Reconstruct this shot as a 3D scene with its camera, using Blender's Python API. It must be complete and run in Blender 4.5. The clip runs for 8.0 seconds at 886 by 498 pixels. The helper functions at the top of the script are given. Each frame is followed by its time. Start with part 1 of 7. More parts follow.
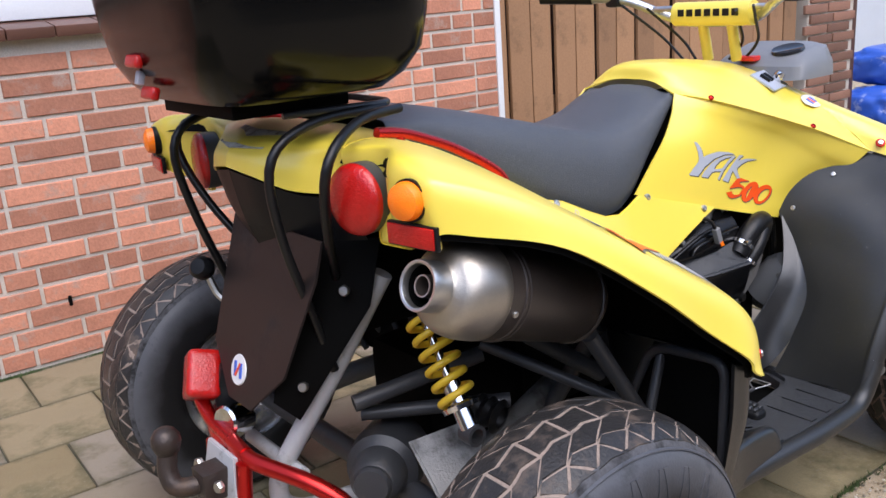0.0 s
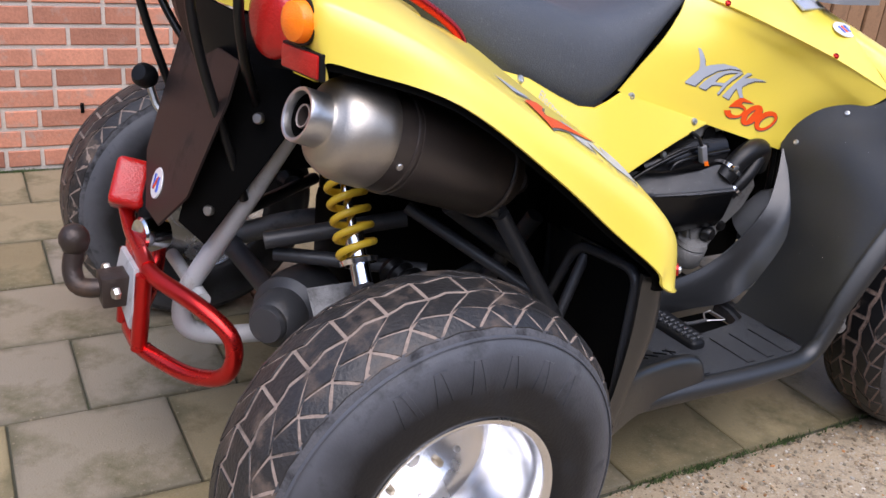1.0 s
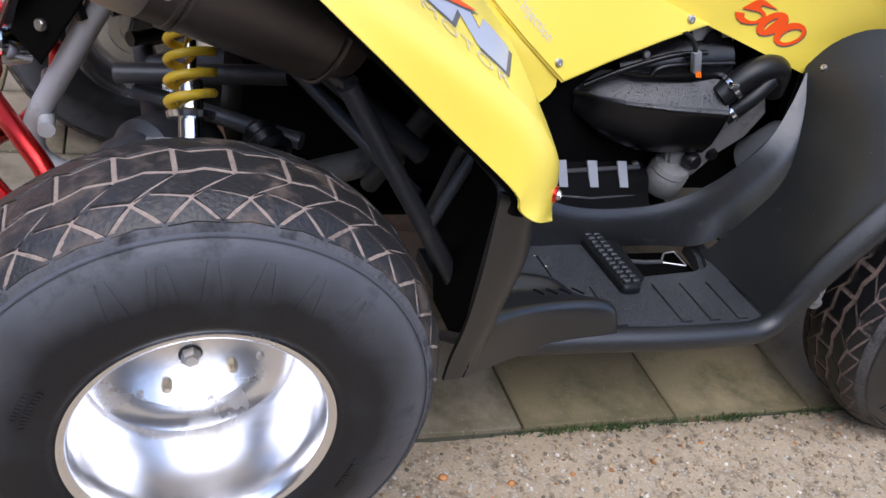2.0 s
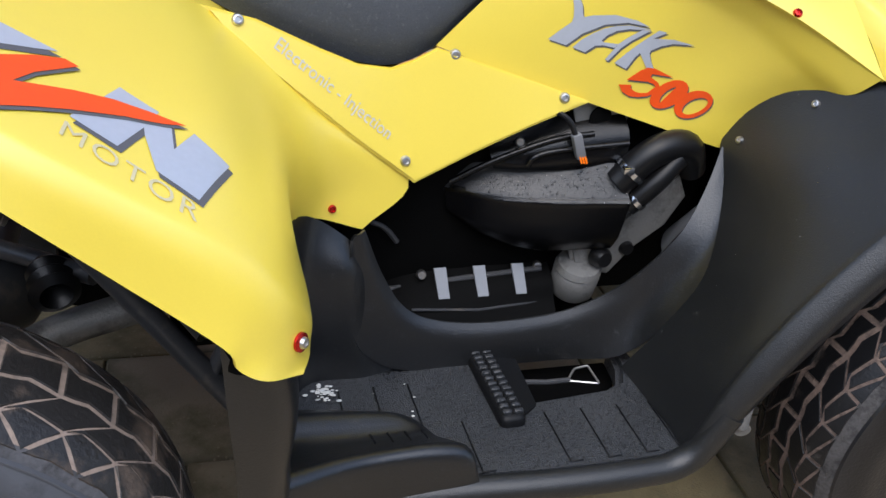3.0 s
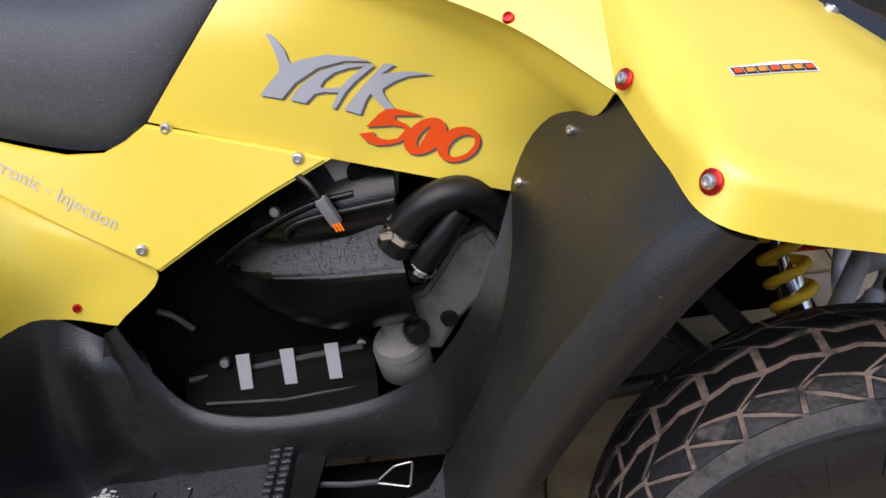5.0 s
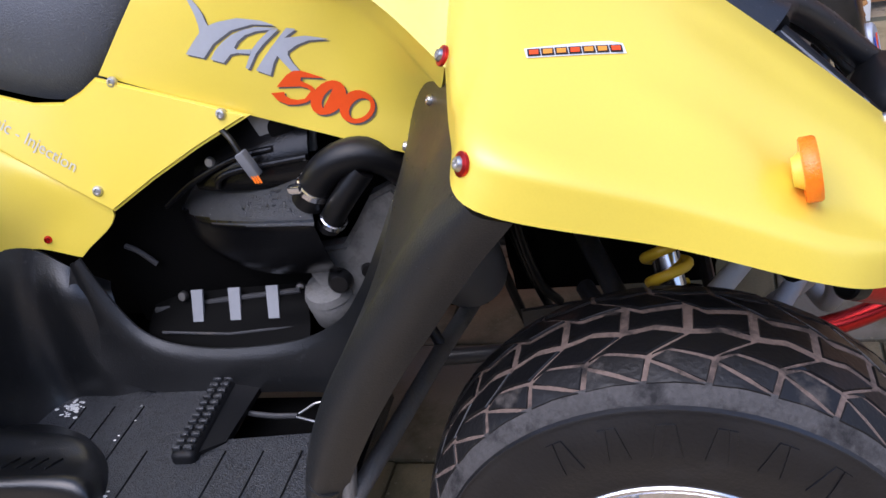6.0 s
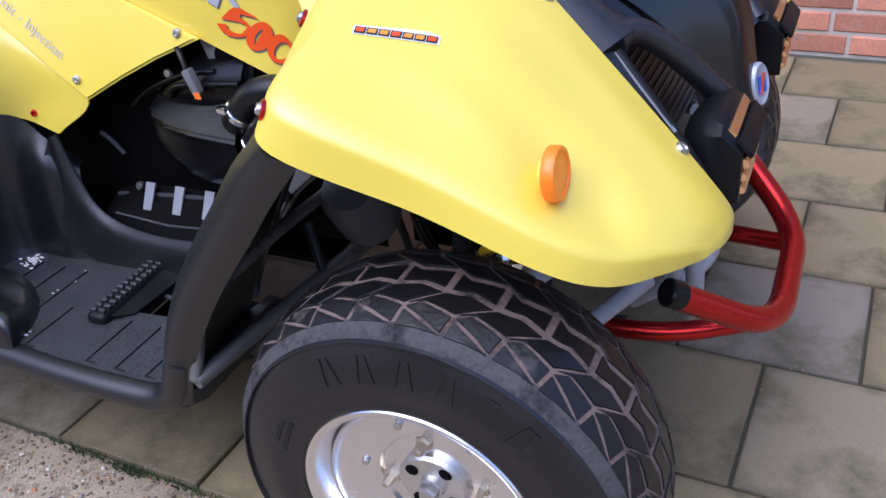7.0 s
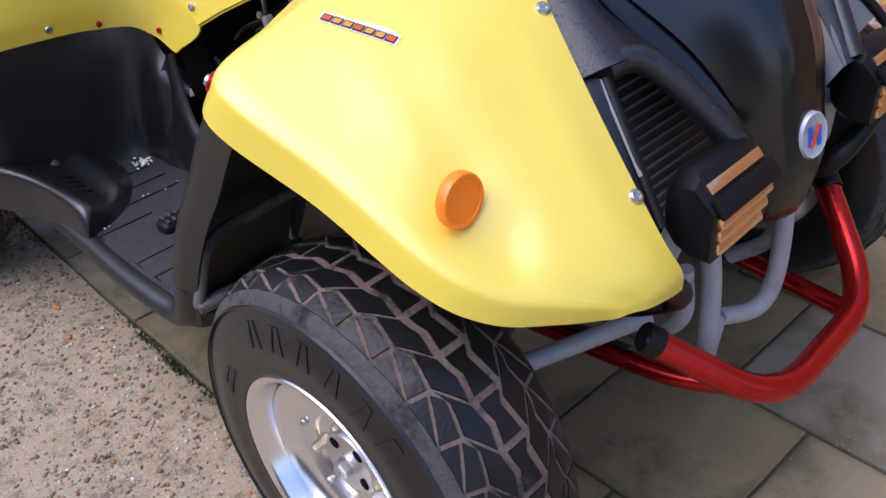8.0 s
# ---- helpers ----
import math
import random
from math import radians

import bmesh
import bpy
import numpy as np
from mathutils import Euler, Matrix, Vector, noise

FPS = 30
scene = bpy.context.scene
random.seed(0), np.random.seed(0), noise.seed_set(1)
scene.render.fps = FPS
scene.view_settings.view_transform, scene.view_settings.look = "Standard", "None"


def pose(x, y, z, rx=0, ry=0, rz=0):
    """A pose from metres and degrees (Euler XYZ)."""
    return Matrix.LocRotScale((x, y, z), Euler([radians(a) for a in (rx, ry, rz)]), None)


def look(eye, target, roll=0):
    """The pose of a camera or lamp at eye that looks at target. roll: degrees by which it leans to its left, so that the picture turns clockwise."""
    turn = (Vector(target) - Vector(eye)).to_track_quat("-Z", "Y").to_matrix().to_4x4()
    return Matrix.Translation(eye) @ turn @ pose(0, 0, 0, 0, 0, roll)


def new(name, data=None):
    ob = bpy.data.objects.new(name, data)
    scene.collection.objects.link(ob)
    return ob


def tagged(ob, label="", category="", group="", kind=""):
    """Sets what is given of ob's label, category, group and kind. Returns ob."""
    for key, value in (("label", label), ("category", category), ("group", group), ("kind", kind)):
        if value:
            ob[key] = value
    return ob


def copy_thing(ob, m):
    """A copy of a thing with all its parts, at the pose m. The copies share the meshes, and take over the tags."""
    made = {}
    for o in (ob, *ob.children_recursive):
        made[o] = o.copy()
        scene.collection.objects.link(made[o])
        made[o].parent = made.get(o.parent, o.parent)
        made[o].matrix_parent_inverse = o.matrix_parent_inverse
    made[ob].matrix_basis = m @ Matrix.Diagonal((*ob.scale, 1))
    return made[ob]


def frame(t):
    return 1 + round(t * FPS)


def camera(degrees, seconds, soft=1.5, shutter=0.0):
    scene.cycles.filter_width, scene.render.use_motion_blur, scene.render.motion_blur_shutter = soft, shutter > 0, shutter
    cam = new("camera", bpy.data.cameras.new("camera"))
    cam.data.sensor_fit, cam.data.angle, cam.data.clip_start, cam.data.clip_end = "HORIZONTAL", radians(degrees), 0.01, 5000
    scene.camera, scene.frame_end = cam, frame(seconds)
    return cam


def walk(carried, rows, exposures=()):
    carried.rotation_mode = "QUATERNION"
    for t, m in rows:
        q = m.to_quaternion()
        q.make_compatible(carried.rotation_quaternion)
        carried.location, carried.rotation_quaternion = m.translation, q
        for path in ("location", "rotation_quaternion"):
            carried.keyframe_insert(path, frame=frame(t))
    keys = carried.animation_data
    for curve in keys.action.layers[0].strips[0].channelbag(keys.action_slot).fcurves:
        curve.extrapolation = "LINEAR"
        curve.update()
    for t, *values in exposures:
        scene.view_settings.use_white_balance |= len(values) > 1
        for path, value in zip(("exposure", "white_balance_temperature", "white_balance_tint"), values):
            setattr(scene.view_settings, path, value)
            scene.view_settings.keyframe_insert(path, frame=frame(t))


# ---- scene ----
cam = camera(53.1, 8.0)
PATH = [
    (0, (-1.3, -0.929, 1.133), (-0.199, 0.643, 0.568), -4.1),
    (0.5, (-1.227, -1.057, 1.114), (-0.166, 0.517, 0.483), -3.5),
    (0.8, (-1.151, -1.048, 1.079), (-0.188, 0.561, 0.383), 1.5),
    (1, (-1.069, -1.023, 1.054), (-0.145, 0.569, 0.273), 5.6),
    (1.2, (-0.98, -0.987, 1.04), (-0.071, 0.577, 0.186), 6.8),
    (2.3, (-0.512, -0.917, 1.01), (0.104, 0.644, -0.079), 13.5),
    (2.5, (-0.431, -0.87, 1.022), (0.183, 0.72, -0.025), 11.4),
    (3, (-0.224, -0.835, 1.027), (0.245, 0.856, 0.067), 5.7),
    (3.5, (-0.043, -0.798, 1.043), (0.202, 0.921, 0.05), 0.7),
    (4, (0.147, -0.699, 1.035), (0.233, 1.05, 0.068), -5.9),
    (4.2, (0.224, -0.672, 1.025), (0.283, 1.09, 0.079), -7.3),
    (5.3, (0.639, -0.683, 0.995), (0.252, 1.046, 0.067), -11.5),
    (5.5, (0.7, -0.647, 0.992), (0.276, 1.075, 0.067), -11.8),
    (6, (0.844, -0.661, 0.991), (0.212, 0.955, -0.003), -13.7),
    (6.5, (1.03, -0.751, 1.003), (0.249, 0.756, -0.055), -5.7),
    (7, (1.16, -0.676, 1.014), (0.333, 0.812, -0.037), -5.5),
    (7.5, (1.261, -0.559, 1.014), (0.259, 0.811, -0.045), -5.8),
    (8, (1.397, -0.456, 1.052), (0.178, 0.649, -0.084), -3.3),
]
walk(cam, [(t, look(eye, target, roll)) for t, eye, target, roll in PATH], ((0.0, 0.26, 6150, 14), (1.2, 0.24, 6150, 17), (2.4, 0.16, 5800, 12), (3.4, -0.07, 6500, 9), (4.2, -0.08, 7050, 10), (5.5, 0.04, 6000, 18), (6.5, 0.09, 5700, 20), (7.2, 0.05, 5350, 22), (8.0, -0.02, 5850, 22)))

# ---------------------------------------------------------------- light
world = bpy.data.worlds.new("sky")
scene.world = world
world.use_nodes = True
wn, wl = world.node_tree.nodes, world.node_tree.links
wn.clear()
sky = wn.new("ShaderNodeTexSky")
sky.sky_type = "NISHITA"
sky.sun_disc = False
sky.sun_elevation, sky.sun_rotation = radians(60), radians(198)
sky.dust_density, sky.air_density, sky.ozone_density = 2.5, 1.0, 0.8
grey = wn.new("ShaderNodeHueSaturation")
grey.inputs["Saturation"].default_value = 1.0
back = wn.new("ShaderNodeBackground")
back.inputs["Strength"].default_value = 0.25
wout = wn.new("ShaderNodeOutputWorld")
wl.new(sky.outputs["Color"], grey.inputs["Color"])
wl.new(grey.outputs["Color"], back.inputs["Color"])
wl.new(back.outputs[0], wout.inputs["Surface"])
sun = new("sun", bpy.data.lights.new("sun", "SUN"))
sun.data.energy, sun.data.angle, sun.data.color = 1.9, radians(70), (1.0, 1.0, 1.0)
# the sun stands high behind the camera's side of the drive
sun.matrix_world = look((-0.8, -2.5, 4.5), (0, 0, 0))


# ---------------------------------------------------------------- materials
def pbr(name, col, rough=0.5, metal=0.0, var=0.12, scale=6.0, bump=0.05, bscale=150.0, fine=0.06, coat=0.0,
        dirt=None, dirt_amount=0.0, dirt_scale=9.0, rnd=0.0, spec=0.5, islands=0.0, speck=None, alt=None, rim_band=None, edge=None):
    """A surface with colour variation at two scales, fine relief and optional dirt."""
    m = bpy.data.materials.new(name)
    m.use_nodes = True
    n, l = m.node_tree.nodes, m.node_tree.links
    b = n["Principled BSDF"]
    tc = n.new("ShaderNodeTexCoord")
    big, small = n.new("ShaderNodeTexNoise"), n.new("ShaderNodeTexNoise")
    big.inputs["Scale"].default_value, big.inputs["Detail"].default_value = scale, 5
    small.inputs["Scale"].default_value, small.inputs["Detail"].default_value = bscale, 3
    for t in (big, small):
        l.new(tc.outputs["Object"], t.inputs["Vector"])
    add = n.new("ShaderNodeMath")
    add.operation = "MULTIPLY_ADD"
    add.inputs[1].default_value, add.inputs[2].default_value = var * 2, 1 - var
    l.new(big.outputs["Fac"], add.inputs[0])
    add2 = n.new("ShaderNodeMath")
    add2.operation = "MULTIPLY_ADD"
    add2.inputs[1].default_value = fine * 2
    l.new(small.outputs["Fac"], add2.inputs[0])
    l.new(add.outputs[0], add2.inputs[2])
    value = add2.outputs[0]
    if rnd or islands:
        src = n.new("ShaderNodeObjectInfo").outputs["Random"] if rnd else n.new("ShaderNodeNewGeometry").outputs["Random Per Island"]
        r = n.new("ShaderNodeMath")
        r.operation = "MULTIPLY_ADD"
        amount = rnd or islands
        r.inputs[1].default_value, r.inputs[2].default_value = 2 * amount, 1 - amount
        l.new(src, r.inputs[0])
        mu = n.new("ShaderNodeMath")
        mu.operation = "MULTIPLY"
        l.new(value, mu.inputs[0])
        l.new(r.outputs[0], mu.inputs[1])
        value = mu.outputs[0]
    mul = n.new("ShaderNodeVectorMath")
    mul.operation = "SCALE"
    mul.inputs[0].default_value = col[:3]
    l.new(value, mul.inputs["Scale"])
    colour = mul.outputs[0]
    rough_out = None

    def blend(factor, other):
        mix = n.new("ShaderNodeMix")
        mix.data_type = "RGBA"
        mix.inputs["B"].default_value = (*other, 1)
        l.new(factor, mix.inputs["Factor"])
        l.new(colour, mix.inputs["A"])
        return mix.outputs["Result"]

    def ranged(source, lo, hi):
        mr = n.new("ShaderNodeMapRange")
        mr.inputs["From Min"].default_value, mr.inputs["From Max"].default_value = lo, hi
        l.new(source, mr.inputs["Value"])
        return mr.outputs[0]

    def maths(op, a, b):
        nd = n.new("ShaderNodeMath")
        nd.operation = op
        for i, v in enumerate((a, b)):
            if isinstance(v, (int, float)):
                nd.inputs[i].default_value = v
            else:
                l.new(v, nd.inputs[i])
        return nd.outputs[0]

    if alt:
        # some pieces are of another shade
        rand = n.new("ShaderNodeObjectInfo").outputs["Random"]
        wide = n.new("ShaderNodeMath")
        wide.operation = "FRACT"
        l.new(maths("MULTIPLY", rand, 7.31), wide.inputs[0])
        colour = blend(ranged(wide.outputs[0], 0.35, 1.0), alt)
    if edge:
        # moss and dirt that grows in from the edges of a square piece
        other, start, end = edge
        sep = n.new("ShaderNodeSeparateXYZ")
        l.new(tc.outputs["Object"], sep.inputs[0])
        far = maths("MAXIMUM", maths("ABSOLUTE", sep.outputs[0], 0), maths("ABSOLUTE", sep.outputs[1], 0))
        rough_edge = maths("MULTIPLY_ADD", big.outputs["Fac"], 0.10)
        l.new(far, rough_edge.node.inputs[2])
        colour = blend(maths("MULTIPLY", ranged(rough_edge, start, end), 0.75), other)
    if rim_band:
        # dust that clings to a ring of the sidewall
        other, r0, r1, amount = rim_band
        sep = n.new("ShaderNodeSeparateXYZ")
        l.new(tc.outputs["Object"], sep.inputs[0])
        rr2 = maths("ADD", maths("MULTIPLY", sep.outputs[0], sep.outputs[0]), maths("MULTIPLY", sep.outputs[2], sep.outputs[2]))
        radius = maths("POWER", rr2, 0.5)
        smear = n.new("ShaderNodeTexNoise")
        smear.inputs["Scale"].default_value, smear.inputs["Detail"].default_value = 14.0, 6
        l.new(tc.outputs["Object"], smear.inputs["Vector"])
        wob = maths("MULTIPLY_ADD", smear.outputs["Fac"], 0.06)
        l.new(radius, wob.node.inputs[2])
        colour = blend(maths("MULTIPLY", ranged(wob, r0 + 0.03, r1 + 0.03), amount), other)
    if dirt:
        d = n.new("ShaderNodeTexNoise")
        d.inputs["Scale"].default_value, d.inputs["Detail"].default_value, d.inputs["Roughness"].default_value = dirt_scale, 8, 0.65
        l.new(tc.outputs["Object"], d.inputs["Vector"])
        ramp = n.new("ShaderNodeMapRange")
        ramp.inputs["From Min"].default_value, ramp.inputs["From Max"].default_value = 0.62 - dirt_amount * 0.3, 0.80 - dirt_amount * 0.3
        l.new(d.outputs["Fac"], ramp.inputs["Value"])
        mx = n.new("ShaderNodeMix")
        mx.data_type = "RGBA"
        mx.inputs["B"].default_value = (*dirt, 1)
        l.new(ramp.outputs[0], mx.inputs["Factor"])
        l.new(colour, mx.inputs["A"])
        colour = mx.outputs["Result"]
        rr = n.new("ShaderNodeMapRange")
        rr.inputs["To Min"].default_value, rr.inputs["To Max"].default_value = rough, min(1.0, rough + 0.35)
        l.new(ramp.outputs[0], rr.inputs["Value"])
        rough_out = rr.outputs[0]
    if speck:
        # scattered specks
        size, share, other = speck
        cells = n.new("ShaderNodeTexVoronoi")
        cells.inputs["Scale"].default_value = size
        l.new(tc.outputs["Object"], cells.inputs["Vector"])
        pick = n.new("ShaderNodeSeparateColor")
        l.new(cells.outputs["Color"], pick.inputs[0])
        near = ranged(cells.outputs["Distance"], 0.46, 0.34)
        colour = blend(maths("MULTIPLY", near, ranged(pick.outputs[0], 1 - share, 1.02 - share)), other)
    l.new(colour, b.inputs["Base Color"])
    if rough_out is None:
        rr = n.new("ShaderNodeMapRange")
        rr.inputs["To Min"].default_value, rr.inputs["To Max"].default_value = max(0.02, rough * 0.8), min(1.0, rough * 1.2)
        l.new(big.outputs["Fac"], rr.inputs["Value"])
        rough_out = rr.outputs[0]
    l.new(rough_out, b.inputs["Roughness"])
    b.inputs["Metallic"].default_value = metal
    b.inputs["Coat Weight"].default_value = coat
    b.inputs["Coat Roughness"].default_value = 0.32
    b.inputs["Coat IOR"].default_value = 1.65
    b.inputs["Specular IOR Level"].default_value = spec
    if bump:
        bp = n.new("ShaderNodeBump")
        bp.inputs["Strength"].default_value, bp.inputs["Distance"].default_value = bump, 0.002
        l.new(small.outputs["Fac"], bp.inputs["Height"])
        l.new(bp.outputs[0], b.inputs["Normal"])
    return m


YELLOW = pbr("yellow_plastic", (0.85, 0.665, 0.064), 0.42, var=0.04, bump=0.04, bscale=500, fine=0.03, coat=0.9, spec=0.7)
BLACKP = pbr("black_plastic", (0.0050, 0.0053, 0.0060), 0.45, var=0.25, bump=0.12, bscale=900, fine=0.25, dirt=(0.016, 0.017, 0.018), dirt_amount=0.08, dirt_scale=60, spec=0.22)
SHIELDM = pbr("matt_black_plastic", (0.0068, 0.0074, 0.0078), 0.40, var=0.35, bump=0.3, bscale=520, fine=0.4, dirt=(0.036, 0.034, 0.029), dirt_amount=0.12, dirt_scale=130, spec=0.75)
GRAINP = pbr("grained_black_plastic", (0.020, 0.0215, 0.024), 0.33, var=0.45, scale=9, bump=0.9, bscale=420, fine=0.5, dirt=(0.050, 0.052, 0.053), dirt_amount=0.16, dirt_scale=40, spec=0.7, speck=(230, 0.55, (0.003, 0.003, 0.0035)))
HEELM = pbr("scuffed_black_plastic", (0.0042, 0.0046, 0.0052), 0.33, var=0.35, bump=0.18, bscale=420, fine=0.4, dirt=(0.030, 0.031, 0.032), dirt_amount=0.12, dirt_scale=120, spec=0.85)
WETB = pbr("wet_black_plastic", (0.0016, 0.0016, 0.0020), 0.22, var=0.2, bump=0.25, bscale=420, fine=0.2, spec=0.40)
# airbox ledge: sky sheen put into a lighter base colour
LEDGEM = pbr("wet_black_painted_sheen", (0.012, 0.0125, 0.0135), 0.36, var=0.3, bump=0.45, bscale=420, fine=0.35, spec=0.6, speck=(420, 0.45, (0.004, 0.004, 0.0045)))
GLOSSB = pbr("glossy_black_plastic", (0.0035, 0.0038, 0.0045), 0.20, var=0.2, bump=0.03, bscale=320, spec=0.75)
BOXB = pbr("top_box_black", (0.0025, 0.0025, 0.0025), 0.16, var=0.2, bump=0.04, bscale=300, fine=0.15, spec=0.22)
SEATM = pbr("seat_vinyl", (0.050, 0.055, 0.064), 0.52, var=0.25, bump=0.7, bscale=420, fine=0.35, spec=0.45, dirt=(0.14, 0.148, 0.158), dirt_amount=0.14, dirt_scale=170)
RUBBER = pbr("tyre_rubber", (0.0055, 0.0058, 0.0070), 0.28, var=0.3, bump=0.25, bscale=250, fine=0.2, dirt=(0.024, 0.0245, 0.027), dirt_amount=0.10, dirt_scale=12, spec=0.6, rim_band=((0.042, 0.043, 0.047), 0.205, 0.245, 0.40))
DUSTR = pbr("dusty_shoulder", (0.060, 0.060, 0.064), 0.7, var=0.45, scale=9, bump=0.5, bscale=250, fine=0.4, dirt=(0.022, 0.022, 0.023), dirt_amount=0.42, dirt_scale=26, spec=0.25)
LETR = pbr("dull_black_sidewall", (0.0085, 0.0085, 0.0092), 0.45, var=0.35, scale=7, bump=0.25, bscale=250, fine=0.25, dirt=(0.022, 0.0225, 0.024), dirt_amount=0.25, dirt_scale=14, spec=0.35, rim_band=((0.085, 0.088, 0.098), 0.196, 0.250, 0.95))
HOUSM = pbr("dark_grey_housing", (0.045, 0.046, 0.050), 0.45, var=0.15, bump=0.2, bscale=500)
SHOULD = pbr("scuffed_shoulder", (0.044, 0.042, 0.041), 0.75, var=0.45, scale=40, bump=0.9, bscale=200, fine=0.6, dirt=(0.022, 0.0215, 0.022), dirt_amount=0.40, dirt_scale=34, spec=0.3)
RUBBERF = pbr("front_groove_mud", (0.105, 0.076, 0.062), 0.92, var=0.6, bump=0.9, bscale=160, fine=0.6, dirt=(0.025, 0.021, 0.019), dirt_amount=0.42, dirt_scale=30)
RUBBERD = pbr("tyre_groove_mud", (0.200, 0.155, 0.125), 0.9, var=0.4, bump=0.6, bscale=200, fine=0.4, dirt=(0.035, 0.030, 0.027), dirt_amount=0.40, dirt_scale=14)
TREADM = pbr("tread_rubber", (0.0060, 0.0060, 0.0066), 0.30, var=0.3, bump=0.2, bscale=200, fine=0.3, dirt=(0.07, 0.055, 0.045), dirt_amount=0.0, dirt_scale=30, spec=0.45)
TREADG = pbr("grey_dusty_tread", (0.016, 0.0150, 0.0145), 0.40, var=0.5, scale=12, bump=0.6, bscale=200, fine=0.5, dirt=(0.120, 0.088, 0.066), dirt_amount=0.34, dirt_scale=19, spec=0.45)
TREADB = pbr("dusty_tread_rubber", (0.0085, 0.0083, 0.0086), 0.42, var=0.3, bump=0.4, bscale=200, fine=0.3, dirt=(0.10, 0.088, 0.078), dirt_amount=0.16, dirt_scale=22, spec=0.4)
ALU = pbr("polished_aluminium", (0.84, 0.84, 0.85), 0.23, 1.0, var=0.06, scale=3, bump=0.08, bscale=60, dirt=(0.55, 0.53, 0.50), dirt_amount=0.1, dirt_scale=7)
ALUM = pbr("machined_aluminium", (0.62, 0.61, 0.59), 0.38, 1.0, var=0.15, bump=0.2, bscale=150)
CAST = pbr("cast_aluminium", (0.215, 0.213, 0.206), 0.55, 0.5, var=0.3, bump=0.5, bscale=250, dirt=(0.055, 0.049, 0.043), dirt_amount=0.38)
STEEL = pbr("brushed_stainless", (0.46, 0.425, 0.375), 0.44, 1.0, var=0.2, scale=12, bump=0.15, bscale=300, dirt=(0.26, 0.20, 0.14), dirt_amount=0.14)
DARKSTEEL = pbr("dark_canister", (0.045, 0.036, 0.031), 0.35, 0.3, var=0.3, bump=0.1, bscale=300, dirt=(0.09, 0.065, 0.05), dirt_amount=0.1)
CHROME = pbr("chrome", (0.75, 0.75, 0.76), 0.12, 1.0, var=0.1, bump=0.02)
BOLTM = pbr("zinc_bolt", (0.55, 0.54, 0.52), 0.35, 1.0, var=0.2, bump=0.1)
REDMET = pbr("red_anodised", (0.56, 0.010, 0.006), 0.27, 0.88, var=0.15, bump=0.05, coat=0.35)
REDPL = pbr("red_plastic", (0.65, 0.02, 0.012), 0.25, var=0.08, bump=0.02, coat=0.2)
GREYTUBE = pbr("grey_painted_tube", (0.42, 0.43, 0.44), 0.42, var=0.1, bump=0.15, bscale=250, dirt=(0.12, 0.11, 0.10), dirt_amount=0.12, dirt_scale=20)
FRAMEB = pbr("black_frame_paint", (0.040, 0.041, 0.044), 0.40, var=0.3, bump=0.2, bscale=200, dirt=(0.10, 0.088, 0.075), dirt_amount=0.18, dirt_scale=25, spec=0.5)
SPRINGY = pbr("yellow_spring_paint", (0.80, 0.52, 0.03), 0.35, var=0.12, bump=0.1, dirt=(0.25, 0.18, 0.08), dirt_amount=0.08)
AMBER = pbr("amber_lens", (0.95, 0.20, 0.0), 0.12, var=0.16, scale=60, bump=0.6, bscale=420, fine=0.25, coat=0.3, spec=0.5)
REDLENS = pbr("red_lens", (0.46, 0.008, 0.006), 0.16, var=0.25, scale=50, bump=0.8, bscale=230, coat=0.2)
SILVER = pbr("silver_decal", (0.46, 0.49, 0.55), 0.35, 0.2, var=0.05, bump=0.02)
EIDEC = pbr("silver_grey_lettering", (0.55, 0.54, 0.50), 0.4, var=0.04, bump=0.02)
GREYDEC = pbr("dark_grey_decal", (0.10, 0.10, 0.105), 0.45, var=0.05, bump=0.02)
REDDEC = pbr("red_decal", (0.80, 0.080, 0.006), 0.35, var=0.04, bump=0.02)
WHITEDEC = pbr("white_decal", (0.75, 0.75, 0.74), 0.35, var=0.04, bump=0.02)
BLUEDEC = pbr("blue_decal", (0.03, 0.12, 0.55), 0.35, var=0.04, bump=0.02)
ORANGEDEC = pbr("orange_decal", (0.80, 0.30, 0.03), 0.35, var=0.04, bump=0.02)
LIGHTDEC = pbr("pale_lettering", (0.56, 0.50, 0.30), 0.45, var=0.05, bump=0.02)
COPPER = pbr("copper_reflector", (0.92, 0.58, 0.30), 0.16, 0.9, var=0.1, bump=0.1, bscale=120)
GREYPL = pbr("grey_plastic", (0.17, 0.175, 0.185), 0.45, var=0.1, bump=0.2, bscale=500)
DARKPLATE = pbr("brown_black_plate", (0.017, 0.0125, 0.0115), 0.45, var=0.25, bump=0.1, bscale=250, dirt=(0.030, 0.024, 0.022), dirt_amount=0.18, spec=0.3)
RUSTY = pbr("greased_iron", (0.055, 0.042, 0.036), 0.42, 0.5, var=0.35, bump=0.4, bscale=200, dirt=(0.13, 0.08, 0.05), dirt_amount=0.2)
BRICKM = pbr("red_brick", (0.37, 0.157, 0.095), 0.85, var=0.3, scale=10, bump=1.0, bscale=110, fine=0.35, dirt=(0.40, 0.29, 0.23), dirt_amount=0.22, dirt_scale=16, rnd=0.34)
BRICKJ = pbr("red_brick_far", (0.37, 0.157, 0.095), 0.85, var=0.3, scale=10, bump=1.0, bscale=110, fine=0.35, dirt=(0.40, 0.29, 0.23), dirt_amount=0.22, dirt_scale=16, islands=0.34)
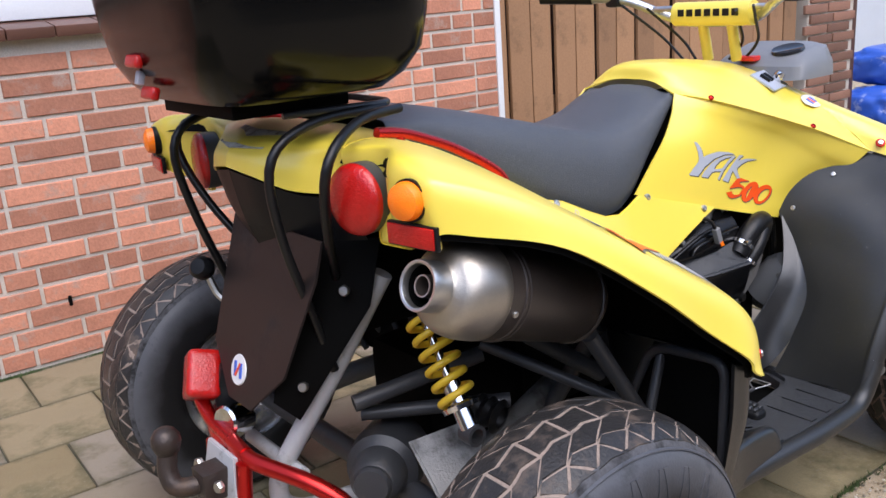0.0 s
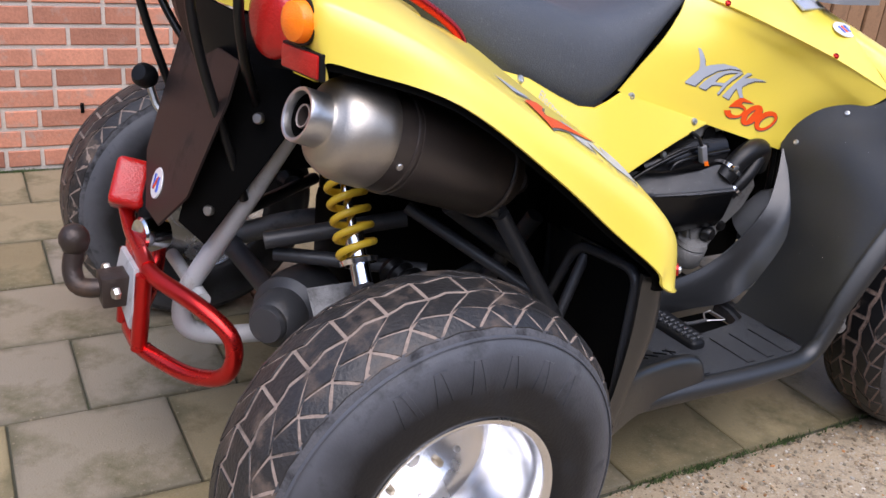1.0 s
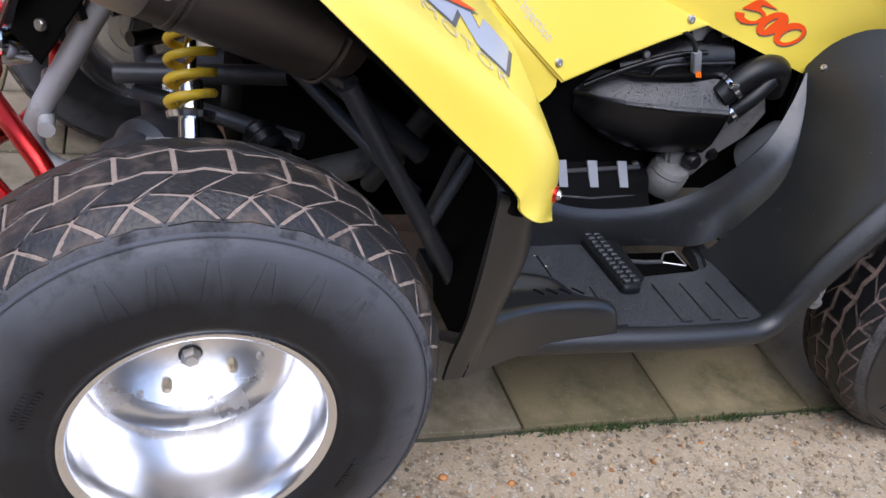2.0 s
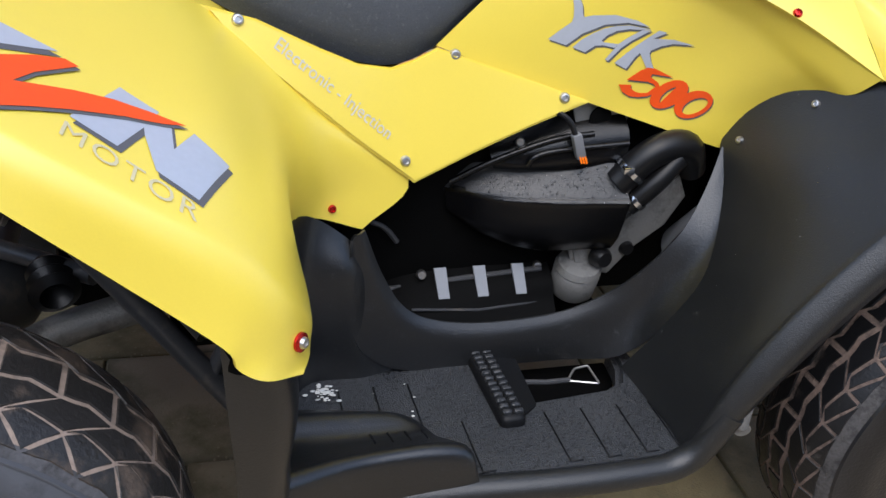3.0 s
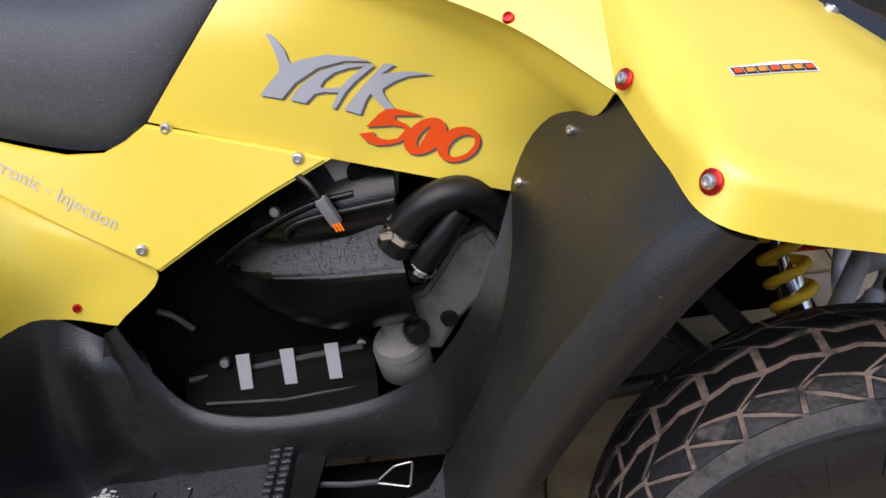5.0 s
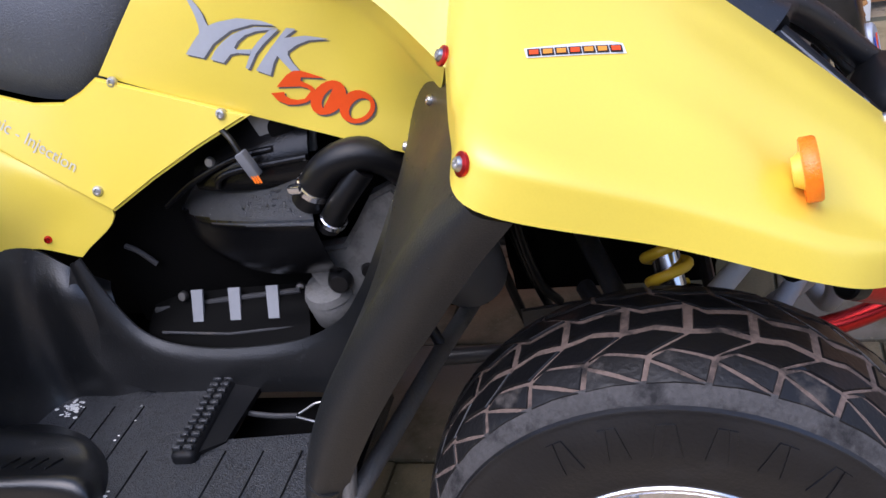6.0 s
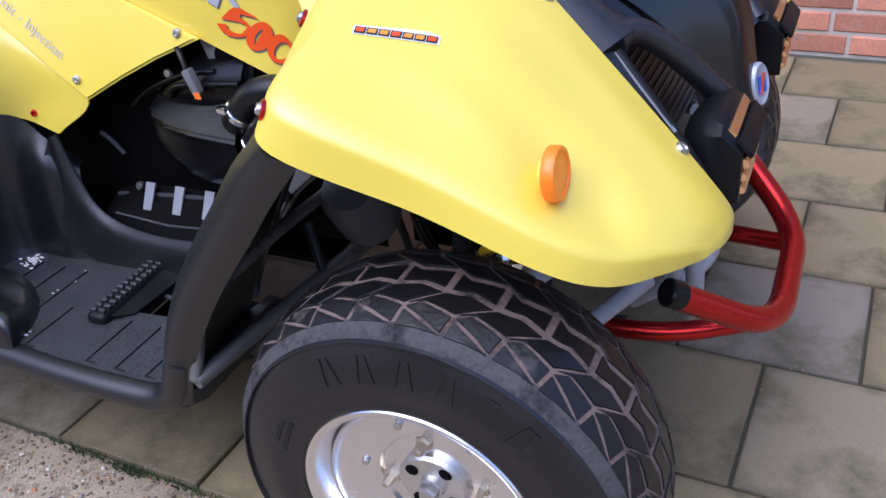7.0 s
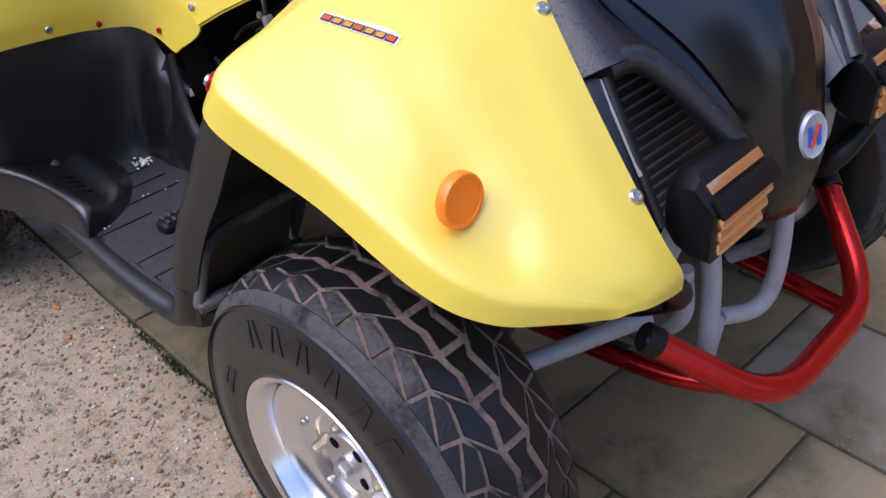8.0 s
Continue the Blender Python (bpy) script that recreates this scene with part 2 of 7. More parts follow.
BRICKP = pbr("dark_brown_brick", (0.17, 0.085, 0.055), 0.85, var=0.3, scale=10, bump=1.0, bscale=110, fine=0.3, rnd=0.3)
MORTAR = pbr("mortar", (0.47, 0.42, 0.355), 0.95, var=0.18, scale=12, bump=0.8, bscale=180, fine=0.2)
TILEM = pbr("concrete_tile", (0.215, 0.176, 0.096), 0.5, var=0.40, scale=5, bump=0.6, bscale=260, fine=0.26, dirt=(0.120, 0.105, 0.052), dirt_amount=0.42, dirt_scale=5, rnd=0.20, alt=(0.255, 0.225, 0.172), edge=((0.050, 0.048, 0.022), 0.178, 0.214), speck=(160, 0.10, (0.235, 0.200, 0.130)))
JOINTM = pbr("joint_sand", (0.075, 0.075, 0.05), 0.95, var=0.4, bump=0.8, bscale=120, dirt=(0.06, 0.11, 0.025), dirt_amount=0.2, dirt_scale=7)
GRAVELM = pbr("sandy_ground", (0.215, 0.172, 0.115), 0.95, var=0.35, scale=9, bump=1.0, bscale=260, fine=0.7, dirt=(0.11, 0.088, 0.06), dirt_amount=0.36, dirt_scale=38, speck=(170, 0.22, (0.40, 0.36, 0.29)))
PEBBLEM = pbr("tan_pebbles", (0.29, 0.215, 0.13), 0.75, var=0.25, scale=60, bump=0.2, islands=0.5)
PEBBLEG = pbr("grey_pebbles", (0.165, 0.140, 0.100), 0.7, var=0.3, scale=60, bump=0.2, islands=0.6)
PEBBLEW = pbr("pale_pebbles", (0.46, 0.42, 0.35), 0.7, var=0.25, scale=60, bump=0.2, islands=0.35)
PEBBLEO = pbr("rusty_pebbles", (0.34, 0.15, 0.05), 0.75, var=0.3, scale=60, bump=0.2, islands=0.5)
WOODM = pbr("fence_wood", (0.25, 0.135, 0.066), 0.75, var=0.3, scale=3, bump=0.5, bscale=90, fine=0.25, dirt=(0.13, 0.08, 0.045), dirt_amount=0.25, dirt_scale=4, rnd=0.22)
WHITEP = pbr("white_paint", (0.72, 0.73, 0.74), 0.5, var=0.05, bump=0.05)
SILLM = pbr("brown_sill_tile", (0.12, 0.055, 0.038), 0.35, var=0.25, bump=0.2, rnd=0.15)
DARKP = pbr("dark_brown_post_and_gaps", (0.075, 0.030, 0.020), 0.5, var=0.2, bump=0.2)
MOSS = pbr("moss", (0.045, 0.075, 0.018), 0.9, var=0.4, scale=40, bump=0.8, islands=0.4)
# near-black: paints shade in hollows and holes, also colours some black parts
DARKIN = pbr("shade_and_black_parts", (0.003, 0.003, 0.003), 0.6, var=0.3, bump=0.2, spec=0.05)
BAGB = pbr("blue_plastic_bag", (0.03, 0.09, 0.42), 0.3, var=0.4, scale=9, bump=0.2, dirt=(0.6, 0.62, 0.66), dirt_amount=0.25, dirt_scale=8)
BEIGEW = pbr("beige_render", (0.42, 0.37, 0.28), 0.9, var=0.1, bump=0.5, bscale=90)
BLOCKERM = pbr("blocker_brown", (0.13, 0.105, 0.085), 0.9, var=0.2, bump=0.5, bscale=90)
STICKM = pbr("worn_sticker", (0.50, 0.49, 0.45), 0.5, var=0.3, scale=40, bump=0.1, dirt=(0.16, 0.12, 0.08), dirt_amount=0.45, dirt_scale=45)
NOSEM = pbr("rain_wet_black_plastic", (0.0085, 0.0095, 0.0115), 0.34, var=0.2, bump=0.22, bscale=650, fine=0.3, spec=0.75)
NUTM = pbr("yellowed_nut", (0.52, 0.44, 0.32), 0.4, 0.9, var=0.3, bump=0.2)
TABM = pbr("grey_tab", (0.20, 0.21, 0.23), 0.45, var=0.15, bump=0.1)
STRAPM = pbr("rubber_sleeve", (0.006, 0.006, 0.0065), 0.35, var=0.2, bump=0.1, spec=0.35)
SMOKE = pbr("clock_face", (0.02, 0.02, 0.022), 0.08, var=0.1, bump=0.0)
WATER = bpy.data.materials.new("water")
WATER.use_nodes = True
for socket, value in (("Base Color", (1, 1, 1, 1)), ("Roughness", 0.03), ("IOR", 1.33), ("Transmission Weight", 1.0)):
    WATER.node_tree.nodes["Principled BSDF"].inputs[socket].default_value = value
GREYFLAKE = pbr("white_droppings", (0.6, 0.6, 0.57), 0.8, var=0.2, bump=0.5)
glass = bpy.data.materials.new("window_glass")
glass.use_nodes = True
glass.node_tree.nodes["Principled BSDF"].inputs["Base Color"].default_value = (0.03, 0.035, 0.04, 1)
glass.node_tree.nodes["Principled BSDF"].inputs["Roughness"].default_value = 0.03


# ---------------------------------------------------------------- mesh helpers
def link(name, bm, mat, parent=None, label="", smooth=40):
    """Links a bmesh as one mesh object, under a parent if given."""
    bmesh.ops.recalc_face_normals(bm, faces=bm.faces)
    me = bpy.data.meshes.new(name)
    bm.to_mesh(me)
    bm.free()
    for m in (mat if isinstance(mat, (list, tuple)) else [mat]):
        me.materials.append(m)
    if smooth:
        me.shade_smooth()
        me.set_sharp_from_angle(angle=radians(smooth))
    ob = new(name, me)
    if parent is not None:
        ob.parent = parent
    if label:
        tagged(ob, label)
    return ob


def part(name, bm, mat, parent, label="", smooth=40):
    return link(name, bm, mat, parent, label, smooth)


def spline(pts, n, closed=False):
    """Catmull-Rom through the points, n steps a span."""
    p = [Vector(q) for q in pts]
    out = []
    k = len(p)
    spans = k if closed else k - 1
    for i in range(spans):
        a = p[i - 1] if (i or closed) else p[0] * 2 - p[1]
        b, c = p[i], p[(i + 1) % k]
        d = p[(i + 2) % k] if (i + 2 < k or closed) else p[-1] * 2 - p[-2]
        for s in range(n):
            t = s / n
            out.append(0.5 * (2 * b + (c - a) * t + (2 * a - 5 * b + 4 * c - d) * t * t + (3 * b - a - 3 * c + d) * t ** 3))
    if not closed:
        out.append(p[-1])
    return out


def fillet(pts, r, n=5):
    """A polyline with its corners rounded to radius about r."""
    p = [Vector(q) for q in pts]
    out = [p[0]]
    for a, b, c in zip(p, p[1:], p[2:]):
        ra = min(r, (a - b).length * 0.48)
        rc = min(r, (c - b).length * 0.48)
        s, e = b + (a - b).normalized() * ra, b + (c - b).normalized() * rc
        for i in range(n + 1):
            t = i / n
            out.append(s * (1 - t) ** 2 + b * 2 * t * (1 - t) + e * t * t)
    out.append(p[-1])
    return out


def tube(pts, r, seg=12, closed=False, bm=None, r_end=None):
    """A round tube along the points."""
    bm = bm or bmesh.new()
    p = [Vector(q) for q in pts]
    k = len(p)
    rings = []
    up = None
    for i in range(k):
        if closed:
            d = (p[(i + 1) % k] - p[i - 1]).normalized()
        else:
            d = (p[min(i + 1, k - 1)] - p[max(i - 1, 0)]).normalized()
        if up is None:
            up = d.orthogonal().normalized()
        up = (up - d * up.dot(d)).normalized()
        side = d.cross(up)
        rad = r if r_end is None else r + (r_end - r) * i / (k - 1)
        rings.append([bm.verts.new(p[i] + (up * math.cos(a) + side * math.sin(a)) * rad) for a in (2 * math.pi * j / seg for j in range(seg))])
    for i in range(k if closed else k - 1):
        a, b = rings[i], rings[(i + 1) % k]
        for j in range(seg):
            bm.faces.new((a[j], a[(j + 1) % seg], b[(j + 1) % seg], b[j]))
    if not closed:
        bm.faces.new(rings[0][::-1])
        bm.faces.new(rings[-1])
    return bm


def lathe(profile, seg=48, origin=(0, 0, 0), axis=(0, -1, 0), bm=None, closed=False):
    """Turns (radius, along) pairs about an axis through origin."""
    bm = bm or bmesh.new()
    ax = Vector(axis).normalized()
    u = ax.orthogonal().normalized()
    w = ax.cross(u)
    o = Vector(origin)
    rings = []
    for r, h in profile:
        if r < 1e-6:
            rings.append([bm.verts.new(o + ax * h)])
        else:
            rings.append([bm.verts.new(o + ax * h + (u * math.cos(a) + w * math.sin(a)) * r) for a in (2 * math.pi * j / seg for j in range(seg))])
    pairs = list(zip(rings, rings[1:])) + ([(rings[-1], rings[0])] if closed else [])
    for a, b in pairs:
        for j in range(seg):
            q = [a[j % len(a)], a[(j + 1) % len(a)], b[(j + 1) % len(b)], b[j % len(b)]]
            q = list(dict.fromkeys(q))
            if len(q) > 2:
                bm.faces.new(q)
    return bm


def loft(sections, nu=6, nv=6, thick=0.004, bm=None):
    """A smooth sheet through rows of control points, with thickness."""
    rows = [spline(s, nv) for s in sections]
    cols = [spline([r[i] for r in rows], nu) for i in range(len(rows[0]))]
    bm = bm or bmesh.new()
    g = [[bm.verts.new(c[j]) for c in cols] for j in range(len(cols[0]))]
    faces = []
    for a, b in zip(g, g[1:]):
        for i in range(len(a) - 1):
            faces.append(bm.faces.new((a[i], a[i + 1], b[i + 1], b[i])))
    if thick:
        bm.normal_update()
        bmesh.ops.solidify(bm, geom=faces, thickness=thick)
    return bm


def brick(sx, sy, sz, bev=0.004, seg=2, at=(0, 0, 0), turn=None, bm=None):
    """A box with rounded edges."""
    own = bmesh.new()
    bmesh.ops.create_cube(own, size=1)
    for v in own.verts:
        v.co = Vector((v.co.x * sx, v.co.y * sy, v.co.z * sz))
    if bev:
        bmesh.ops.bevel(own, geom=own.edges[:], offset=bev, segments=seg, affect="EDGES", profile=0.6)
    m = Matrix.Translation(at) @ (turn.to_4x4() if turn is not None else Matrix())
    bmesh.ops.transform(own, matrix=m, verts=own.verts)
    if bm is None:
        return own
    me = bpy.data.meshes.new("join")
    own.to_mesh(me)
    own.free()
    bm.from_mesh(me)
    bpy.data.meshes.remove(me)
    return bm


def slab(outline, thick, bev=0.002):
    """A sheet from an outline of 3D points, pushed along its normal by thick, with a rounded edge."""
    bm = bmesh.new()
    f = bm.faces.new([bm.verts.new(p) for p in outline])
    bm.normal_update()
    n = f.normal.copy()
    corners = len(outline)
    r = bmesh.ops.extrude_face_region(bm, geom=[f])
    vs = [v for v in r["geom"] if isinstance(v, bmesh.types.BMVert)]
    for v in vs:
        v.co += n * thick
    if bev:
        flat = [e for e in bm.edges if len(e.link_faces) == 2 and abs(e.link_faces[0].normal.dot(n)) + abs(e.link_faces[1].normal.dot(n)) > 0.5 and len(e.link_faces[0].verts) != len(e.link_faces[1].verts)]
        bm.normal_update()
        bmesh.ops.bevel(bm, geom=flat, offset=bev, segments=2, affect="EDGES")
    if corners > 4:
        bmesh.ops.triangulate(bm, faces=[g for g in bm.faces if len(g.verts) > 4])
    return bm


def mirrored(bm):
    """A copy of a bmesh on the other side of the middle plane."""
    b = bm.copy()
    for v in b.verts:
        v.co.y = -v.co.y
    bmesh.ops.reverse_faces(b, faces=b.faces)
    return b


def both(name, bm, mat, parent, label="", smooth=40):
    """The part and its mirror image."""
    o = bm.copy()
    return part(name, bm, mat, parent, label, smooth), part(name, mirrored(o), mat, parent, label, smooth)


def disc(at, normal, r, h, seg=14, dome=0.3, bm=None):
    """A low round head: washer, button or screw."""
    return lathe([(0, 0), (r, 0), (r, h * (1 - dome)), (r * 0.8, h), (0, h * 1.02)], seg, at, normal, bm)


# ---------------------------------------------------------------- ground, paving, wall, fence
PITCH = 0.302
WALL_Y = 2.15


def plain(name, sx, sy, z0, z1, x, y, mat, bev=0.0):
    o = link(name, brick(sx, sy, z1 - z0, bev, at=(x, y, (z0 + z1) / 2)), mat)
    return tagged(o, kind="structure")


def sheet(name, x0, x1, y0, y1, step, height, mat):
    """An uneven patch of ground."""
    bm = bmesh.new()
    nx, ny = int((x1 - x0) / step), int((y1 - y0) / step)
    g = [[bm.verts.new((x0 + (x1 - x0) * i / nx, y0 + (y1 - y0) * j / ny, height(x0 + (x1 - x0) * i / nx, y0 + (y1 - y0) * j / ny))) for i in range(nx + 1)] for j in range(ny + 1)]
    for a, b in zip(g, g[1:]):
        for i in range(nx):
            bm.faces.new((a[i], a[i + 1], b[i + 1], b[i]))
    return link(name, bm, mat, smooth=180)


bm = bmesh.new()
bmesh.ops.create_grid(bm, x_segments=8, y_segments=8, size=90)
for v in bm.verts:
    v.co.z = -0.024
tagged(link("ground", bm, GRAVELM), "pale sandy ground reaching far out", "ground", kind="structure")


def gravel_height(x, y):
    edge = 0.006 * max(0.0, 1 + y / 0.05) if y > -0.05 else 0.0
    rim = min(x + 3.6, 5.8 - x, y + 3.4)
    if rim < 0.3:
        edge += 0.03 * (1 - rim / 0.3)
    return -0.007 - edge + 0.006 * noise.noise((x * 4, y * 4, 0)) + 0.004 * noise.noise((x * 22, y * 22, 3)) + 0.0025 * noise.noise((x * 70, y * 70, 5))


gravel = sheet("gravel", -3.6, 5.8, -3.4, 0.0, 0.018, gravel_height, GRAVELM)
tagged(gravel, "sandy gravel ground with small stones beside the paving", "gravel", kind="structure")
PHI = (1 + 5 ** 0.5) / 2
ICO_V = [Vector(v).normalized() for v in ((-1, PHI, 0), (1, PHI, 0), (-1, -PHI, 0), (1, -PHI, 0), (0, -1, PHI), (0, 1, PHI), (0, -1, -PHI), (0, 1, -PHI), (PHI, 0, -1), (PHI, 0, 1), (-PHI, 0, -1), (-PHI, 0, 1))]
ICO_F = [(0, 11, 5), (0, 5, 1), (0, 1, 7), (0, 7, 10), (0, 10, 11), (1, 5, 9), (5, 11, 4), (11, 10, 2), (10, 7, 6), (7, 1, 8), (3, 9, 4), (3, 4, 2), (3, 2, 6), (3, 6, 8), (3, 8, 9), (4, 9, 5), (2, 4, 11), (6, 2, 10), (8, 6, 7), (9, 8, 1)]
def pebbles(count, seed, mat, label, big):
    rng = random.Random(seed)
    pv, pf = [], []
    for i in range(count):
        x, y = rng.uniform(-1.6, 2.6), -abs(rng.gauss(0, 0.55)) - 0.003
        r = min(big, 0.0013 + rng.expovariate(1 / 0.0015))
        m = Matrix.Translation((x, y, gravel_height(x, y) + r * 0.05)) @ Euler((rng.random() * 0.7, rng.random() * 0.7, rng.random() * 6)).to_matrix().to_4x4() @ Matrix.Diagonal((r * rng.uniform(0.8, 1.5), r, r * rng.uniform(0.4, 0.7), 1))
        k = len(pv)
        if y > -1.6:
            pv += [m @ v for v in ICO_V]
            pf += [(a + k, b + k, c + k) for a, b, c in ICO_F]
    me = bpy.data.meshes.new("pebbles")
    me.from_pydata(pv, [], pf)
    me.materials.append(mat)
    me.shade_smooth()
    tagged(new("pebbles", me), label, "pebbles", kind="stuff")


pebbles(17000, 5, PEBBLEM, "loose tan pebbles on sandy ground", 0.0052)
pebbles(3600, 6, PEBBLEG, "loose grey pebbles on sandy ground", 0.0052)
pebbles(3200, 8, PEBBLEW, "loose pale pebbles on sandy ground", 0.0048)
pebbles(900, 7, PEBBLEO, "loose rust coloured pebbles on sandy ground", 0.009)

bed = plain("paving_bed", 9.6, WALL_Y + 0.02, -0.045, -0.009, 1.0, WALL_Y / 2 + 0.012, JOINTM)
tagged(bed, "dark sand and moss in the paving joints", "joint")
pavement = bed
tile_meshes = []
for k in range(4):
    bm = brick(0.2975, 0.2975, 0.05, 0.004, 2, at=(0, 0, -0.025))
    for v in bm.verts:
        if v.co.z > -0.01:
            v.co.z += 0.0012 * noise.noise((v.co.x * 9 + 7 * k, v.co.y * 9, 0))
    me = bpy.data.meshes.new("paving_tile")
    bm.to_mesh(me)
    bm.free()
    me.materials.append(TILEM)
    tile_meshes.append(me)


# small tufts of moss along the paving edge and in joints
def moss_patch(x, y, spread_x, spread_y, count, seed):
    rng = random.Random(seed)
    bm = bmesh.new()
    for _ in range(count):
        px, py = x + rng.gauss(0, spread_x), y + rng.gauss(0, spread_y)
        h, a = rng.uniform(0.001, 0.006), rng.random() * 6.3
        w = 0.0022
        tip = (px + rng.gauss(0, 0.004), py + rng.gauss(0, 0.004), h)
        bm.faces.new([bm.verts.new(q) for q in ((px - w * math.cos(a), py - w * math.sin(a), -0.006), (px + w * math.cos(a), py + w * math.sin(a), -0.006), tip)])
    return bm


for seed, (x, y, sx, sy, c) in enumerate(((0.17, -0.010, 0.03, 0.005, 130), (0.42, -0.008, 0.02, 0.004, 70), (0.05, -0.008, 0.05, 0.004, 90), (0.62, -0.008, 0.06, 0.004, 70), (0.34, -0.008, 0.12, 0.004, 120), (-0.55, -0.010, 0.1, 0.005, 90))):
    tagged(link("moss_tuft", moss_patch(x, y, sx, sy, c, seed), MOSS, smooth=0), "small green moss tuft at the paving edge", "moss", "moss along the paving", kind="stuff")
for seed, x in enumerate((-0.92, -0.60, 0.2)):
    tagged(link("moss_tuft", moss_patch(x, WALL_Y - 0.03, 0.05, 0.01, 420, seed + 20), MOSS, smooth=0), "green moss where wall and paving meet", "moss", "moss along the wall", kind="stuff")

# brick wall with a window above the sill
SILL_Z, WIN_X0, WIN_X1, TOP_Z, WALL_X0, WALL_X1 = 1.075, -2.2, -0.30, 2.6, -4.5, 1.215
bm = brick(WALL_X1 - WALL_X0, 0.2, SILL_Z + 0.3, 0, at=((WALL_X0 + WALL_X1) / 2, WALL_Y + 0.107, (SILL_Z - 0.3) / 2))
brick(WIN_X0 - WALL_X0, 0.2, TOP_Z - SILL_Z, 0, at=((WALL_X0 + WIN_X0) / 2, WALL_Y + 0.107, (TOP_Z + SILL_Z) / 2), bm=bm)
brick(WALL_X1 - WIN_X1, 0.2, TOP_Z - SILL_Z, 0, at=((WALL_X1 + WIN_X1) / 2, WALL_Y + 0.107, (TOP_Z + SILL_Z) / 2), bm=bm)
wall_north = tagged(link("wall_north", bm, MORTAR, smooth=0), "red brick house wall with pale grey mortar joints", "wall", kind="structure")
# near-black block paints the shade inside the open joint
part("weep_hole", brick(0.012, 0.012, 0.036, 0.003, at=(-0.70, WALL_Y + 0.001, 0.202)), DARKIN, wall_north, "near-black block painting the shade in an open weep joint")
for i in range(13):
    o = link("sill_tile", brick(0.142, 0.19, 0.035, 0.005, at=(WIN_X0 + 0.075 + i * 0.1455, WALL_Y + 0.045, SILL_Z + 0.022), turn=Euler((radians(8), 0, 0)).to_matrix()), SILLM, wall_north)
window_1 = new("window_1")
tagged(window_1, "white framed house window above a brown tile sill", "window", kind="structure")
wm = (WIN_X0 + WIN_X1) / 2
part("window_frame", brick(WIN_X1 - WIN_X0, 0.07, 0.11, 0.006, at=(wm, WALL_Y + 0.12, SILL_Z + 0.105)), WHITEP, window_1)
part("window_frame", brick(0.09, 0.07, 1.3, 0.006, at=(WIN_X1 - 0.05, WALL_Y + 0.123, SILL_Z + 0.79)), WHITEP, window_1)
part("window_frame", brick(0.09, 0.07, 1.3, 0.006, at=(WIN_X0 + 0.05, WALL_Y + 0.123, SILL_Z + 0.79)), WHITEP, window_1)
part("pane", brick(WIN_X1 - WIN_X0 - 0.1, 0.02, 1.3, 0, at=(wm, WALL_Y + 0.14, SILL_Z + 0.8)), glass, window_1)
part("blind", brick(WIN_X1 - WIN_X0 - 0.1, 0.02, 1.3, 0, at=(wm, WALL_Y + 0.19, SILL_Z + 0.8)), WHITEP, window_1, "white blind behind the glass")

trim = plain("trim", 0.03, 0.05, -0.02, TOP_Z, WALL_X1 + 0.016, WALL_Y + 0.02, WHITEP, 0.004)
tagged(trim, "pale grey corner strip at the end of the wall", "trim")

# wooden fence with brick pier and dark post
fence = tagged(new("fence"), "brown stained vertical board fence", "fence")
rail = part("rail", brick(2.5, 0.03, 0.08, 0.004, at=(2.5, WALL_Y + 0.17, 0.55)), WOODM, fence)
part("rail", brick(2.5, 0.03, 0.08, 0.004, at=(2.5, WALL_Y + 0.17, 1.35)), WOODM, fence)
# dark sheet added behind the boards to paint the shade in their gaps
part("backing", brick(2.5, 0.012, 2.0, 0.002, at=(2.5, WALL_Y + 0.215, 1.0)), DARKP, fence, "dark brown sheet standing in for shade in the gaps")
board_mesh = bpy.data.meshes.new("board")
bm = brick(0.125, 0.02, 2.05, 0.003, 2, at=(0, 0, 1.03))
bm.to_mesh(board_mesh)
bm.free()
board_mesh.materials.append(WOODM)
for i in range(17):
    b = new("board", board_mesh)
    b.parent = fence
    b.matrix_local = pose(1.315 + i * 0.142, WALL_Y + (0.125 if i % 2 else 0.135), random.uniform(-0.02, 0), 0, random.uniform(-0.4, 0.4), random.uniform(-2, 2))
pier = tagged(link("brick_pier", brick(0.5, 0.3, 2.2, 0.004, at=(4.0, WALL_Y + 0.26, 1.08)), MORTAR), "brown brick garden pier beside the fence", "pier")
for k in range(30):
    for i in range(2):
        o = link("brick", brick(0.235, 0.02, 0.052, 0.004, at=(3.88 + 0.25 * i - (0.06 if k % 2 else 0), WALL_Y + 0.104, 0.04 + 0.0625 * k)), BRICKP, pier)
tagged(link("gate_post", brick(0.09, 0.09, 2.3, 0.006, at=(4.33, WALL_Y + 0.2, 1.1)), DARKP), "dark brown painted wooden gate post", "post")
far = tagged(link("neighbour_house", brick(0.3, 6.0, 4.0, 0, at=(9.5, 5.5, 1.95)), WHITEP), "white plastered neighbouring house wall", "house")
tagged(link("garden_wall", brick(0.2, 4.0, 2.4, 0, at=(8.3, 1.0, 1.15)), BEIGEW), "beige rendered garden wall behind the gate", "wall")


# plain unseen walls, added behind and beside the camera to cut low sky light
for name, sx, sy, x, y in (("wall_south", 16.0, 0.2, 0.0, -5.6), ("wall_west", 0.2, 8.0, -7.0, -1.6)):
    tagged(plain(name, sx, sy, -0.06, 3.0, x, y, BLOCKERM), "unseen plain brown wall added to cut low sky light", "wall")


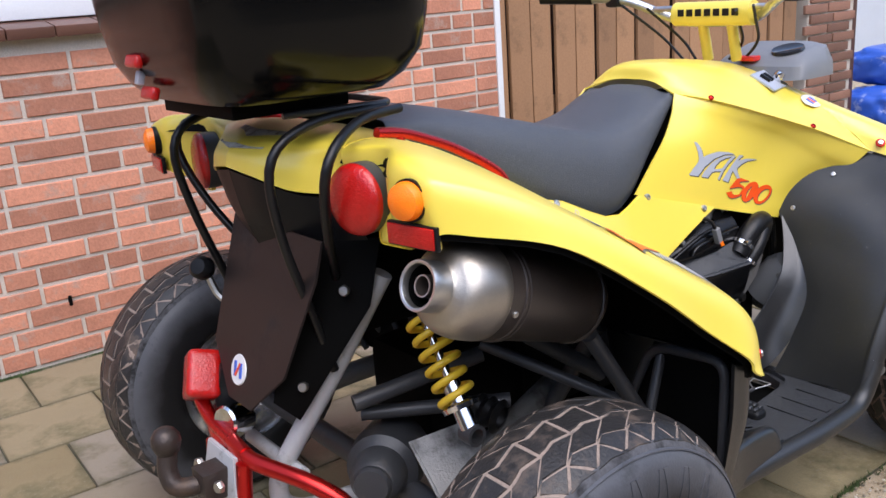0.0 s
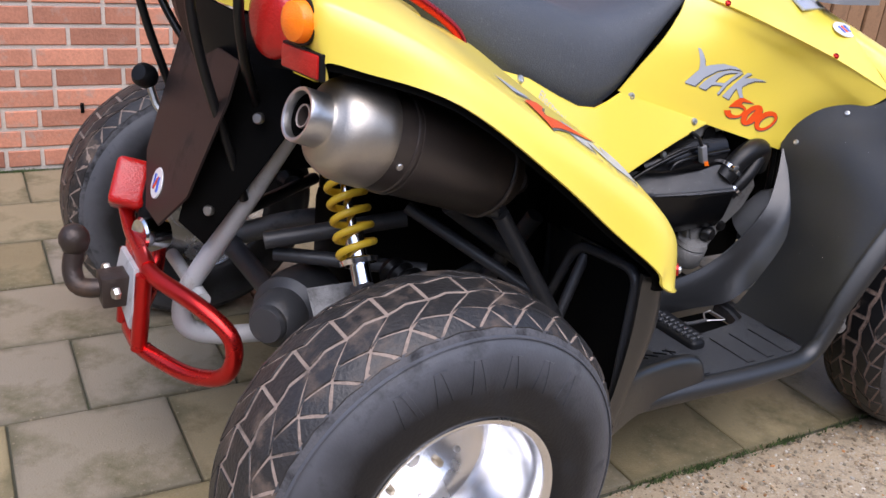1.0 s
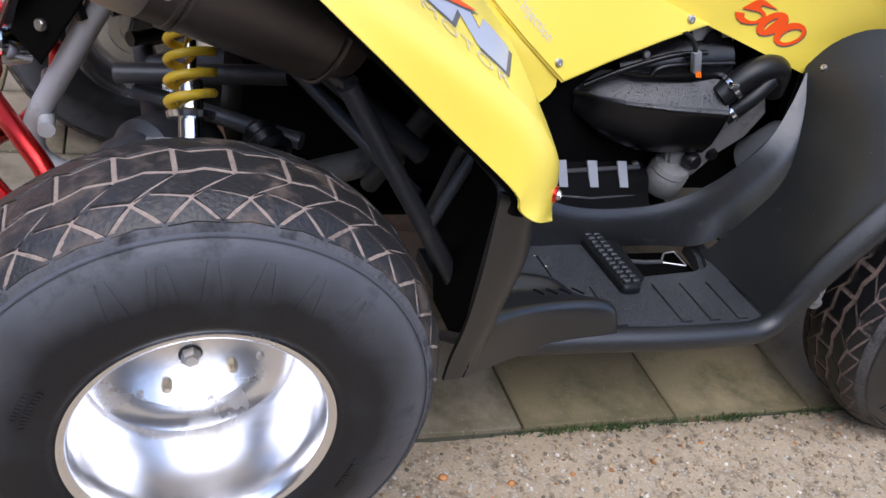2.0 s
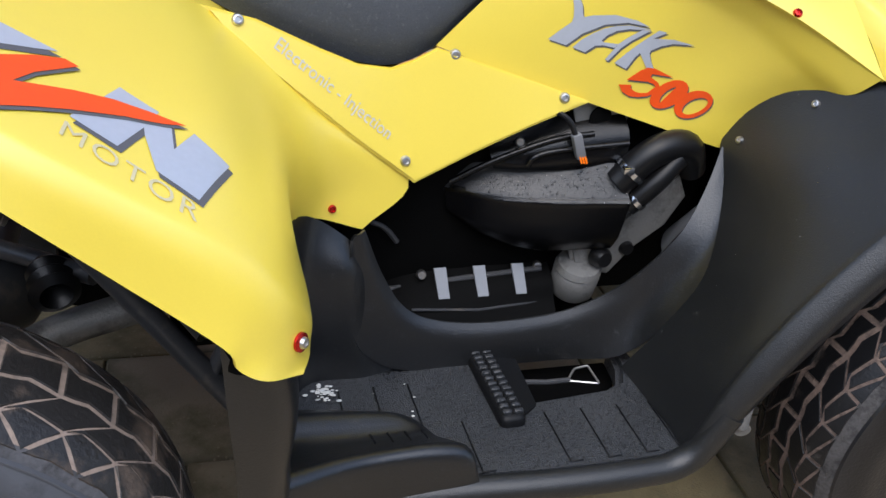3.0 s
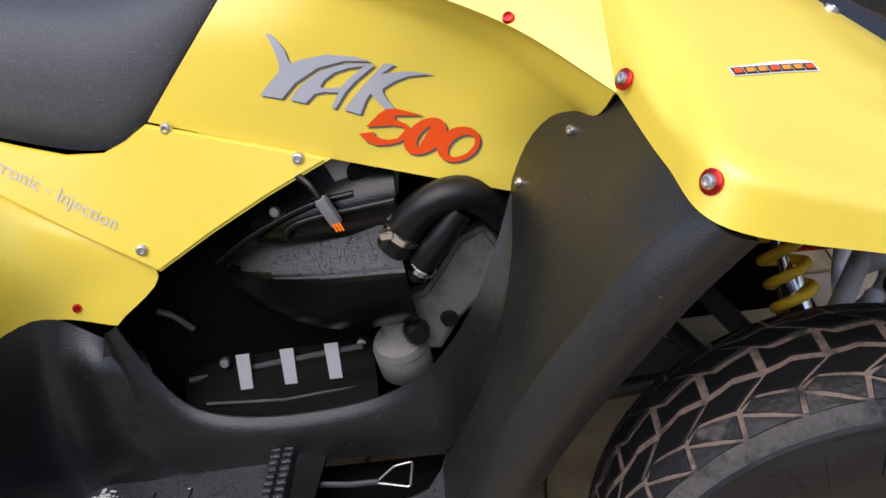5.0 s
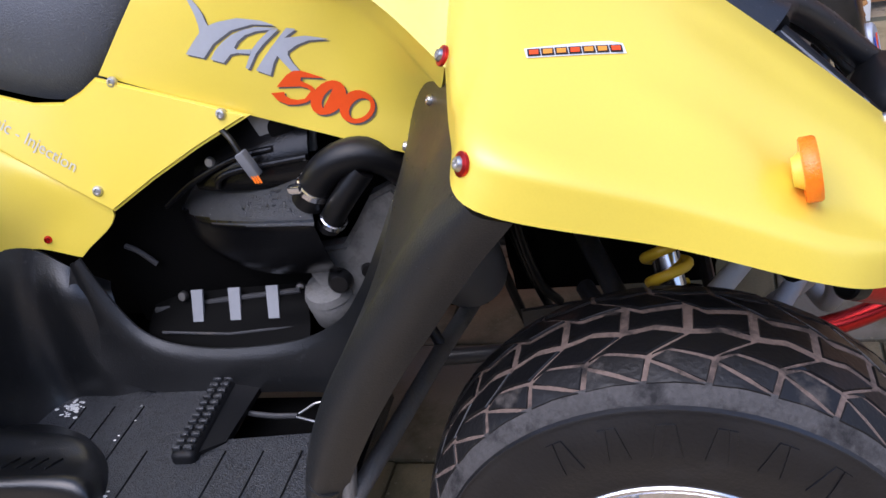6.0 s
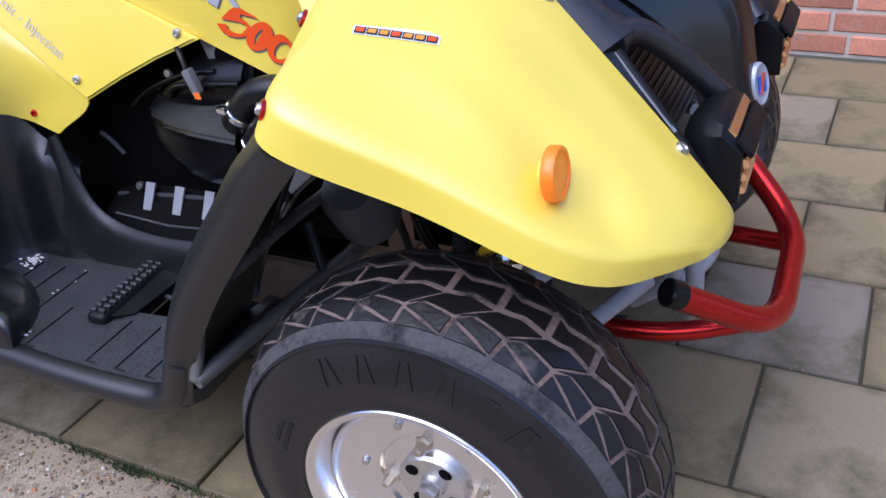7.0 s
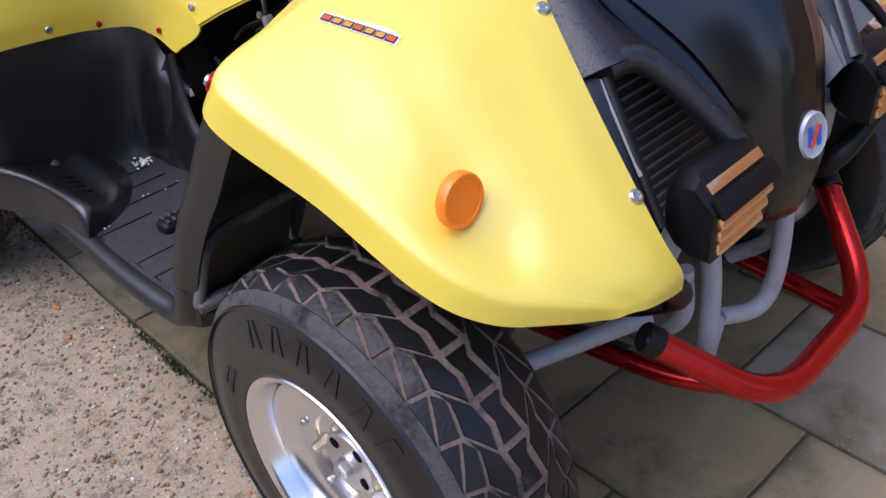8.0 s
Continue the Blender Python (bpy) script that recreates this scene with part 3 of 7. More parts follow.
def bag(seed, x, y, z, sx, sy, sz):
    bm = bmesh.new()
    bmesh.ops.create_icosphere(bm, subdivisions=4, radius=1)
    for v in bm.verts:
        c = v.co
        q = Vector((math.copysign(abs(c.x) ** 0.6, c.x), math.copysign(abs(c.y) ** 0.6, c.y), math.copysign(abs(c.z) ** 0.7, c.z)))
        w = 1 + 0.16 * noise.noise(c * 2.2 + Vector((seed, 0, 0))) + 0.07 * noise.noise(c * 6 + Vector((0, seed, 0)))
        v.co = Vector((q.x * sx, q.y * sy, q.z * sz)) * w + Vector((x, y, z))
    return bm


for s, a in enumerate(((4.75, 2.3, 0.14, 0.26, 0.2, 0.14), (5.15, 2.25, 0.16, 0.25, 0.2, 0.16), (4.9, 2.35, 0.40, 0.24, 0.2, 0.13))):
    tagged(link("plastic_bag", bag(s, *a), BAGB, smooth=180), "full blue and white plastic bag in a heap", "bag", "heap of bags")


# ---------------------------------------------------------------- the quad bike, in its own frame: x ahead, y to its left, rear axle over x = 0
quad = new("quad_bike")
quad.matrix_world = pose(-0.52, 0.44, 0, 0, 0, 2.2)
tagged(quad, "yellow and black quad bike with black top box on paving", "quad bike")


# --- wheels
def tread_point(tyre, s, a, lift):
    """A point of the tread: s from -1 to 1 across, a round the wheel."""
    R, half, drop = tyre["R"], tyre["tread"], tyre["drop"]
    q = abs(s)
    y = half * math.sin(min(1.0, q) * 1.2) / math.sin(1.2)
    r = R - 0.002 - drop * q ** 2.4 + lift
    return Vector((r * math.cos(a), -math.copysign(y, s), r * math.sin(a)))


def side_profile(tyre):
    """Half section of the sidewall from bead to shoulder: (radius, along the axle)."""
    rim, lip, bulge = tyre["rim"], tyre["lip"], tyre["bulge"]
    edge_r, edge_y = tyre["R"] - 0.002 - tyre["drop"], tyre["tread"]
    pts = [(rim - 0.002, lip * 0.95, 0), (rim + 0.006, lip + 0.001, 0), (rim + 0.018, bulge * 0.985, 0), ((rim + edge_r) / 2, bulge, 0), (edge_r - 0.020, bulge * 0.985 * 0.6 + edge_y * 0.4, 0), (edge_r, edge_y, 0)]
    return [(p.x, p.y) for p in spline(pts, 4)]


def make_tyre(tyre, seed):
    rng = random.Random(seed)
    prof = side_profile(tyre)[:-1]
    groove = tyre["groove"]
    edge = tyre["lines"][-1] - 0.035
    crown = []
    for i in range(0, 37):
        s = 1 - i / 18
        p = tread_point(tyre, s, 0, -groove if abs(s) < edge - 0.02 else -0.0012)
        crown.append((p.x, -p.y))
    full = prof + crown + [(r, -y) for r, y in reversed(prof)]
    bm = lathe(full, 120, (0, 0, 0), (0, -1, 0))
    edge_y = abs(tread_point(tyre, edge, 0, 0).y)
    edge_r = tyre["R"] - 0.002 - tyre["drop"]
    for f in bm.faces:
        c = f.calc_center_median()
        r = math.hypot(c.x, c.z)
        if r > edge_r - 0.001:
            f.material_index = 1 if abs(c.y) < edge_y else 2
    for v in bm.verts:
        r = math.hypot(v.co.x, v.co.z)
        if r > edge_r and abs(v.co.y) > edge_y - 0.004:
            v.co *= 1 + 0.0014 * noise.noise(v.co * 45)
    # tread blocks between kinked grooves that lean to the shoulders; the outer ones are slit aslant
    pitches, lines, zig, skew = tyre["pitches"], tyre["lines"], tyre["zig"], tyre["skew"]
    step = 2 * math.pi / pitches
    blocks = bmesh.new()

    def edge_point(k, f):
        """Point on groove line k at f pitches: a long run and a short kink."""
        g = (f + 0.15 * (k % 2)) % 1.0
        saw = g / 0.74 * 2 - 1 if g < 0.74 else 1 - (g - 0.74) / 0.26 * 2
        return lines[k] + zig[k] * saw, (f + skew[k]) * step

    half, R = tyre["tread"], tyre["R"]
    for i in range(pitches):
        for row in range(len(lines) - 1):
            n = 4
            low = [edge_point(row, i + j / n) for j in range(n + 1)]
            high = [edge_point(row + 1, i + j / n) for j in range(n + 1)]
            polys = [low + high[::-1]]
            if row == 0:
                polys = [low + [high[4]], [low[0]] + high[::-1]]
            elif row == len(lines) - 2:
                polys = [high[::-1] + [low[4]], [high[0]] + low[::-1]]
                polys = [p[::-1] for p in polys]
            for poly in polys:
                slit = len(polys) > 1
                cs = sum(p[0] for p in poly) / len(poly)
                ca = sum(p[1] for p in poly) / len(poly)
                gap = tyre["gap"] * rng.uniform(0.85, 1.15) * (0.8 if slit else 1.0)
                ks = 1 - gap / (max(abs(p[0] - cs) for p in poly) * half)
                ka = 1 - gap * 0.9 / (max(abs(p[1] - ca) for p in poly) * R)
                drop = rng.uniform(-0.0004, 0.0004)
                rings = [[blocks.verts.new(tread_point(tyre, cs + (p[0] - cs) * ks * k, ca + (p[1] - ca) * ka * k, lift + drop)) for p in poly] for lift, k in ((-groove - 0.001, 1.015), (-0.0010, 1.0), (0.0, 0.965))]
                m = len(poly)
                kind = 1 if slit else 0
                for a, b in zip(rings, rings[1:]):
                    for j in range(m):
                        blocks.faces.new((a[j], a[(j + 1) % m], b[(j + 1) % m], b[j])).material_index = kind
                mid = blocks.verts.new(tread_point(tyre, cs, ca, drop + 0.0002))
                for j in range(m):
                    blocks.faces.new((rings[-1][j], rings[-1][(j + 1) % m], mid)).material_index = kind
    return bm, blocks


def letter_bars(tyre, wheel, mat, start):
    """Low raised strokes standing for moulded sidewall lettering."""
    prof = side_profile(tyre)
    rim, out = tyre["rim"], tyre["R"] - tyre["drop"]
    r0, r1 = rim + (out - rim) * 0.46, rim + (out - rim) * 0.80
    rs, ys = [p[0] for p in prof], [p[1] for p in prof]
    small = rim + (out - rim) * 0.30
    for first, count, gap, a0, a1 in ((start, 6, 0.235, r0, r1), (start + math.pi, 6, 0.235, r0, r1), (start + 1.75, 11, 0.026, small, small + 0.006), (start + 1.78, 8, 0.026, small + 0.011, small + 0.016), (start + 4.9, 11, 0.026, small, small + 0.006)):
        for i in range(count):
            a = first + i * gap
            wide = gap > 0.1
            for tilt in ((-0.052, -0.020), (0.052, 0.020)) if wide else ((0.0, 0.0),):
                da = 0.017 if wide else 0.009
                bm = bmesh.new()
                rows = []
                for k in range(4):
                    r = a0 + (a1 - a0) * k / 3
                    t = tilt[0] + (tilt[1] - tilt[0]) * k / 3
                    y = float(np.interp(r, rs, ys))
                    rows.append([bm.verts.new((r * math.cos(a + t + sg * da), -y - h, r * math.sin(a + t + sg * da))) for sg, h in ((-1.12, -0.002), (-1, 0.0014), (1, 0.0014), (1.12, -0.002))])
                for p, q in zip(rows, rows[1:]):
                    for k in range(3):
                        bm.faces.new((p[k], p[k + 1], q[k + 1], q[k]))
                bm.faces.new(rows[0])
                bm.faces.new(rows[-1][::-1])
                part("letter_bar", bm, mat, wheel, smooth=25)


def make_wheel(kind, tyre, dish, seed, rear_kind):
    """A polished dished rim with tyre, hub, bolts and nuts about its own axle; outer side towards -y."""
    lip, rim_r = tyre["lip"], tyre["rim"]
    barrel = [(rim_r - 0.030, lip - dish + 0.004), (rim_r - 0.020, lip - dish + 0.012), (rim_r - 0.017, lip - dish * 0.55), (rim_r - 0.015, lip - 0.030)]
    rim = lathe([(0.0, lip - dish - 0.004), (0.066, lip - dish - 0.004), (0.070, lip - dish), (0.100, lip - dish + 0.001)] + barrel + [(rim_r - 0.011, lip - 0.013), (rim_r - 0.009, lip - 0.010), (rim_r - 0.0075, lip - 0.004),
                 (rim_r - 0.003, lip + 0.001), (rim_r + 0.003, lip + 0.002), (rim_r + 0.006, lip - 0.003), (rim_r + 0.001, lip - 0.016), (rim_r - 0.012, lip - 0.03), (rim_r - 0.022, -lip + 0.03), (rim_r + 0.003, -lip), (rim_r - 0.02, -lip + 0.01), (0.1, -lip + 0.05), (0.0, -lip + 0.06)], 84, (0, 0, 0), (0, -1, 0))
    wheel = link(kind, rim, ALU, quad, "polished aluminium rim with fat black tyre")
    tyre_bm, blocks = make_tyre(tyre, seed)
    part("tyre", tyre_bm, [LETR if rear_kind else RUBBER, RUBBERD if rear_kind else RUBBERF, DUSTR if rear_kind else SHOULD], wheel, "black rubber tyre with muddy tread", smooth=60)
    part("tread", blocks, [TREADG if rear_kind else TREADM, TREADG if rear_kind else TREADB], wheel, "worn tread blocks with brown dirt", smooth=30)
    er, ey = tyre["R"] - 0.002 - tyre["drop"], tyre["tread"]
    part("sidewall_ring", lathe([(er - 0.0030, ey + 0.0020), (er - 0.0024, ey + 0.0044), (er - 0.0008, ey + 0.0040), (er + 0.0004, ey - 0.0002)], 96, (0, 0, 0), (0, -1, 0)), LETR if rear_kind else RUBBER, wheel)
    letter_bars(tyre, wheel, LETR if rear_kind else RUBBER, tyre["letters"])
    face = -(lip - dish)
    hub_mat = FRAMEB if rear_kind else ALUM
    part("hub_cap", lathe([(0.0, 0.010), (0.014, 0.010), (0.016, 0.004), (0.018, 0.004), (0.040, 0.006), (0.044, 0.002), (0.044, -0.01)], 40, (0, face, 0), (0, -1, 0)), hub_mat, wheel, "black slotted hub centre" if rear_kind else "machined hub centre")
    part("axle_nut", lathe([(0.0, 0.024), (0.008, 0.024), (0.0085, 0.022), (0.0105, 0.022), (0.0125, 0.019), (0.0125, 0.004)], 6, (0, face, 0), (0, -1, 0)), BOLTM, wheel)
    for i in range(4):
        a = 0.5 + i * math.pi / 2
        part("wheel_nut", lathe([(0, 0.020), (0.004, 0.020), (0.0065, 0.017), (0.0075, 0.006), (0.011, 0.003), (0.011, 0)], 6, (0.058 * math.cos(a), face + 0.004, 0.058 * math.sin(a)), (0, -1, 0)), NUTM, wheel)
        a += math.pi / 4
        # no hole is cut: a near-black disc paints its shade
        part("hub_hole", disc((0.031 * math.cos(a), face - 0.0048, 0.031 * math.sin(a)), (0, -1, 0), 0.0085, 0.0012), DARKIN, wheel)
    for i in range(6):
        a = 0.25 + i * math.pi / 3
        part("rim_bolt", disc((0.088 * math.cos(a), face - 0.001, 0.088 * math.sin(a)), (0, -1, 0), 0.0050, 0.0045, 8), BOLTM, wheel)
    return wheel


FRONT_TYRE = dict(R=0.261, tread=0.084, drop=0.028, rim=0.140, lip=0.091, bulge=0.094, groove=0.0020, gap=0.0046, pitches=29, letters=1.20,
                  lines=(-0.76, -0.43, -0.14, 0.14, 0.43, 0.76), zig=(0.01, 0.055, 0.05, -0.05, -0.055, -0.01), skew=(1.10, 1.02, 0.40, 0.40, 1.02, 1.10))
REAR_TYRE = dict(R=0.294, tread=0.088, drop=0.031, rim=0.145, lip=0.100, bulge=0.111, groove=0.0020, gap=0.0034, pitches=32, letters=0.25,
                 lines=(-0.88, -0.52, -0.18, 0.18, 0.52, 0.88), zig=(0.02, 0.05, 0.045, -0.045, -0.05, -0.02), skew=(1.75, 1.25, 0.45, 0.45, 1.25, 1.75))
front = make_wheel("front_wheel", FRONT_TYRE, 0.045, 1, False)
front.matrix_local = pose(1.275, -0.500, 0.250, 0, 20, 0)
copy_thing(front, pose(1.275, 0.500, 0.250, 0, -60, 180))
rear = make_wheel("rear_wheel", REAR_TYRE, 0.150, 2, True)
rear.matrix_local = pose(-0.058, -0.582, 0.280, 0, -35, 0)
copy_thing(rear, pose(-0.058, 0.582, 0.280, 0, 15, 180))

# --- rear fenders
def crisp(rows, near=0.84, past=0.30, out=0.0025):
    """Rows with two more points that tighten the roll before the outer edge."""
    done = []
    for row in rows:
        a, b, c = Vector(row[-3]), Vector(row[-2]), Vector(row[-1])
        done.append(row[:-2] + [tuple(a.lerp(b, near) + Vector((0, 0, out))), tuple(b.lerp(c, past) + Vector((0, -out, out * 0.4))), row[-1]])
    return done


FENDER = [
    [(-0.140, -0.225, 0.850), (-0.138, -0.31, 0.800), (-0.183, -0.378, 0.812), (-0.188, -0.455, 0.816), (-0.180, -0.474, 0.812)],
    [(-0.150, -0.205, 0.900), (-0.142, -0.31, 0.905), (-0.188, -0.382, 0.908), (-0.192, -0.465, 0.895), (-0.185, -0.482, 0.835)],
    [(-0.125, -0.20, 0.918), (-0.126, -0.30, 0.925), (-0.155, -0.40, 0.925), (-0.155, -0.490, 0.895), (-0.150, -0.508, 0.830)],
    [(-0.05, -0.195, 0.912), (-0.05, -0.30, 0.908), (-0.05, -0.43, 0.885), (-0.05, -0.543, 0.850), (-0.045, -0.568, 0.800)],
    [(0.08, -0.190, 0.850), (0.08, -0.32, 0.832), (0.08, -0.46, 0.803), (0.08, -0.585, 0.768), (0.08, -0.610, 0.712)],
] + [
    [(0.20, -0.192, 0.795), (0.20, -0.32, 0.766), (0.195, -0.46, 0.739), (0.190, -0.600, 0.700), (0.185, -0.622, 0.628)],
    [(0.30, -0.197, 0.722), (0.290, -0.32, 0.708), (0.283, -0.46, 0.690), (0.274, -0.606, 0.648), (0.264, -0.636, 0.566)],
    [(0.41, -0.200, 0.620), (0.352, -0.262, 0.640), (0.338, -0.42, 0.632), (0.324, -0.605, 0.597), (0.277, -0.638, 0.542)],
    [(0.532, -0.205, 0.521), (0.405, -0.233, 0.540), (0.352, -0.340, 0.556), (0.350, -0.582, 0.552), (0.302, -0.637, 0.527)],
    [(0.466, -0.227, 0.457), (0.392, -0.240, 0.484), (0.345, -0.330, 0.502), (0.350, -0.570, 0.516), (0.337, -0.612, 0.513)],
]
fender = loft(crisp(FENDER, 0.84, 0.2, 0.002), 6, 7, 0.004)
# near-black sheet added under the yellow fender, painting the shade below it
both("fender_liner", loft([[(x - (0.009 if i > 6 else 0.0), y * 0.985 + 0.004, z - (0.010 if i < 8 else 0.002)) for x, y, z in row] for i, row in enumerate(FENDER) if i], 3, 4, 0.0), DARKIN, quad, "near-black sheet added under the rear fender")
fender_r, fender_l = both("rear_fender", fender, YELLOW, quad, "bright yellow plastic rear fender")

# --- seat panel between seat and fender
panel = [(0.265, -0.188, 0.752), (0.30, -0.199, 0.718), (0.347, -0.201, 0.671), (0.40, -0.203, 0.627), (0.455, -0.205, 0.582), (0.539, -0.206, 0.518),
         (0.62, -0.205, 0.560), (0.70, -0.203, 0.597), (0.786, -0.200, 0.632), (0.70, -0.185, 0.657), (0.567, -0.168, 0.697), (0.535, -0.168, 0.680), (0.505, -0.170, 0.670), (0.46, -0.173, 0.676), (0.41, -0.177, 0.697), (0.33, -0.184, 0.735)]
panel = [(x, y - 0.008, z) for x, y, z in panel]
both("seat_panel", slab(panel, -0.009, 0.0035), YELLOW, quad, "yellow plastic panel under the seat")

# --- tank side panel flaring out to the front fender
tank_side = loft([
    [(0.567, -0.165, 0.696), (0.68, -0.183, 0.659), (0.786, -0.199, 0.627), (0.89, -0.217, 0.597), (0.990, -0.232, 0.568)],
    [(0.615, -0.163, 0.745), (0.72, -0.185, 0.712), (0.82, -0.203, 0.680), (0.91, -0.214, 0.648), (1.017, -0.248, 0.624)],
    [(0.665, -0.160, 0.795), (0.76, -0.186, 0.765), (0.855, -0.203, 0.732), (0.94, -0.221, 0.700), (1.041, -0.278, 0.666)],
    [(0.708, -0.146, 0.840), (0.80, -0.185, 0.813), (0.89, -0.210, 0.780), (0.975, -0.243, 0.742), (1.062, -0.314, 0.685)],
    [(0.724, -0.138, 0.863), (0.817, -0.189, 0.835), (0.909, -0.226, 0.800), (0.997, -0.270, 0.761), (1.081, -0.354, 0.692)],
    [(0.737, -0.130, 0.881), (0.83, -0.193, 0.854), (0.925, -0.244, 0.819), (1.015, -0.299, 0.779), (1.097, -0.382, 0.722)],
], 6, 6, 0.004)
tank_r, tank_l = both("tank_panel", tank_side, YELLOW, quad, "bright yellow tank side panel with lettering")

def tight(rows):
    """Rows that stay flat up to a narrow roll before the outer edge."""
    done = []
    for row in rows:
        a, b, c = Vector(row[-3]), Vector(row[-2]), Vector(row[-1])
        done.append(row[:-2] + [tuple(a.lerp(b, k)) for k in (0.5, 0.78, 0.92)] + [tuple(b.lerp(c, k) + Vector((0, -0.002, 0))) for k in (0.14, 0.5)] + [row[-1]])
    return done


PRESSED = (  # start, end, height and width of each soft groove or ridge
    ((1.300, -0.430), (1.385, -0.455), -0.0022, 0.022),
    ((1.412, -0.472), (1.440, -0.458), -0.0140, 0.034),
    ((1.330, -0.335), (1.470, -0.390), -0.0030, 0.024),
    ((1.300, -0.385), (1.450, -0.428), 0.0018, 0.022),
)


def pressed(bm):
    """Soft grooves and ridges moulded into a sheet."""
    for v in bm.verts:
        p = Vector((v.co.x, v.co.y))
        for a, b, high, wide in PRESSED:
            a, b = Vector(a), Vector(b)
            k = min(1, max(0, (p - a).dot(b - a) / (b - a).length_squared))
            v.co.z += high * math.exp(-((p - a.lerp(b, k)).length / wide) ** 2)
    return bm


# --- upper cowl and front fenders, one moulding a side
front_fender = pressed(loft(tight([
    [(1.10, -0.05, 0.885), (1.10, -0.14, 0.868), (1.10, -0.25, 0.820), (1.099, -0.330, 0.764), (1.098, -0.384, 0.722)],
    [(1.16, -0.125, 0.848), (1.155, -0.22, 0.825), (1.142, -0.360, 0.778), (1.127, -0.477, 0.726), (1.120, -0.490, 0.694)],
    [(1.20, -0.165, 0.815), (1.195, -0.27, 0.793), (1.185, -0.41, 0.754), (1.169, -0.556, 0.713), (1.150, -0.572, 0.672)],
] + [
    [(1.31, -0.243, 0.744), (1.31, -0.33, 0.731), (1.305, -0.44, 0.700), (1.30, -0.539, 0.652), (1.295, -0.553, 0.614)],
    [(1.40, -0.285, 0.675), (1.40, -0.36, 0.667), (1.40, -0.45, 0.632), (1.405, -0.524, 0.599), (1.405, -0.539, 0.564)],
    [(1.47, -0.309, 0.615), (1.472, -0.37, 0.611), (1.470, -0.434, 0.590), (1.465, -0.496, 0.568), (1.459, -0.509, 0.538)],
    [(1.525, -0.322, 0.562), (1.527, -0.36, 0.562), (1.522, -0.400, 0.556), (1.511, -0.443, 0.546), (1.502, -0.456, 0.525)],
    [(1.547, -0.315, 0.528), (1.549, -0.34, 0.532), (1.545, -0.372, 0.532), (1.535, -0.404, 0.531), (1.527, -0.417, 0.519)],
    [(1.550, -0.316, 0.508), (1.551, -0.34, 0.512), (1.548, -0.372, 0.517), (1.539, -0.399, 0.521), (1.531, -0.410, 0.5175)],
]), 10, 5, 0.004))
cowl_r, cowl_l = both("upper_cowl", loft([
    [(0.755, 0.0, 0.905), (0.754, -0.030, 0.905), (0.750, -0.065, 0.901), (0.742, -0.100, 0.891), (0.737, -0.130, 0.881)],
    [(0.775, 0.0, 0.938), (0.776, -0.045, 0.936), (0.780, -0.090, 0.923), (0.790, -0.145, 0.890), (0.808, -0.188, 0.859)],
    [(0.88, 0.0, 0.937), (0.885, -0.07, 0.933), (0.90, -0.145, 0.912), (0.915, -0.208, 0.862), (0.927, -0.252, 0.813)],
    [(1.02, 0.0, 0.918), (1.02, -0.09, 0.912), (1.02, -0.18, 0.875), (1.02, -0.258, 0.817), (1.017, -0.307, 0.773)],
    [(1.10, -0.05, 0.885), (1.10, -0.14, 0.868), (1.10, -0.25, 0.820), (1.099, -0.330, 0.764), (1.098, -0.384, 0.722)],
], 6, 6, 0.004), YELLOW, quad, "yellow upper body cowl")
ffender_r, ffender_l = both("front_fender", front_fender, YELLOW, quad, "bright yellow plastic front fender")

# --- seat
seat = bmesh.new()
SEAT_LINE = [(-0.02, 0.945, 0.900), (0.10, 0.935, 0.850), (0.25, 0.900, 0.760), (0.40, 0.860, 0.690), (0.50, 0.835, 0.665), (0.57, 0.838, 0.690), (0.64, 0.858, 0.755), (0.70, 0.884, 0.815), (0.745, 0.893, 0.862)]
sections = []
for x, top, low in SEAT_LINE:
    h = top - low
    half = 0.163 if 0.2 < x < 0.55 else (0.163 - (x - 0.55) * 0.2 if x > 0.5 else 0.140 + 0.08 * max(0, x))
    sections.append([(x, -half + 0.012, low), (x, -half, low + h * 0.25), (x, -half + 0.008, low + h * 0.65), (x, -half * 0.74, top - 0.012), (x, -half * 0.35, top), (x, half * 0.35, top), (x, half * 0.74, top - 0.012), (x, half - 0.008, low + h * 0.65), (x, half, low + h * 0.25), (x, half - 0.012, low)])
part("seat", loft(sections, 6, 4, 0.0), SEATM, quad, "dark grey textured vinyl seat")

# --- footwells
both("footrest", slab([(0.33, -0.265, 0.248), (0.33, -0.500, 0.248), (0.545, -0.508, 0.248), (0.64, -0.516, 0.248), (0.74, -0.519, 0.248), (0.82, -0.517, 0.248), (0.875, -0.508, 0.248), (0.895, -0.475, 0.248), (0.89, -0.265, 0.248), (0.858, -0.265, 0.248), (0.852, -0.310, 0.248), (0.836, -0.346, 0.248), (0.815, -0.357, 0.248), (0.675, -0.370, 0.248), (0.672, -0.265, 0.248)], -0.042, 0.010), GRAINP, quad, "ribbed black plastic footrest, speckled with dirt")
both("footrest_rim", tube(fillet([(0.34, -0.500, 0.229), (0.545, -0.508, 0.229), (0.66, -0.516, 0.229), (0.76, -0.518, 0.229), (0.868, -0.513, 0.229), (0.905, -0.520, 0.320)], 0.045, 6), 0.0195, 14), SHIELDM, quad, "thick rounded footrest rim")
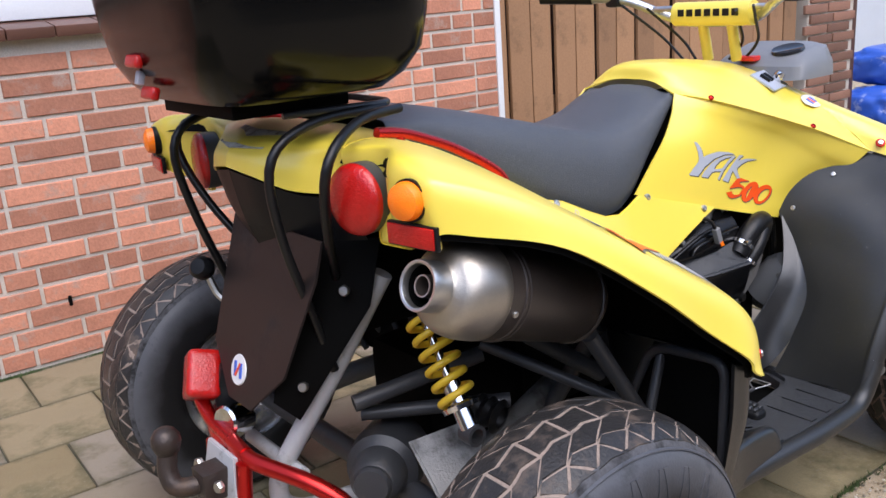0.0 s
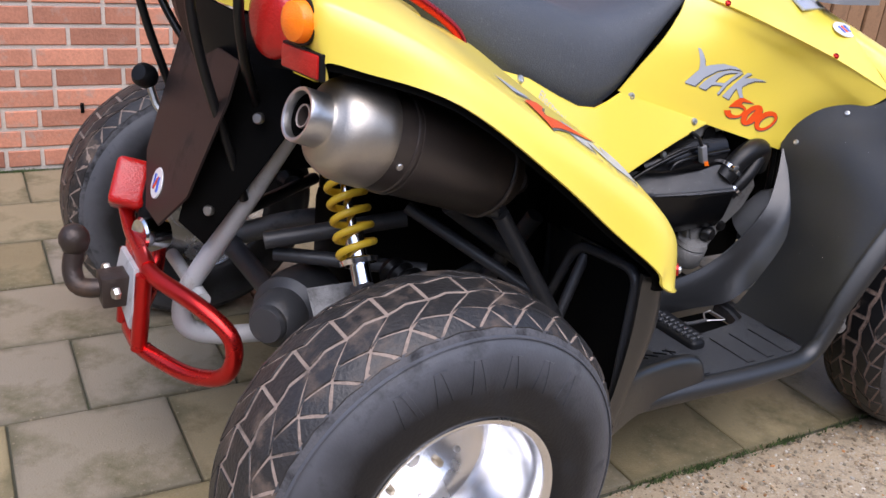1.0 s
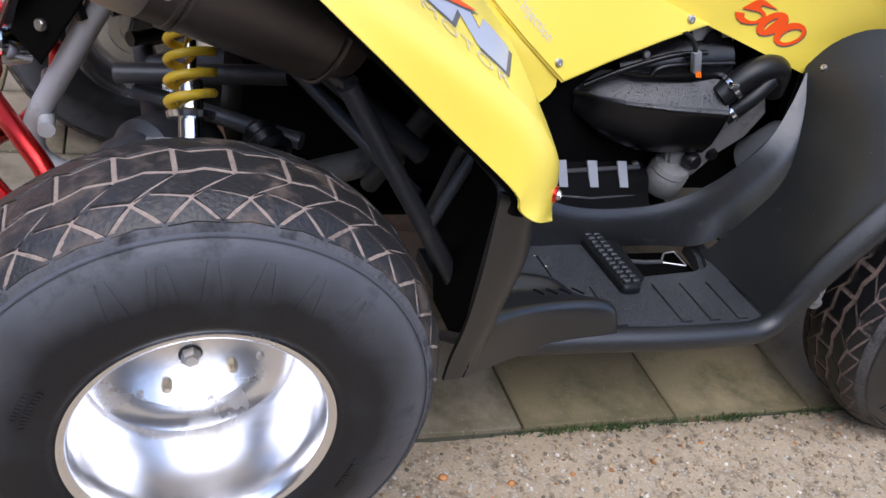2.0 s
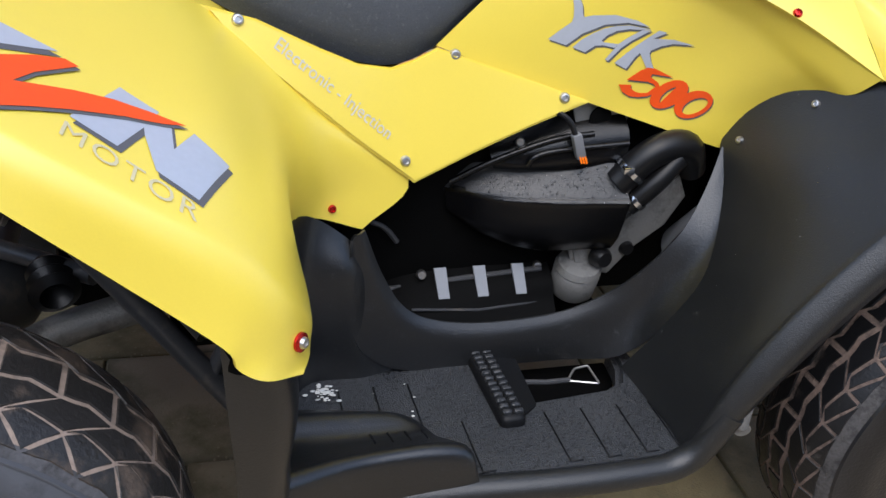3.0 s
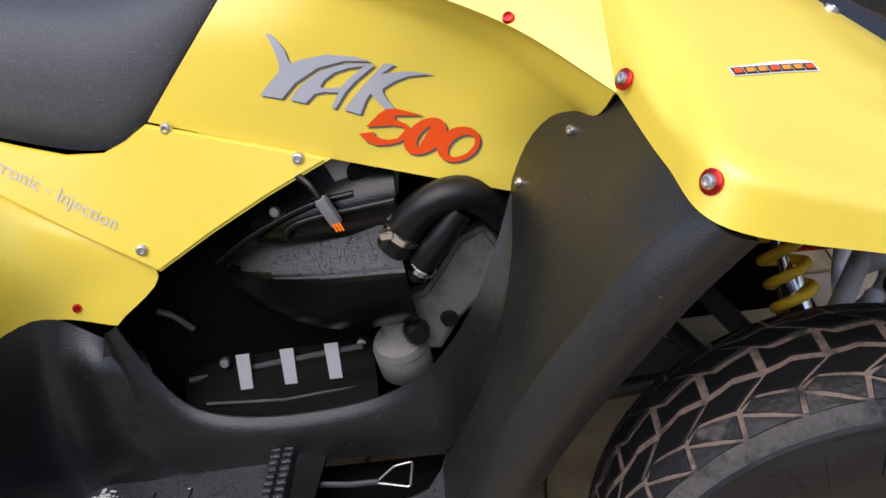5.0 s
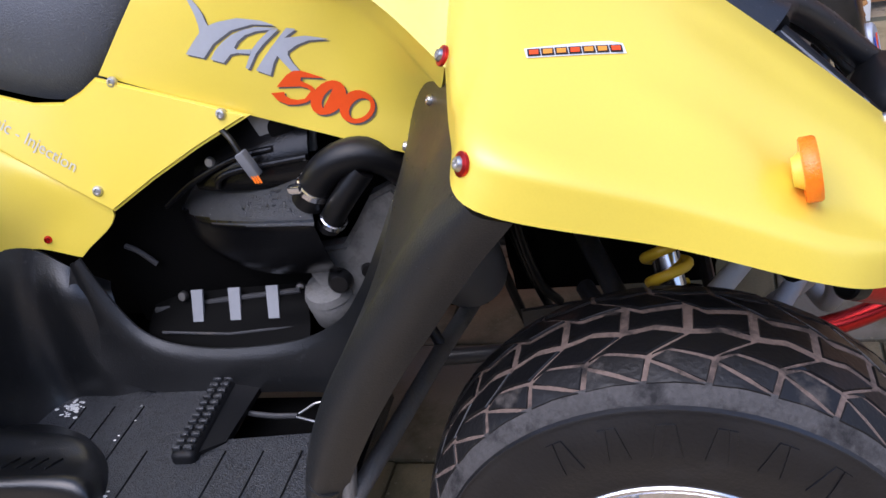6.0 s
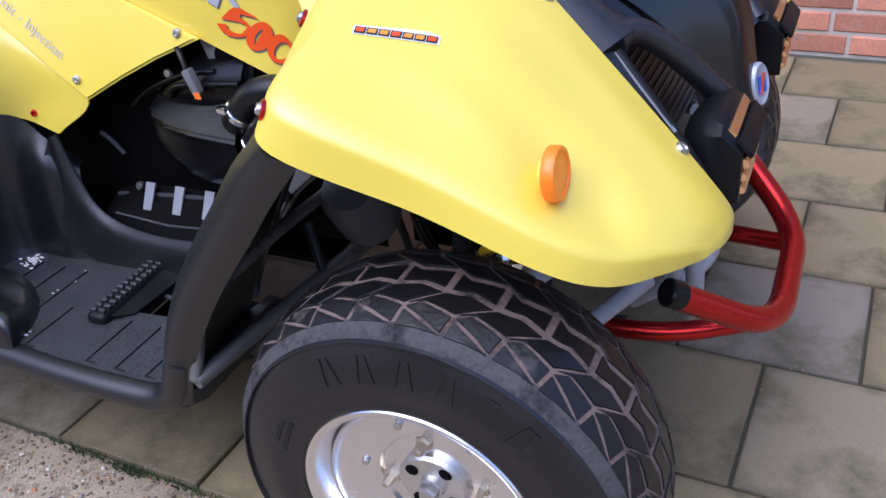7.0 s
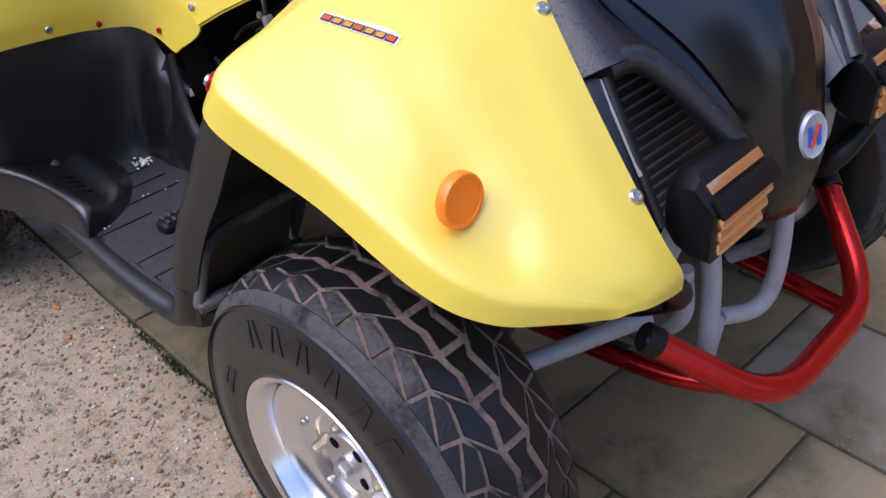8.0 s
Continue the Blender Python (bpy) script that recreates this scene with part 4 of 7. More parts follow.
# rear wall of the footwell under the fender, and heel guard
both("heel_guard", loft([
    [(0.474, -0.205, 0.400), (0.448, -0.236, 0.446), (0.388, -0.245, 0.490), (0.342, -0.332, 0.508), (0.330, -0.552, 0.527), (0.310, -0.606, 0.532), (0.262, -0.612, 0.550)],
    [(0.490, -0.232, 0.390), (0.446, -0.262, 0.410), (0.374, -0.272, 0.425), (0.343, -0.39, 0.440), (0.340, -0.560, 0.45), (0.316, -0.602, 0.445), (0.268, -0.606, 0.45)],
    [(0.500, -0.247, 0.330), (0.452, -0.273, 0.330), (0.368, -0.288, 0.345), (0.344, -0.40, 0.36), (0.333, -0.552, 0.36), (0.314, -0.584, 0.35), (0.275, -0.588, 0.345)],
    [(0.520, -0.262, 0.264), (0.464, -0.282, 0.264), (0.374, -0.292, 0.272), (0.346, -0.40, 0.280), (0.333, -0.546, 0.30), (0.308, -0.572, 0.28), (0.272, -0.576, 0.275)],
    [(0.530, -0.268, 0.240), (0.472, -0.287, 0.240), (0.382, -0.296, 0.242), (0.352, -0.41, 0.242), (0.328, -0.543, 0.240), (0.304, -0.566, 0.232), (0.272, -0.570, 0.230)],
], 5, 6, 0.006), HEELM, quad, "black plastic footwell wall")
both("heel_step", loft([
    [(0.33, -0.350, 0.250), (0.40, -0.355, 0.249), (0.45, -0.370, 0.248), (0.470, -0.378, 0.246)],
    [(0.33, -0.385, 0.276), (0.40, -0.388, 0.273), (0.475, -0.396, 0.266), (0.508, -0.405, 0.246)],
    [(0.33, -0.410, 0.286), (0.40, -0.409, 0.283), (0.492, -0.414, 0.277), (0.528, -0.425, 0.246)],
    [(0.33, -0.445, 0.278), (0.40, -0.445, 0.275), (0.513, -0.445, 0.271), (0.545, -0.450, 0.246)],
    [(0.33, -0.505, 0.298), (0.42, -0.486, 0.291), (0.538, -0.478, 0.283), (0.557, -0.480, 0.246)],
    [(0.32, -0.545, 0.316), (0.42, -0.510, 0.303), (0.546, -0.496, 0.291), (0.563, -0.499, 0.246)],
    [(0.31, -0.562, 0.302), (0.42, -0.519, 0.290), (0.548, -0.508, 0.279), (0.565, -0.511, 0.244)],
    [(0.30, -0.566, 0.232), (0.42, -0.521, 0.226), (0.547, -0.516, 0.222), (0.565, -0.514, 0.222)],
], 4, 7, 0.004), HEELM, quad, "black plastic heel step")
# inner wall with the engine opening above its lip
both("footwell_wall", loft([
    [(0.466, -0.233, 0.459), (0.490, -0.240, 0.396), (0.525, -0.248, 0.340), (0.575, -0.252, 0.314), (0.66, -0.255, 0.305), (0.77, -0.256, 0.315), (0.846, -0.262, 0.350), (0.895, -0.275, 0.405), (0.932, -0.280, 0.460), (0.965, -0.262, 0.520), (0.990, -0.240, 0.572)],
    [(0.459, -0.237, 0.456), (0.480, -0.250, 0.385), (0.515, -0.258, 0.328), (0.57, -0.262, 0.298), (0.66, -0.265, 0.288), (0.775, -0.266, 0.298), (0.856, -0.272, 0.335), (0.905, -0.285, 0.395), (0.942, -0.292, 0.455), (0.975, -0.274, 0.515), (0.998, -0.252, 0.570)],
] + [
    [(0.450, -0.237, 0.450), (0.462, -0.256, 0.360), (0.50, -0.266, 0.300), (0.56, -0.270, 0.270), (0.66, -0.271, 0.262), (0.775, -0.273, 0.268), (0.865, -0.284, 0.305), (0.915, -0.303, 0.370), (0.955, -0.312, 0.440), (0.988, -0.292, 0.512), (1.008, -0.265, 0.580)],
    [(0.440, -0.254, 0.42), (0.450, -0.272, 0.31), (0.494, -0.276, 0.262), (0.56, -0.275, 0.245), (0.66, -0.274, 0.243), (0.775, -0.276, 0.244), (0.86, -0.300, 0.258), (0.91, -0.333, 0.330), (0.955, -0.340, 0.420), (0.995, -0.315, 0.520), (1.020, -0.285, 0.610)],
], 4, 4, 0.005), HEELM, quad, "black plastic inner wall round the engine opening")
both("opening_lip", tube(spline([(0.466, -0.234, 0.459), (0.490, -0.241, 0.396), (0.525, -0.249, 0.340), (0.575, -0.253, 0.314), (0.66, -0.256, 0.305), (0.77, -0.257, 0.315), (0.846, -0.263, 0.350), (0.895, -0.276, 0.405), (0.932, -0.281, 0.460)], 6), 0.0021, 8), HEELM, quad, "thin moulded edge round the engine opening")
# front wing of the footwell up to the fender
SHIELD = [
    [(0.860, -0.318, 0.247), (0.905, -0.335, 0.330), (0.950, -0.338, 0.420), (0.983, -0.285, 0.515), (0.995, -0.232, 0.585), (1.036, -0.255, 0.668), (1.104, -0.348, 0.716)],
    [(0.865, -0.39, 0.247), (0.900, -0.40, 0.335), (0.945, -0.405, 0.425), (0.990, -0.39, 0.515), (1.022, -0.36, 0.60), (1.076, -0.377, 0.657), (1.115, -0.422, 0.705)],
    [(0.868, -0.46, 0.250), (0.895, -0.470, 0.335), (0.935, -0.475, 0.425), (0.985, -0.470, 0.505), (1.035, -0.465, 0.580), (1.080, -0.465, 0.645), (1.122, -0.480, 0.692)],
    [(0.862, -0.512, 0.246), (0.893, -0.518, 0.340), (0.935, -0.522, 0.425), (0.985, -0.525, 0.500), (1.038, -0.530, 0.568), (1.088, -0.538, 0.630), (1.140, -0.549, 0.676)],
    [(0.868, -0.522, 0.232), (0.905, -0.533, 0.325), (0.950, -0.540, 0.410), (1.000, -0.543, 0.485), (1.052, -0.548, 0.552), (1.103, -0.556, 0.616), (1.150, -0.567, 0.668)],
    [(0.892, -0.506, 0.232), (0.928, -0.518, 0.315), (0.975, -0.525, 0.395), (1.025, -0.530, 0.468), (1.078, -0.535, 0.535), (1.128, -0.544, 0.599), (1.175, -0.555, 0.652)],
]
SHIELD.insert(3, [tuple(Vector(a).lerp(Vector(b), 0.78)) for a, b in zip(SHIELD[2], SHIELD[3])])
both("leg_shield", loft(SHIELD, 4, 6, 0.005), SHIELDM, quad, "black plastic leg shield with a matt sheen")


# ---------------------------------------------------------------- surfaces to lay screws and lettering on
import itertools

from mathutils.bvhtree import BVHTree


def surface(ob):
    me = ob.data
    return BVHTree.FromPolygons([v.co.copy() for v in me.vertices], [p.vertices[:] for p in me.polygons])


S_FENDER, S_TANK, S_FFENDER, S_COWL = surface(fender_r), surface(tank_r), surface(ffender_r), surface(cowl_r)


def screw(tree, p, r, mats, parent, washer=None, facing=None):
    """A button screw, with a coloured washer if given, on the surface nearest to p."""
    loc, nor, _, _ = tree.find_nearest(Vector(p))
    if nor.dot(Vector((0.35, -0.6, 0.6))) < 0:
        nor = -nor
    hit = tree.ray_cast(loc + nor * 0.04, -nor)
    loc = hit[0] if hit[0] is not None else loc
    if facing:
        nor = Vector(facing).normalized()
        loc = Vector(p) + nor * 0.004
    if washer:
        w = part("washer", disc(loc, nor, r * 1.6, 0.004), washer, parent)
        loc = loc + nor * 0.0035
    part("screw", lathe([(0, 0.0022), (r * 0.42, 0.0022), (r * 0.5, 0.0042), (r * 0.8, 0.0038), (r, 0.001), (r, -0.002)], 16, loc, nor), mats, parent)


def decal(polys, tree, origin, xd, yd, way, mat, parent, name, cell=0.012, lift=0.0012, label=""):
    """Flat shapes, drawn in a plane, laid on a curved surface along a way, each a part."""
    o, xd, yd, way = Vector(origin), Vector(xd).normalized(), Vector(yd).normalized(), Vector(way).normalized()
    for poly in polys:
        bm = bmesh.new()
        bm.faces.new([bm.verts.new((u, v, 0)) for u, v in poly])
        lay(bm, tree, o, xd, yd, way, cell, lift)
        part(name, bm, mat, parent, label, smooth=0)


def lay(bm, tree, o, xd, yd, way, cell, lift):
    bmesh.ops.triangulate(bm, faces=bm.faces[:])
    for _ in range(4):
        long = [e for e in bm.edges if e.calc_length() > cell]
        if not long:
            break
        bmesh.ops.subdivide_edges(bm, edges=long, cuts=1)
        bmesh.ops.triangulate(bm, faces=bm.faces[:])
    for v in bm.verts:
        p = o + xd * v.co.x + yd * v.co.y - way * 0.5
        hit, nor, _, _ = tree.ray_cast(p, way)
        if hit is None:
            hit, nor = o + xd * v.co.x + yd * v.co.y, -way
        v.co = hit + (nor if nor.dot(way) < 0 else -nor) * lift


def text(words, size, tree, origin, xd, yd, way, mat, parent, name="letter", shear=0.0, space=1.0, lift=0.0012, bold=0.0, stretch=1.0):
    """Lettering laid on a surface, each letter a part."""
    xd, yd, way = Vector(xd).normalized(), Vector(yd).normalized(), Vector(way).normalized()
    bms, at = [], 0.0
    for ch in words:
        cu = bpy.data.curves.new("words", "FONT")
        cu.body, cu.size, cu.shear, cu.resolution_u, cu.offset = ch + "|", size, shear, 3, bold
        tmp = bpy.data.objects.new("words", cu)
        scene.collection.objects.link(tmp)
        bpy.context.view_layer.update()
        me = bpy.data.meshes.new_from_object(tmp.evaluated_get(bpy.context.evaluated_depsgraph_get()))
        xs = [v.co.x - shear * v.co.y for v in me.vertices]
        bar = max(xs)
        bm = bmesh.new()
        bm.from_mesh(me)
        if ch != " ":
            bmesh.ops.delete(bm, geom=[v for v in bm.verts if v.co.x - shear * v.co.y > bar - size * 0.13 and v.co.y > -size and (v.co.x - shear * v.co.y) > bar - size * 0.13], context="VERTS")
            for v in bm.verts:
                v.co.x = (v.co.x + at) * stretch
            lay(bm, tree, Vector(origin), xd, yd, way, 0.012, lift)
            part(name, bm, mat, parent, "", smooth=0)
        else:
            bm.free()
        at += (bar - size * 0.17) * space
        bpy.data.objects.remove(tmp)
        bpy.data.meshes.remove(me)
        bpy.data.curves.remove(cu)


# screws along panels and fenders
panel_ob = bpy.data.objects["seat_panel"]
sp = surface(panel_ob)
for p in ((0.307, -0.193, 0.733), (0.591, -0.175, 0.687), (0.746, -0.2, 0.635), (0.524, -0.207, 0.549)):
    screw(sp, p, 0.0078, BOLTM, panel_ob)
for p in ((1.015, -0.287, 0.776),):
    screw(S_COWL, (p[0] - 0.003, p[1], p[2] - 0.003), 0.0065, REDMET, cowl_r)
screw(S_COWL, (0.80, -0.180, 0.868), 0.0065, REDMET, cowl_r)
screw(S_FENDER, (0.424, -0.228, 0.490), 0.0060, REDMET, fender_r)
screw(S_FENDER, (0.345, -0.300, 0.511), 0.0055, REDMET, fender_r)
screw(S_FENDER, (0.336, -0.606, 0.545), 0.0062, BOLTM, fender_r, REDMET)
screw(S_FENDER, (0.355, -0.390, 0.522), 0.0075, BOLTM, fender_r)
screw(S_FFENDER, (1.107, -0.400, 0.737), 0.0062, BOLTM, ffender_r, REDMET, (-0.70, -0.45, 0.55))
screw(S_FFENDER, (1.147, -0.549, 0.700), 0.0065, BOLTM, ffender_r, REDMET, (-0.72, -0.55, 0.42))
screw(S_FFENDER, (1.491, -0.322, 0.595), 0.0085, BOLTM, ffender_r)
screw(S_FFENDER, (1.325, -0.262, 0.728), 0.0085, BOLTM, ffender_r)
shield = bpy.data.objects["leg_shield"]
S_SHIELD = surface(shield)
screw(S_SHIELD, (1.066, -0.320, 0.664), 0.0060, BOLTM, shield)
screw(S_SHIELD, (1.010, -0.262, 0.588), 0.0060, BOLTM, shield)

# silver strokes and red number on the tank panel
TX, TZ, IN = (1, 0, 0), (0, 0, 1), (0, 1, 0)


def shift(poly, dx, dz):
    return [(a + dx, b + dz) for a, b in poly]


STROKES = [
    [(0.740, 0.780), (0.747, 0.778), (0.7536, 0.769), (0.7584, 0.759), (0.760, 0.7485), (0.762, 0.7444), (0.774, 0.7473), (0.8054, 0.7496), (0.8365, 0.7437), (0.855, 0.7363), (0.8237, 0.7403), (0.792, 0.736), (0.7622, 0.7225), (0.742, 0.706), (0.7164, 0.7127), (0.734, 0.7275), (0.7463, 0.737), (0.748, 0.7444), (0.747, 0.757), (0.744, 0.769)],
    [(0.751, 0.7037), (0.7615, 0.714), (0.775, 0.723), (0.7915, 0.731), (0.8076, 0.735), (0.8267, 0.737), (0.858, 0.733), (0.845, 0.732), (0.8264, 0.7318), (0.810, 0.7287), (0.797, 0.722), (0.790, 0.715), (0.7934, 0.7126), (0.8144, 0.7114), (0.8096, 0.706), (0.793, 0.7086), (0.782, 0.7076), (0.769, 0.698)],
    [(0.8453, 0.7317), (0.858, 0.732), (0.832, 0.7164), (0.8185, 0.706), (0.8026, 0.688), (0.798, 0.6896), (0.8144, 0.7114), (0.8257, 0.720)],
    [(0.812, 0.6857), (0.8244, 0.697), (0.838, 0.7087), (0.851, 0.719), (0.869, 0.7325), (0.881, 0.730), (0.8625, 0.721), (0.892, 0.721), (0.922, 0.715), (0.892, 0.715), (0.876, 0.711), (0.862, 0.7047), (0.8604, 0.701), (0.864, 0.691), (0.871, 0.679), (0.8596, 0.680), (0.8464, 0.7007), (0.840, 0.694), (0.830, 0.678)],
]
FIVE = [(0.8335, 0.663), (0.8424, 0.670), (0.852, 0.677), (0.862, 0.681), (0.872, 0.680), (0.902, 0.668), (0.870, 0.672), (0.868, 0.668), (0.881, 0.660), (0.884, 0.655), (0.878, 0.644), (0.867, 0.640), (0.854, 0.6385), (0.841, 0.6396), (0.830, 0.6454), (0.8234, 0.656), (0.8417, 0.656), (0.842, 0.651), (0.848, 0.6467), (0.857, 0.6444), (0.867, 0.645), (0.878, 0.654), (0.874, 0.658), (0.8646, 0.661)]


def brush_ring(x, z, long, wide, tilt, hole_x, hole_z, hole_long, hole_wide, hole_tilt, n=22):
    """A slanted brush-drawn nought, thicker on one side, as two halves."""
    def oval(cx, cz, a, b, deg, k):
        t, r = -2.6 + 2 * math.pi * k / n, radians(deg)
        return (cx + a * math.cos(t) * math.cos(r) - b * math.sin(t) * math.sin(r), cz + a * math.cos(t) * math.sin(r) + b * math.sin(t) * math.cos(r))
    halves = []
    for start, end in ((0, n // 2), (n // 2, n)):
        ks = list(range(start, end + 1))
        halves.append([oval(x, z, long, wide, tilt, k) for k in ks] + [oval(hole_x, hole_z, hole_long, hole_wide, hole_tilt, k) for k in reversed(ks)])
    return halves


NUMBER = [FIVE, *brush_ring(0.8994, 0.6442, 0.0290, 0.0176, 30, 0.9041, 0.6420, 0.0190, 0.0102, 36), *brush_ring(0.9361, 0.6320, 0.0275, 0.0190, 27, 0.9391, 0.6299, 0.0187, 0.0100, 32)]
decal([shift(p, 0.0020, -0.0026) for p in STROKES], S_TANK, (0, -0.3, 0), TX, TZ, IN, GREYDEC, tank_r, "decal_shadow", lift=0.0008)
decal(STROKES, S_TANK, (0, -0.3, 0), TX, TZ, IN, SILVER, tank_r, "decal", label="silver slanted brush strokes")
decal([shift(p, 0.0016, -0.0024) for p in NUMBER], S_TANK, (0, -0.3, 0), TX, TZ, IN, GREYDEC, tank_r, "number_shadow", lift=0.0012)
decal(NUMBER, S_TANK, (0, -0.3, 0), TX, TZ, IN, REDDEC, tank_r, "number", lift=0.0018, label="red brush-drawn number 500")
text("Electronic - Injection", 0.0228, sp, (0.348, -0.3, 0.702), (0.775, 0, -0.632), (0.632, 0, 0.775), IN, EIDEC, panel_ob, space=1.02, lift=0.0014)

loc, nor, _, _ = S_COWL.ray_cast(Vector((1.085, -0.245, 1.3)), Vector((0, 0, -1)))
nor = nor if nor.z > 0 else -nor
oq = nor.to_track_quat("Z", "Y").to_matrix().to_4x4()
oval = lathe([(0, 0.0018), (0.030, 0.0018), (0.031, 0.0)], 28, (0, 0, 0), (0, 0, 1))
bmesh.ops.transform(oval, matrix=Matrix.Translation(loc) @ oq @ Matrix.Diagonal((1.35, 0.75, 1, 1)), verts=oval.verts)
ov = part("sticker", oval, WHITEDEC, cowl_r, "oval white sticker with blue and red bars")
for k in range(3):
    bm = brick(0.009, 0.020, 0.001, 0)
    bmesh.ops.transform(bm, matrix=Matrix.Translation(loc) @ oq @ Matrix.Translation((-0.014 + 0.014 * k, 0, 0.0022)), verts=bm.verts)
    part("bar", bm, REDDEC if k == 1 else BLUEDEC, ov)

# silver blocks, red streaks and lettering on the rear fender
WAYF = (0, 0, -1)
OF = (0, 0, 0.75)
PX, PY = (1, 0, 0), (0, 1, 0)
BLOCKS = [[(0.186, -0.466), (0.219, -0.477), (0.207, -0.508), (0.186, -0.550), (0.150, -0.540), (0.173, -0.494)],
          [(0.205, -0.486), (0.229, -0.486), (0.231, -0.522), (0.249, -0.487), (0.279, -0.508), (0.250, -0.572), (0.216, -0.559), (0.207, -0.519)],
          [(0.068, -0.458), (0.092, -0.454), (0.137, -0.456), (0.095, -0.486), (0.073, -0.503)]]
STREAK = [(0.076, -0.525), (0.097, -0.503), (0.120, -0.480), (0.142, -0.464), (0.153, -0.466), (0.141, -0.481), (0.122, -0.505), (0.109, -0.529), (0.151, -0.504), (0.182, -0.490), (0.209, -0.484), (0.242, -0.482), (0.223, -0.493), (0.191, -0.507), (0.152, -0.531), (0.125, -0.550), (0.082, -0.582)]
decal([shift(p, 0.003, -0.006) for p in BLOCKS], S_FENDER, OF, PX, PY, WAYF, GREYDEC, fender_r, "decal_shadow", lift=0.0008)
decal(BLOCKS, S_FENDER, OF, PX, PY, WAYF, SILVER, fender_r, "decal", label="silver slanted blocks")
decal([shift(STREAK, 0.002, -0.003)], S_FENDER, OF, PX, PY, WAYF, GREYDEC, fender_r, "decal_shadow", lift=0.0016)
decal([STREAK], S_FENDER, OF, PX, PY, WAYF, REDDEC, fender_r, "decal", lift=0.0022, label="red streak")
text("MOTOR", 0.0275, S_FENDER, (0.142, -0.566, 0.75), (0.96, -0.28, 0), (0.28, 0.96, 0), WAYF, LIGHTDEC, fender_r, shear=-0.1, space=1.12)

# small badge on the front fender, drawn as plain shapes
DOWN = (0, 0, -1)


def badge_bars(parent):
    o, u, v = (1.188, -0.443, 0.9), (0.935, 0.355, 0), (-0.355, 0.935, 0)
    decal([[(-0.002, -0.002), (0.083, -0.002), (0.084, 0.010), (0.074, 0.0135), (0.056, 0.0135), (0.050, 0.0105), (-0.001, 0.0095)]], S_FFENDER, o, u, v, DOWN, WHITEDEC, parent, "sticker", lift=0.0008, label="white sticker with orange and dark bars")
    for i in range(7):
        a, lean = i * 0.0117, 0.0015
        decal([[(a - 0.0006, -0.0009), (a + 0.0103, -0.0009), (a + 0.0103 + lean, 0.0082), (a - 0.0006 + lean, 0.0082)]], S_FFENDER, o, u, v, DOWN, RUSTY, parent, "bar_edge", lift=0.0013)
        decal([[(a + 0.0008, 0.0008), (a + 0.0086, 0.0008), (a + 0.0086 + lean, 0.0064), (a + 0.0008 + lean, 0.0064)]], S_FFENDER, o, u, v, DOWN, REDDEC if i % 3 == 0 else ORANGEDEC, parent, "bar", lift=0.0019)


badge_bars(ffender_r)

# amber indicator on the front fender
aim = Vector((0.992, 0.0, 0.10)).normalized()
for side in (1, -1):
    c = Vector((1.402, -0.477 * side, 0.632))
    n = Vector((aim.x, aim.y * side, aim.z))
    base = part("side_indicator", lathe([(0.0, -0.012), (0.012, -0.012), (0.016, -0.004), (0, -0.004)], 32, c, n), YELLOW, quad, "round amber indicator on the fender")
    lens = lathe([(0.0, -0.0045), (0.0250, -0.0045), (0.0262, -0.003), (0.0262, 0.0065), (0.0250, 0.0085), (0.0220, 0.0080), (0.0215, 0.0070), (0.012, 0.0080), (0, 0.0085)], 64, c, n)
    for v in lens.verts:  # moulded ribs round the rim
        out = (v.co - c) - n * (v.co - c).dot(n)
        if out.length > 0.0245:
            turn = math.atan2(out.z, out.y)
            v.co += out.normalized() * (0.0007 if int(turn / (2 * math.pi) * 64 + 64.5) % 2 else 0.0)
    part("lens", lens, AMBER, base, "orange ribbed lens")

# --- tail: centre cowl, lights, reflectors
both("tail_cowl", loft([
    [(-0.245, 0.0, 0.880), (-0.235, -0.07, 0.870), (-0.205, -0.13, 0.850), (-0.165, -0.175, 0.842), (-0.135, -0.205, 0.838)],
    [(-0.235, 0.0, 0.905), (-0.225, -0.07, 0.900), (-0.198, -0.13, 0.890), (-0.162, -0.175, 0.882), (-0.132, -0.203, 0.885)],
    [(-0.19, 0.0, 0.925), (-0.18, -0.07, 0.925), (-0.165, -0.13, 0.922), (-0.150, -0.175, 0.920), (-0.140, -0.205, 0.918)],
    [(-0.05, 0.0, 0.925), (-0.05, -0.07, 0.925), (-0.05, -0.13, 0.922), (-0.05, -0.17, 0.918), (-0.05, -0.200, 0.912)],
    [(0.10, 0.0, 0.86), (0.10, -0.07, 0.86), (0.10, -0.13, 0.855), (0.10, -0.17, 0.85), (0.10, -0.195, 0.842)],
], 5, 5, 0.004), YELLOW, quad, "yellow tail cowl under the rack")
both("tail_sticker", slab([(-0.236, 0.0, 0.9095), (-0.214, -0.075, 0.9105), (-0.160, -0.085, 0.9285), (-0.178, 0.0, 0.9305)], 0.001, 0), STICKM, quad, "worn pale grey sticker on the tail")
both("under_tail", loft([
    [(-0.236, 0.0, 0.874), (-0.226, -0.07, 0.864), (-0.190, -0.14, 0.842), (-0.13, -0.20, 0.832)],
    [(-0.222, 0.0, 0.80), (-0.210, -0.07, 0.80), (-0.17, -0.14, 0.79), (-0.12, -0.20, 0.78)],
    [(-0.20, 0.0, 0.74), (-0.18, -0.07, 0.74), (-0.15, -0.14, 0.74), (-0.10, -0.20, 0.74)],
], 4, 4, 0.004), BLACKP, quad, "black plastic tail underside")
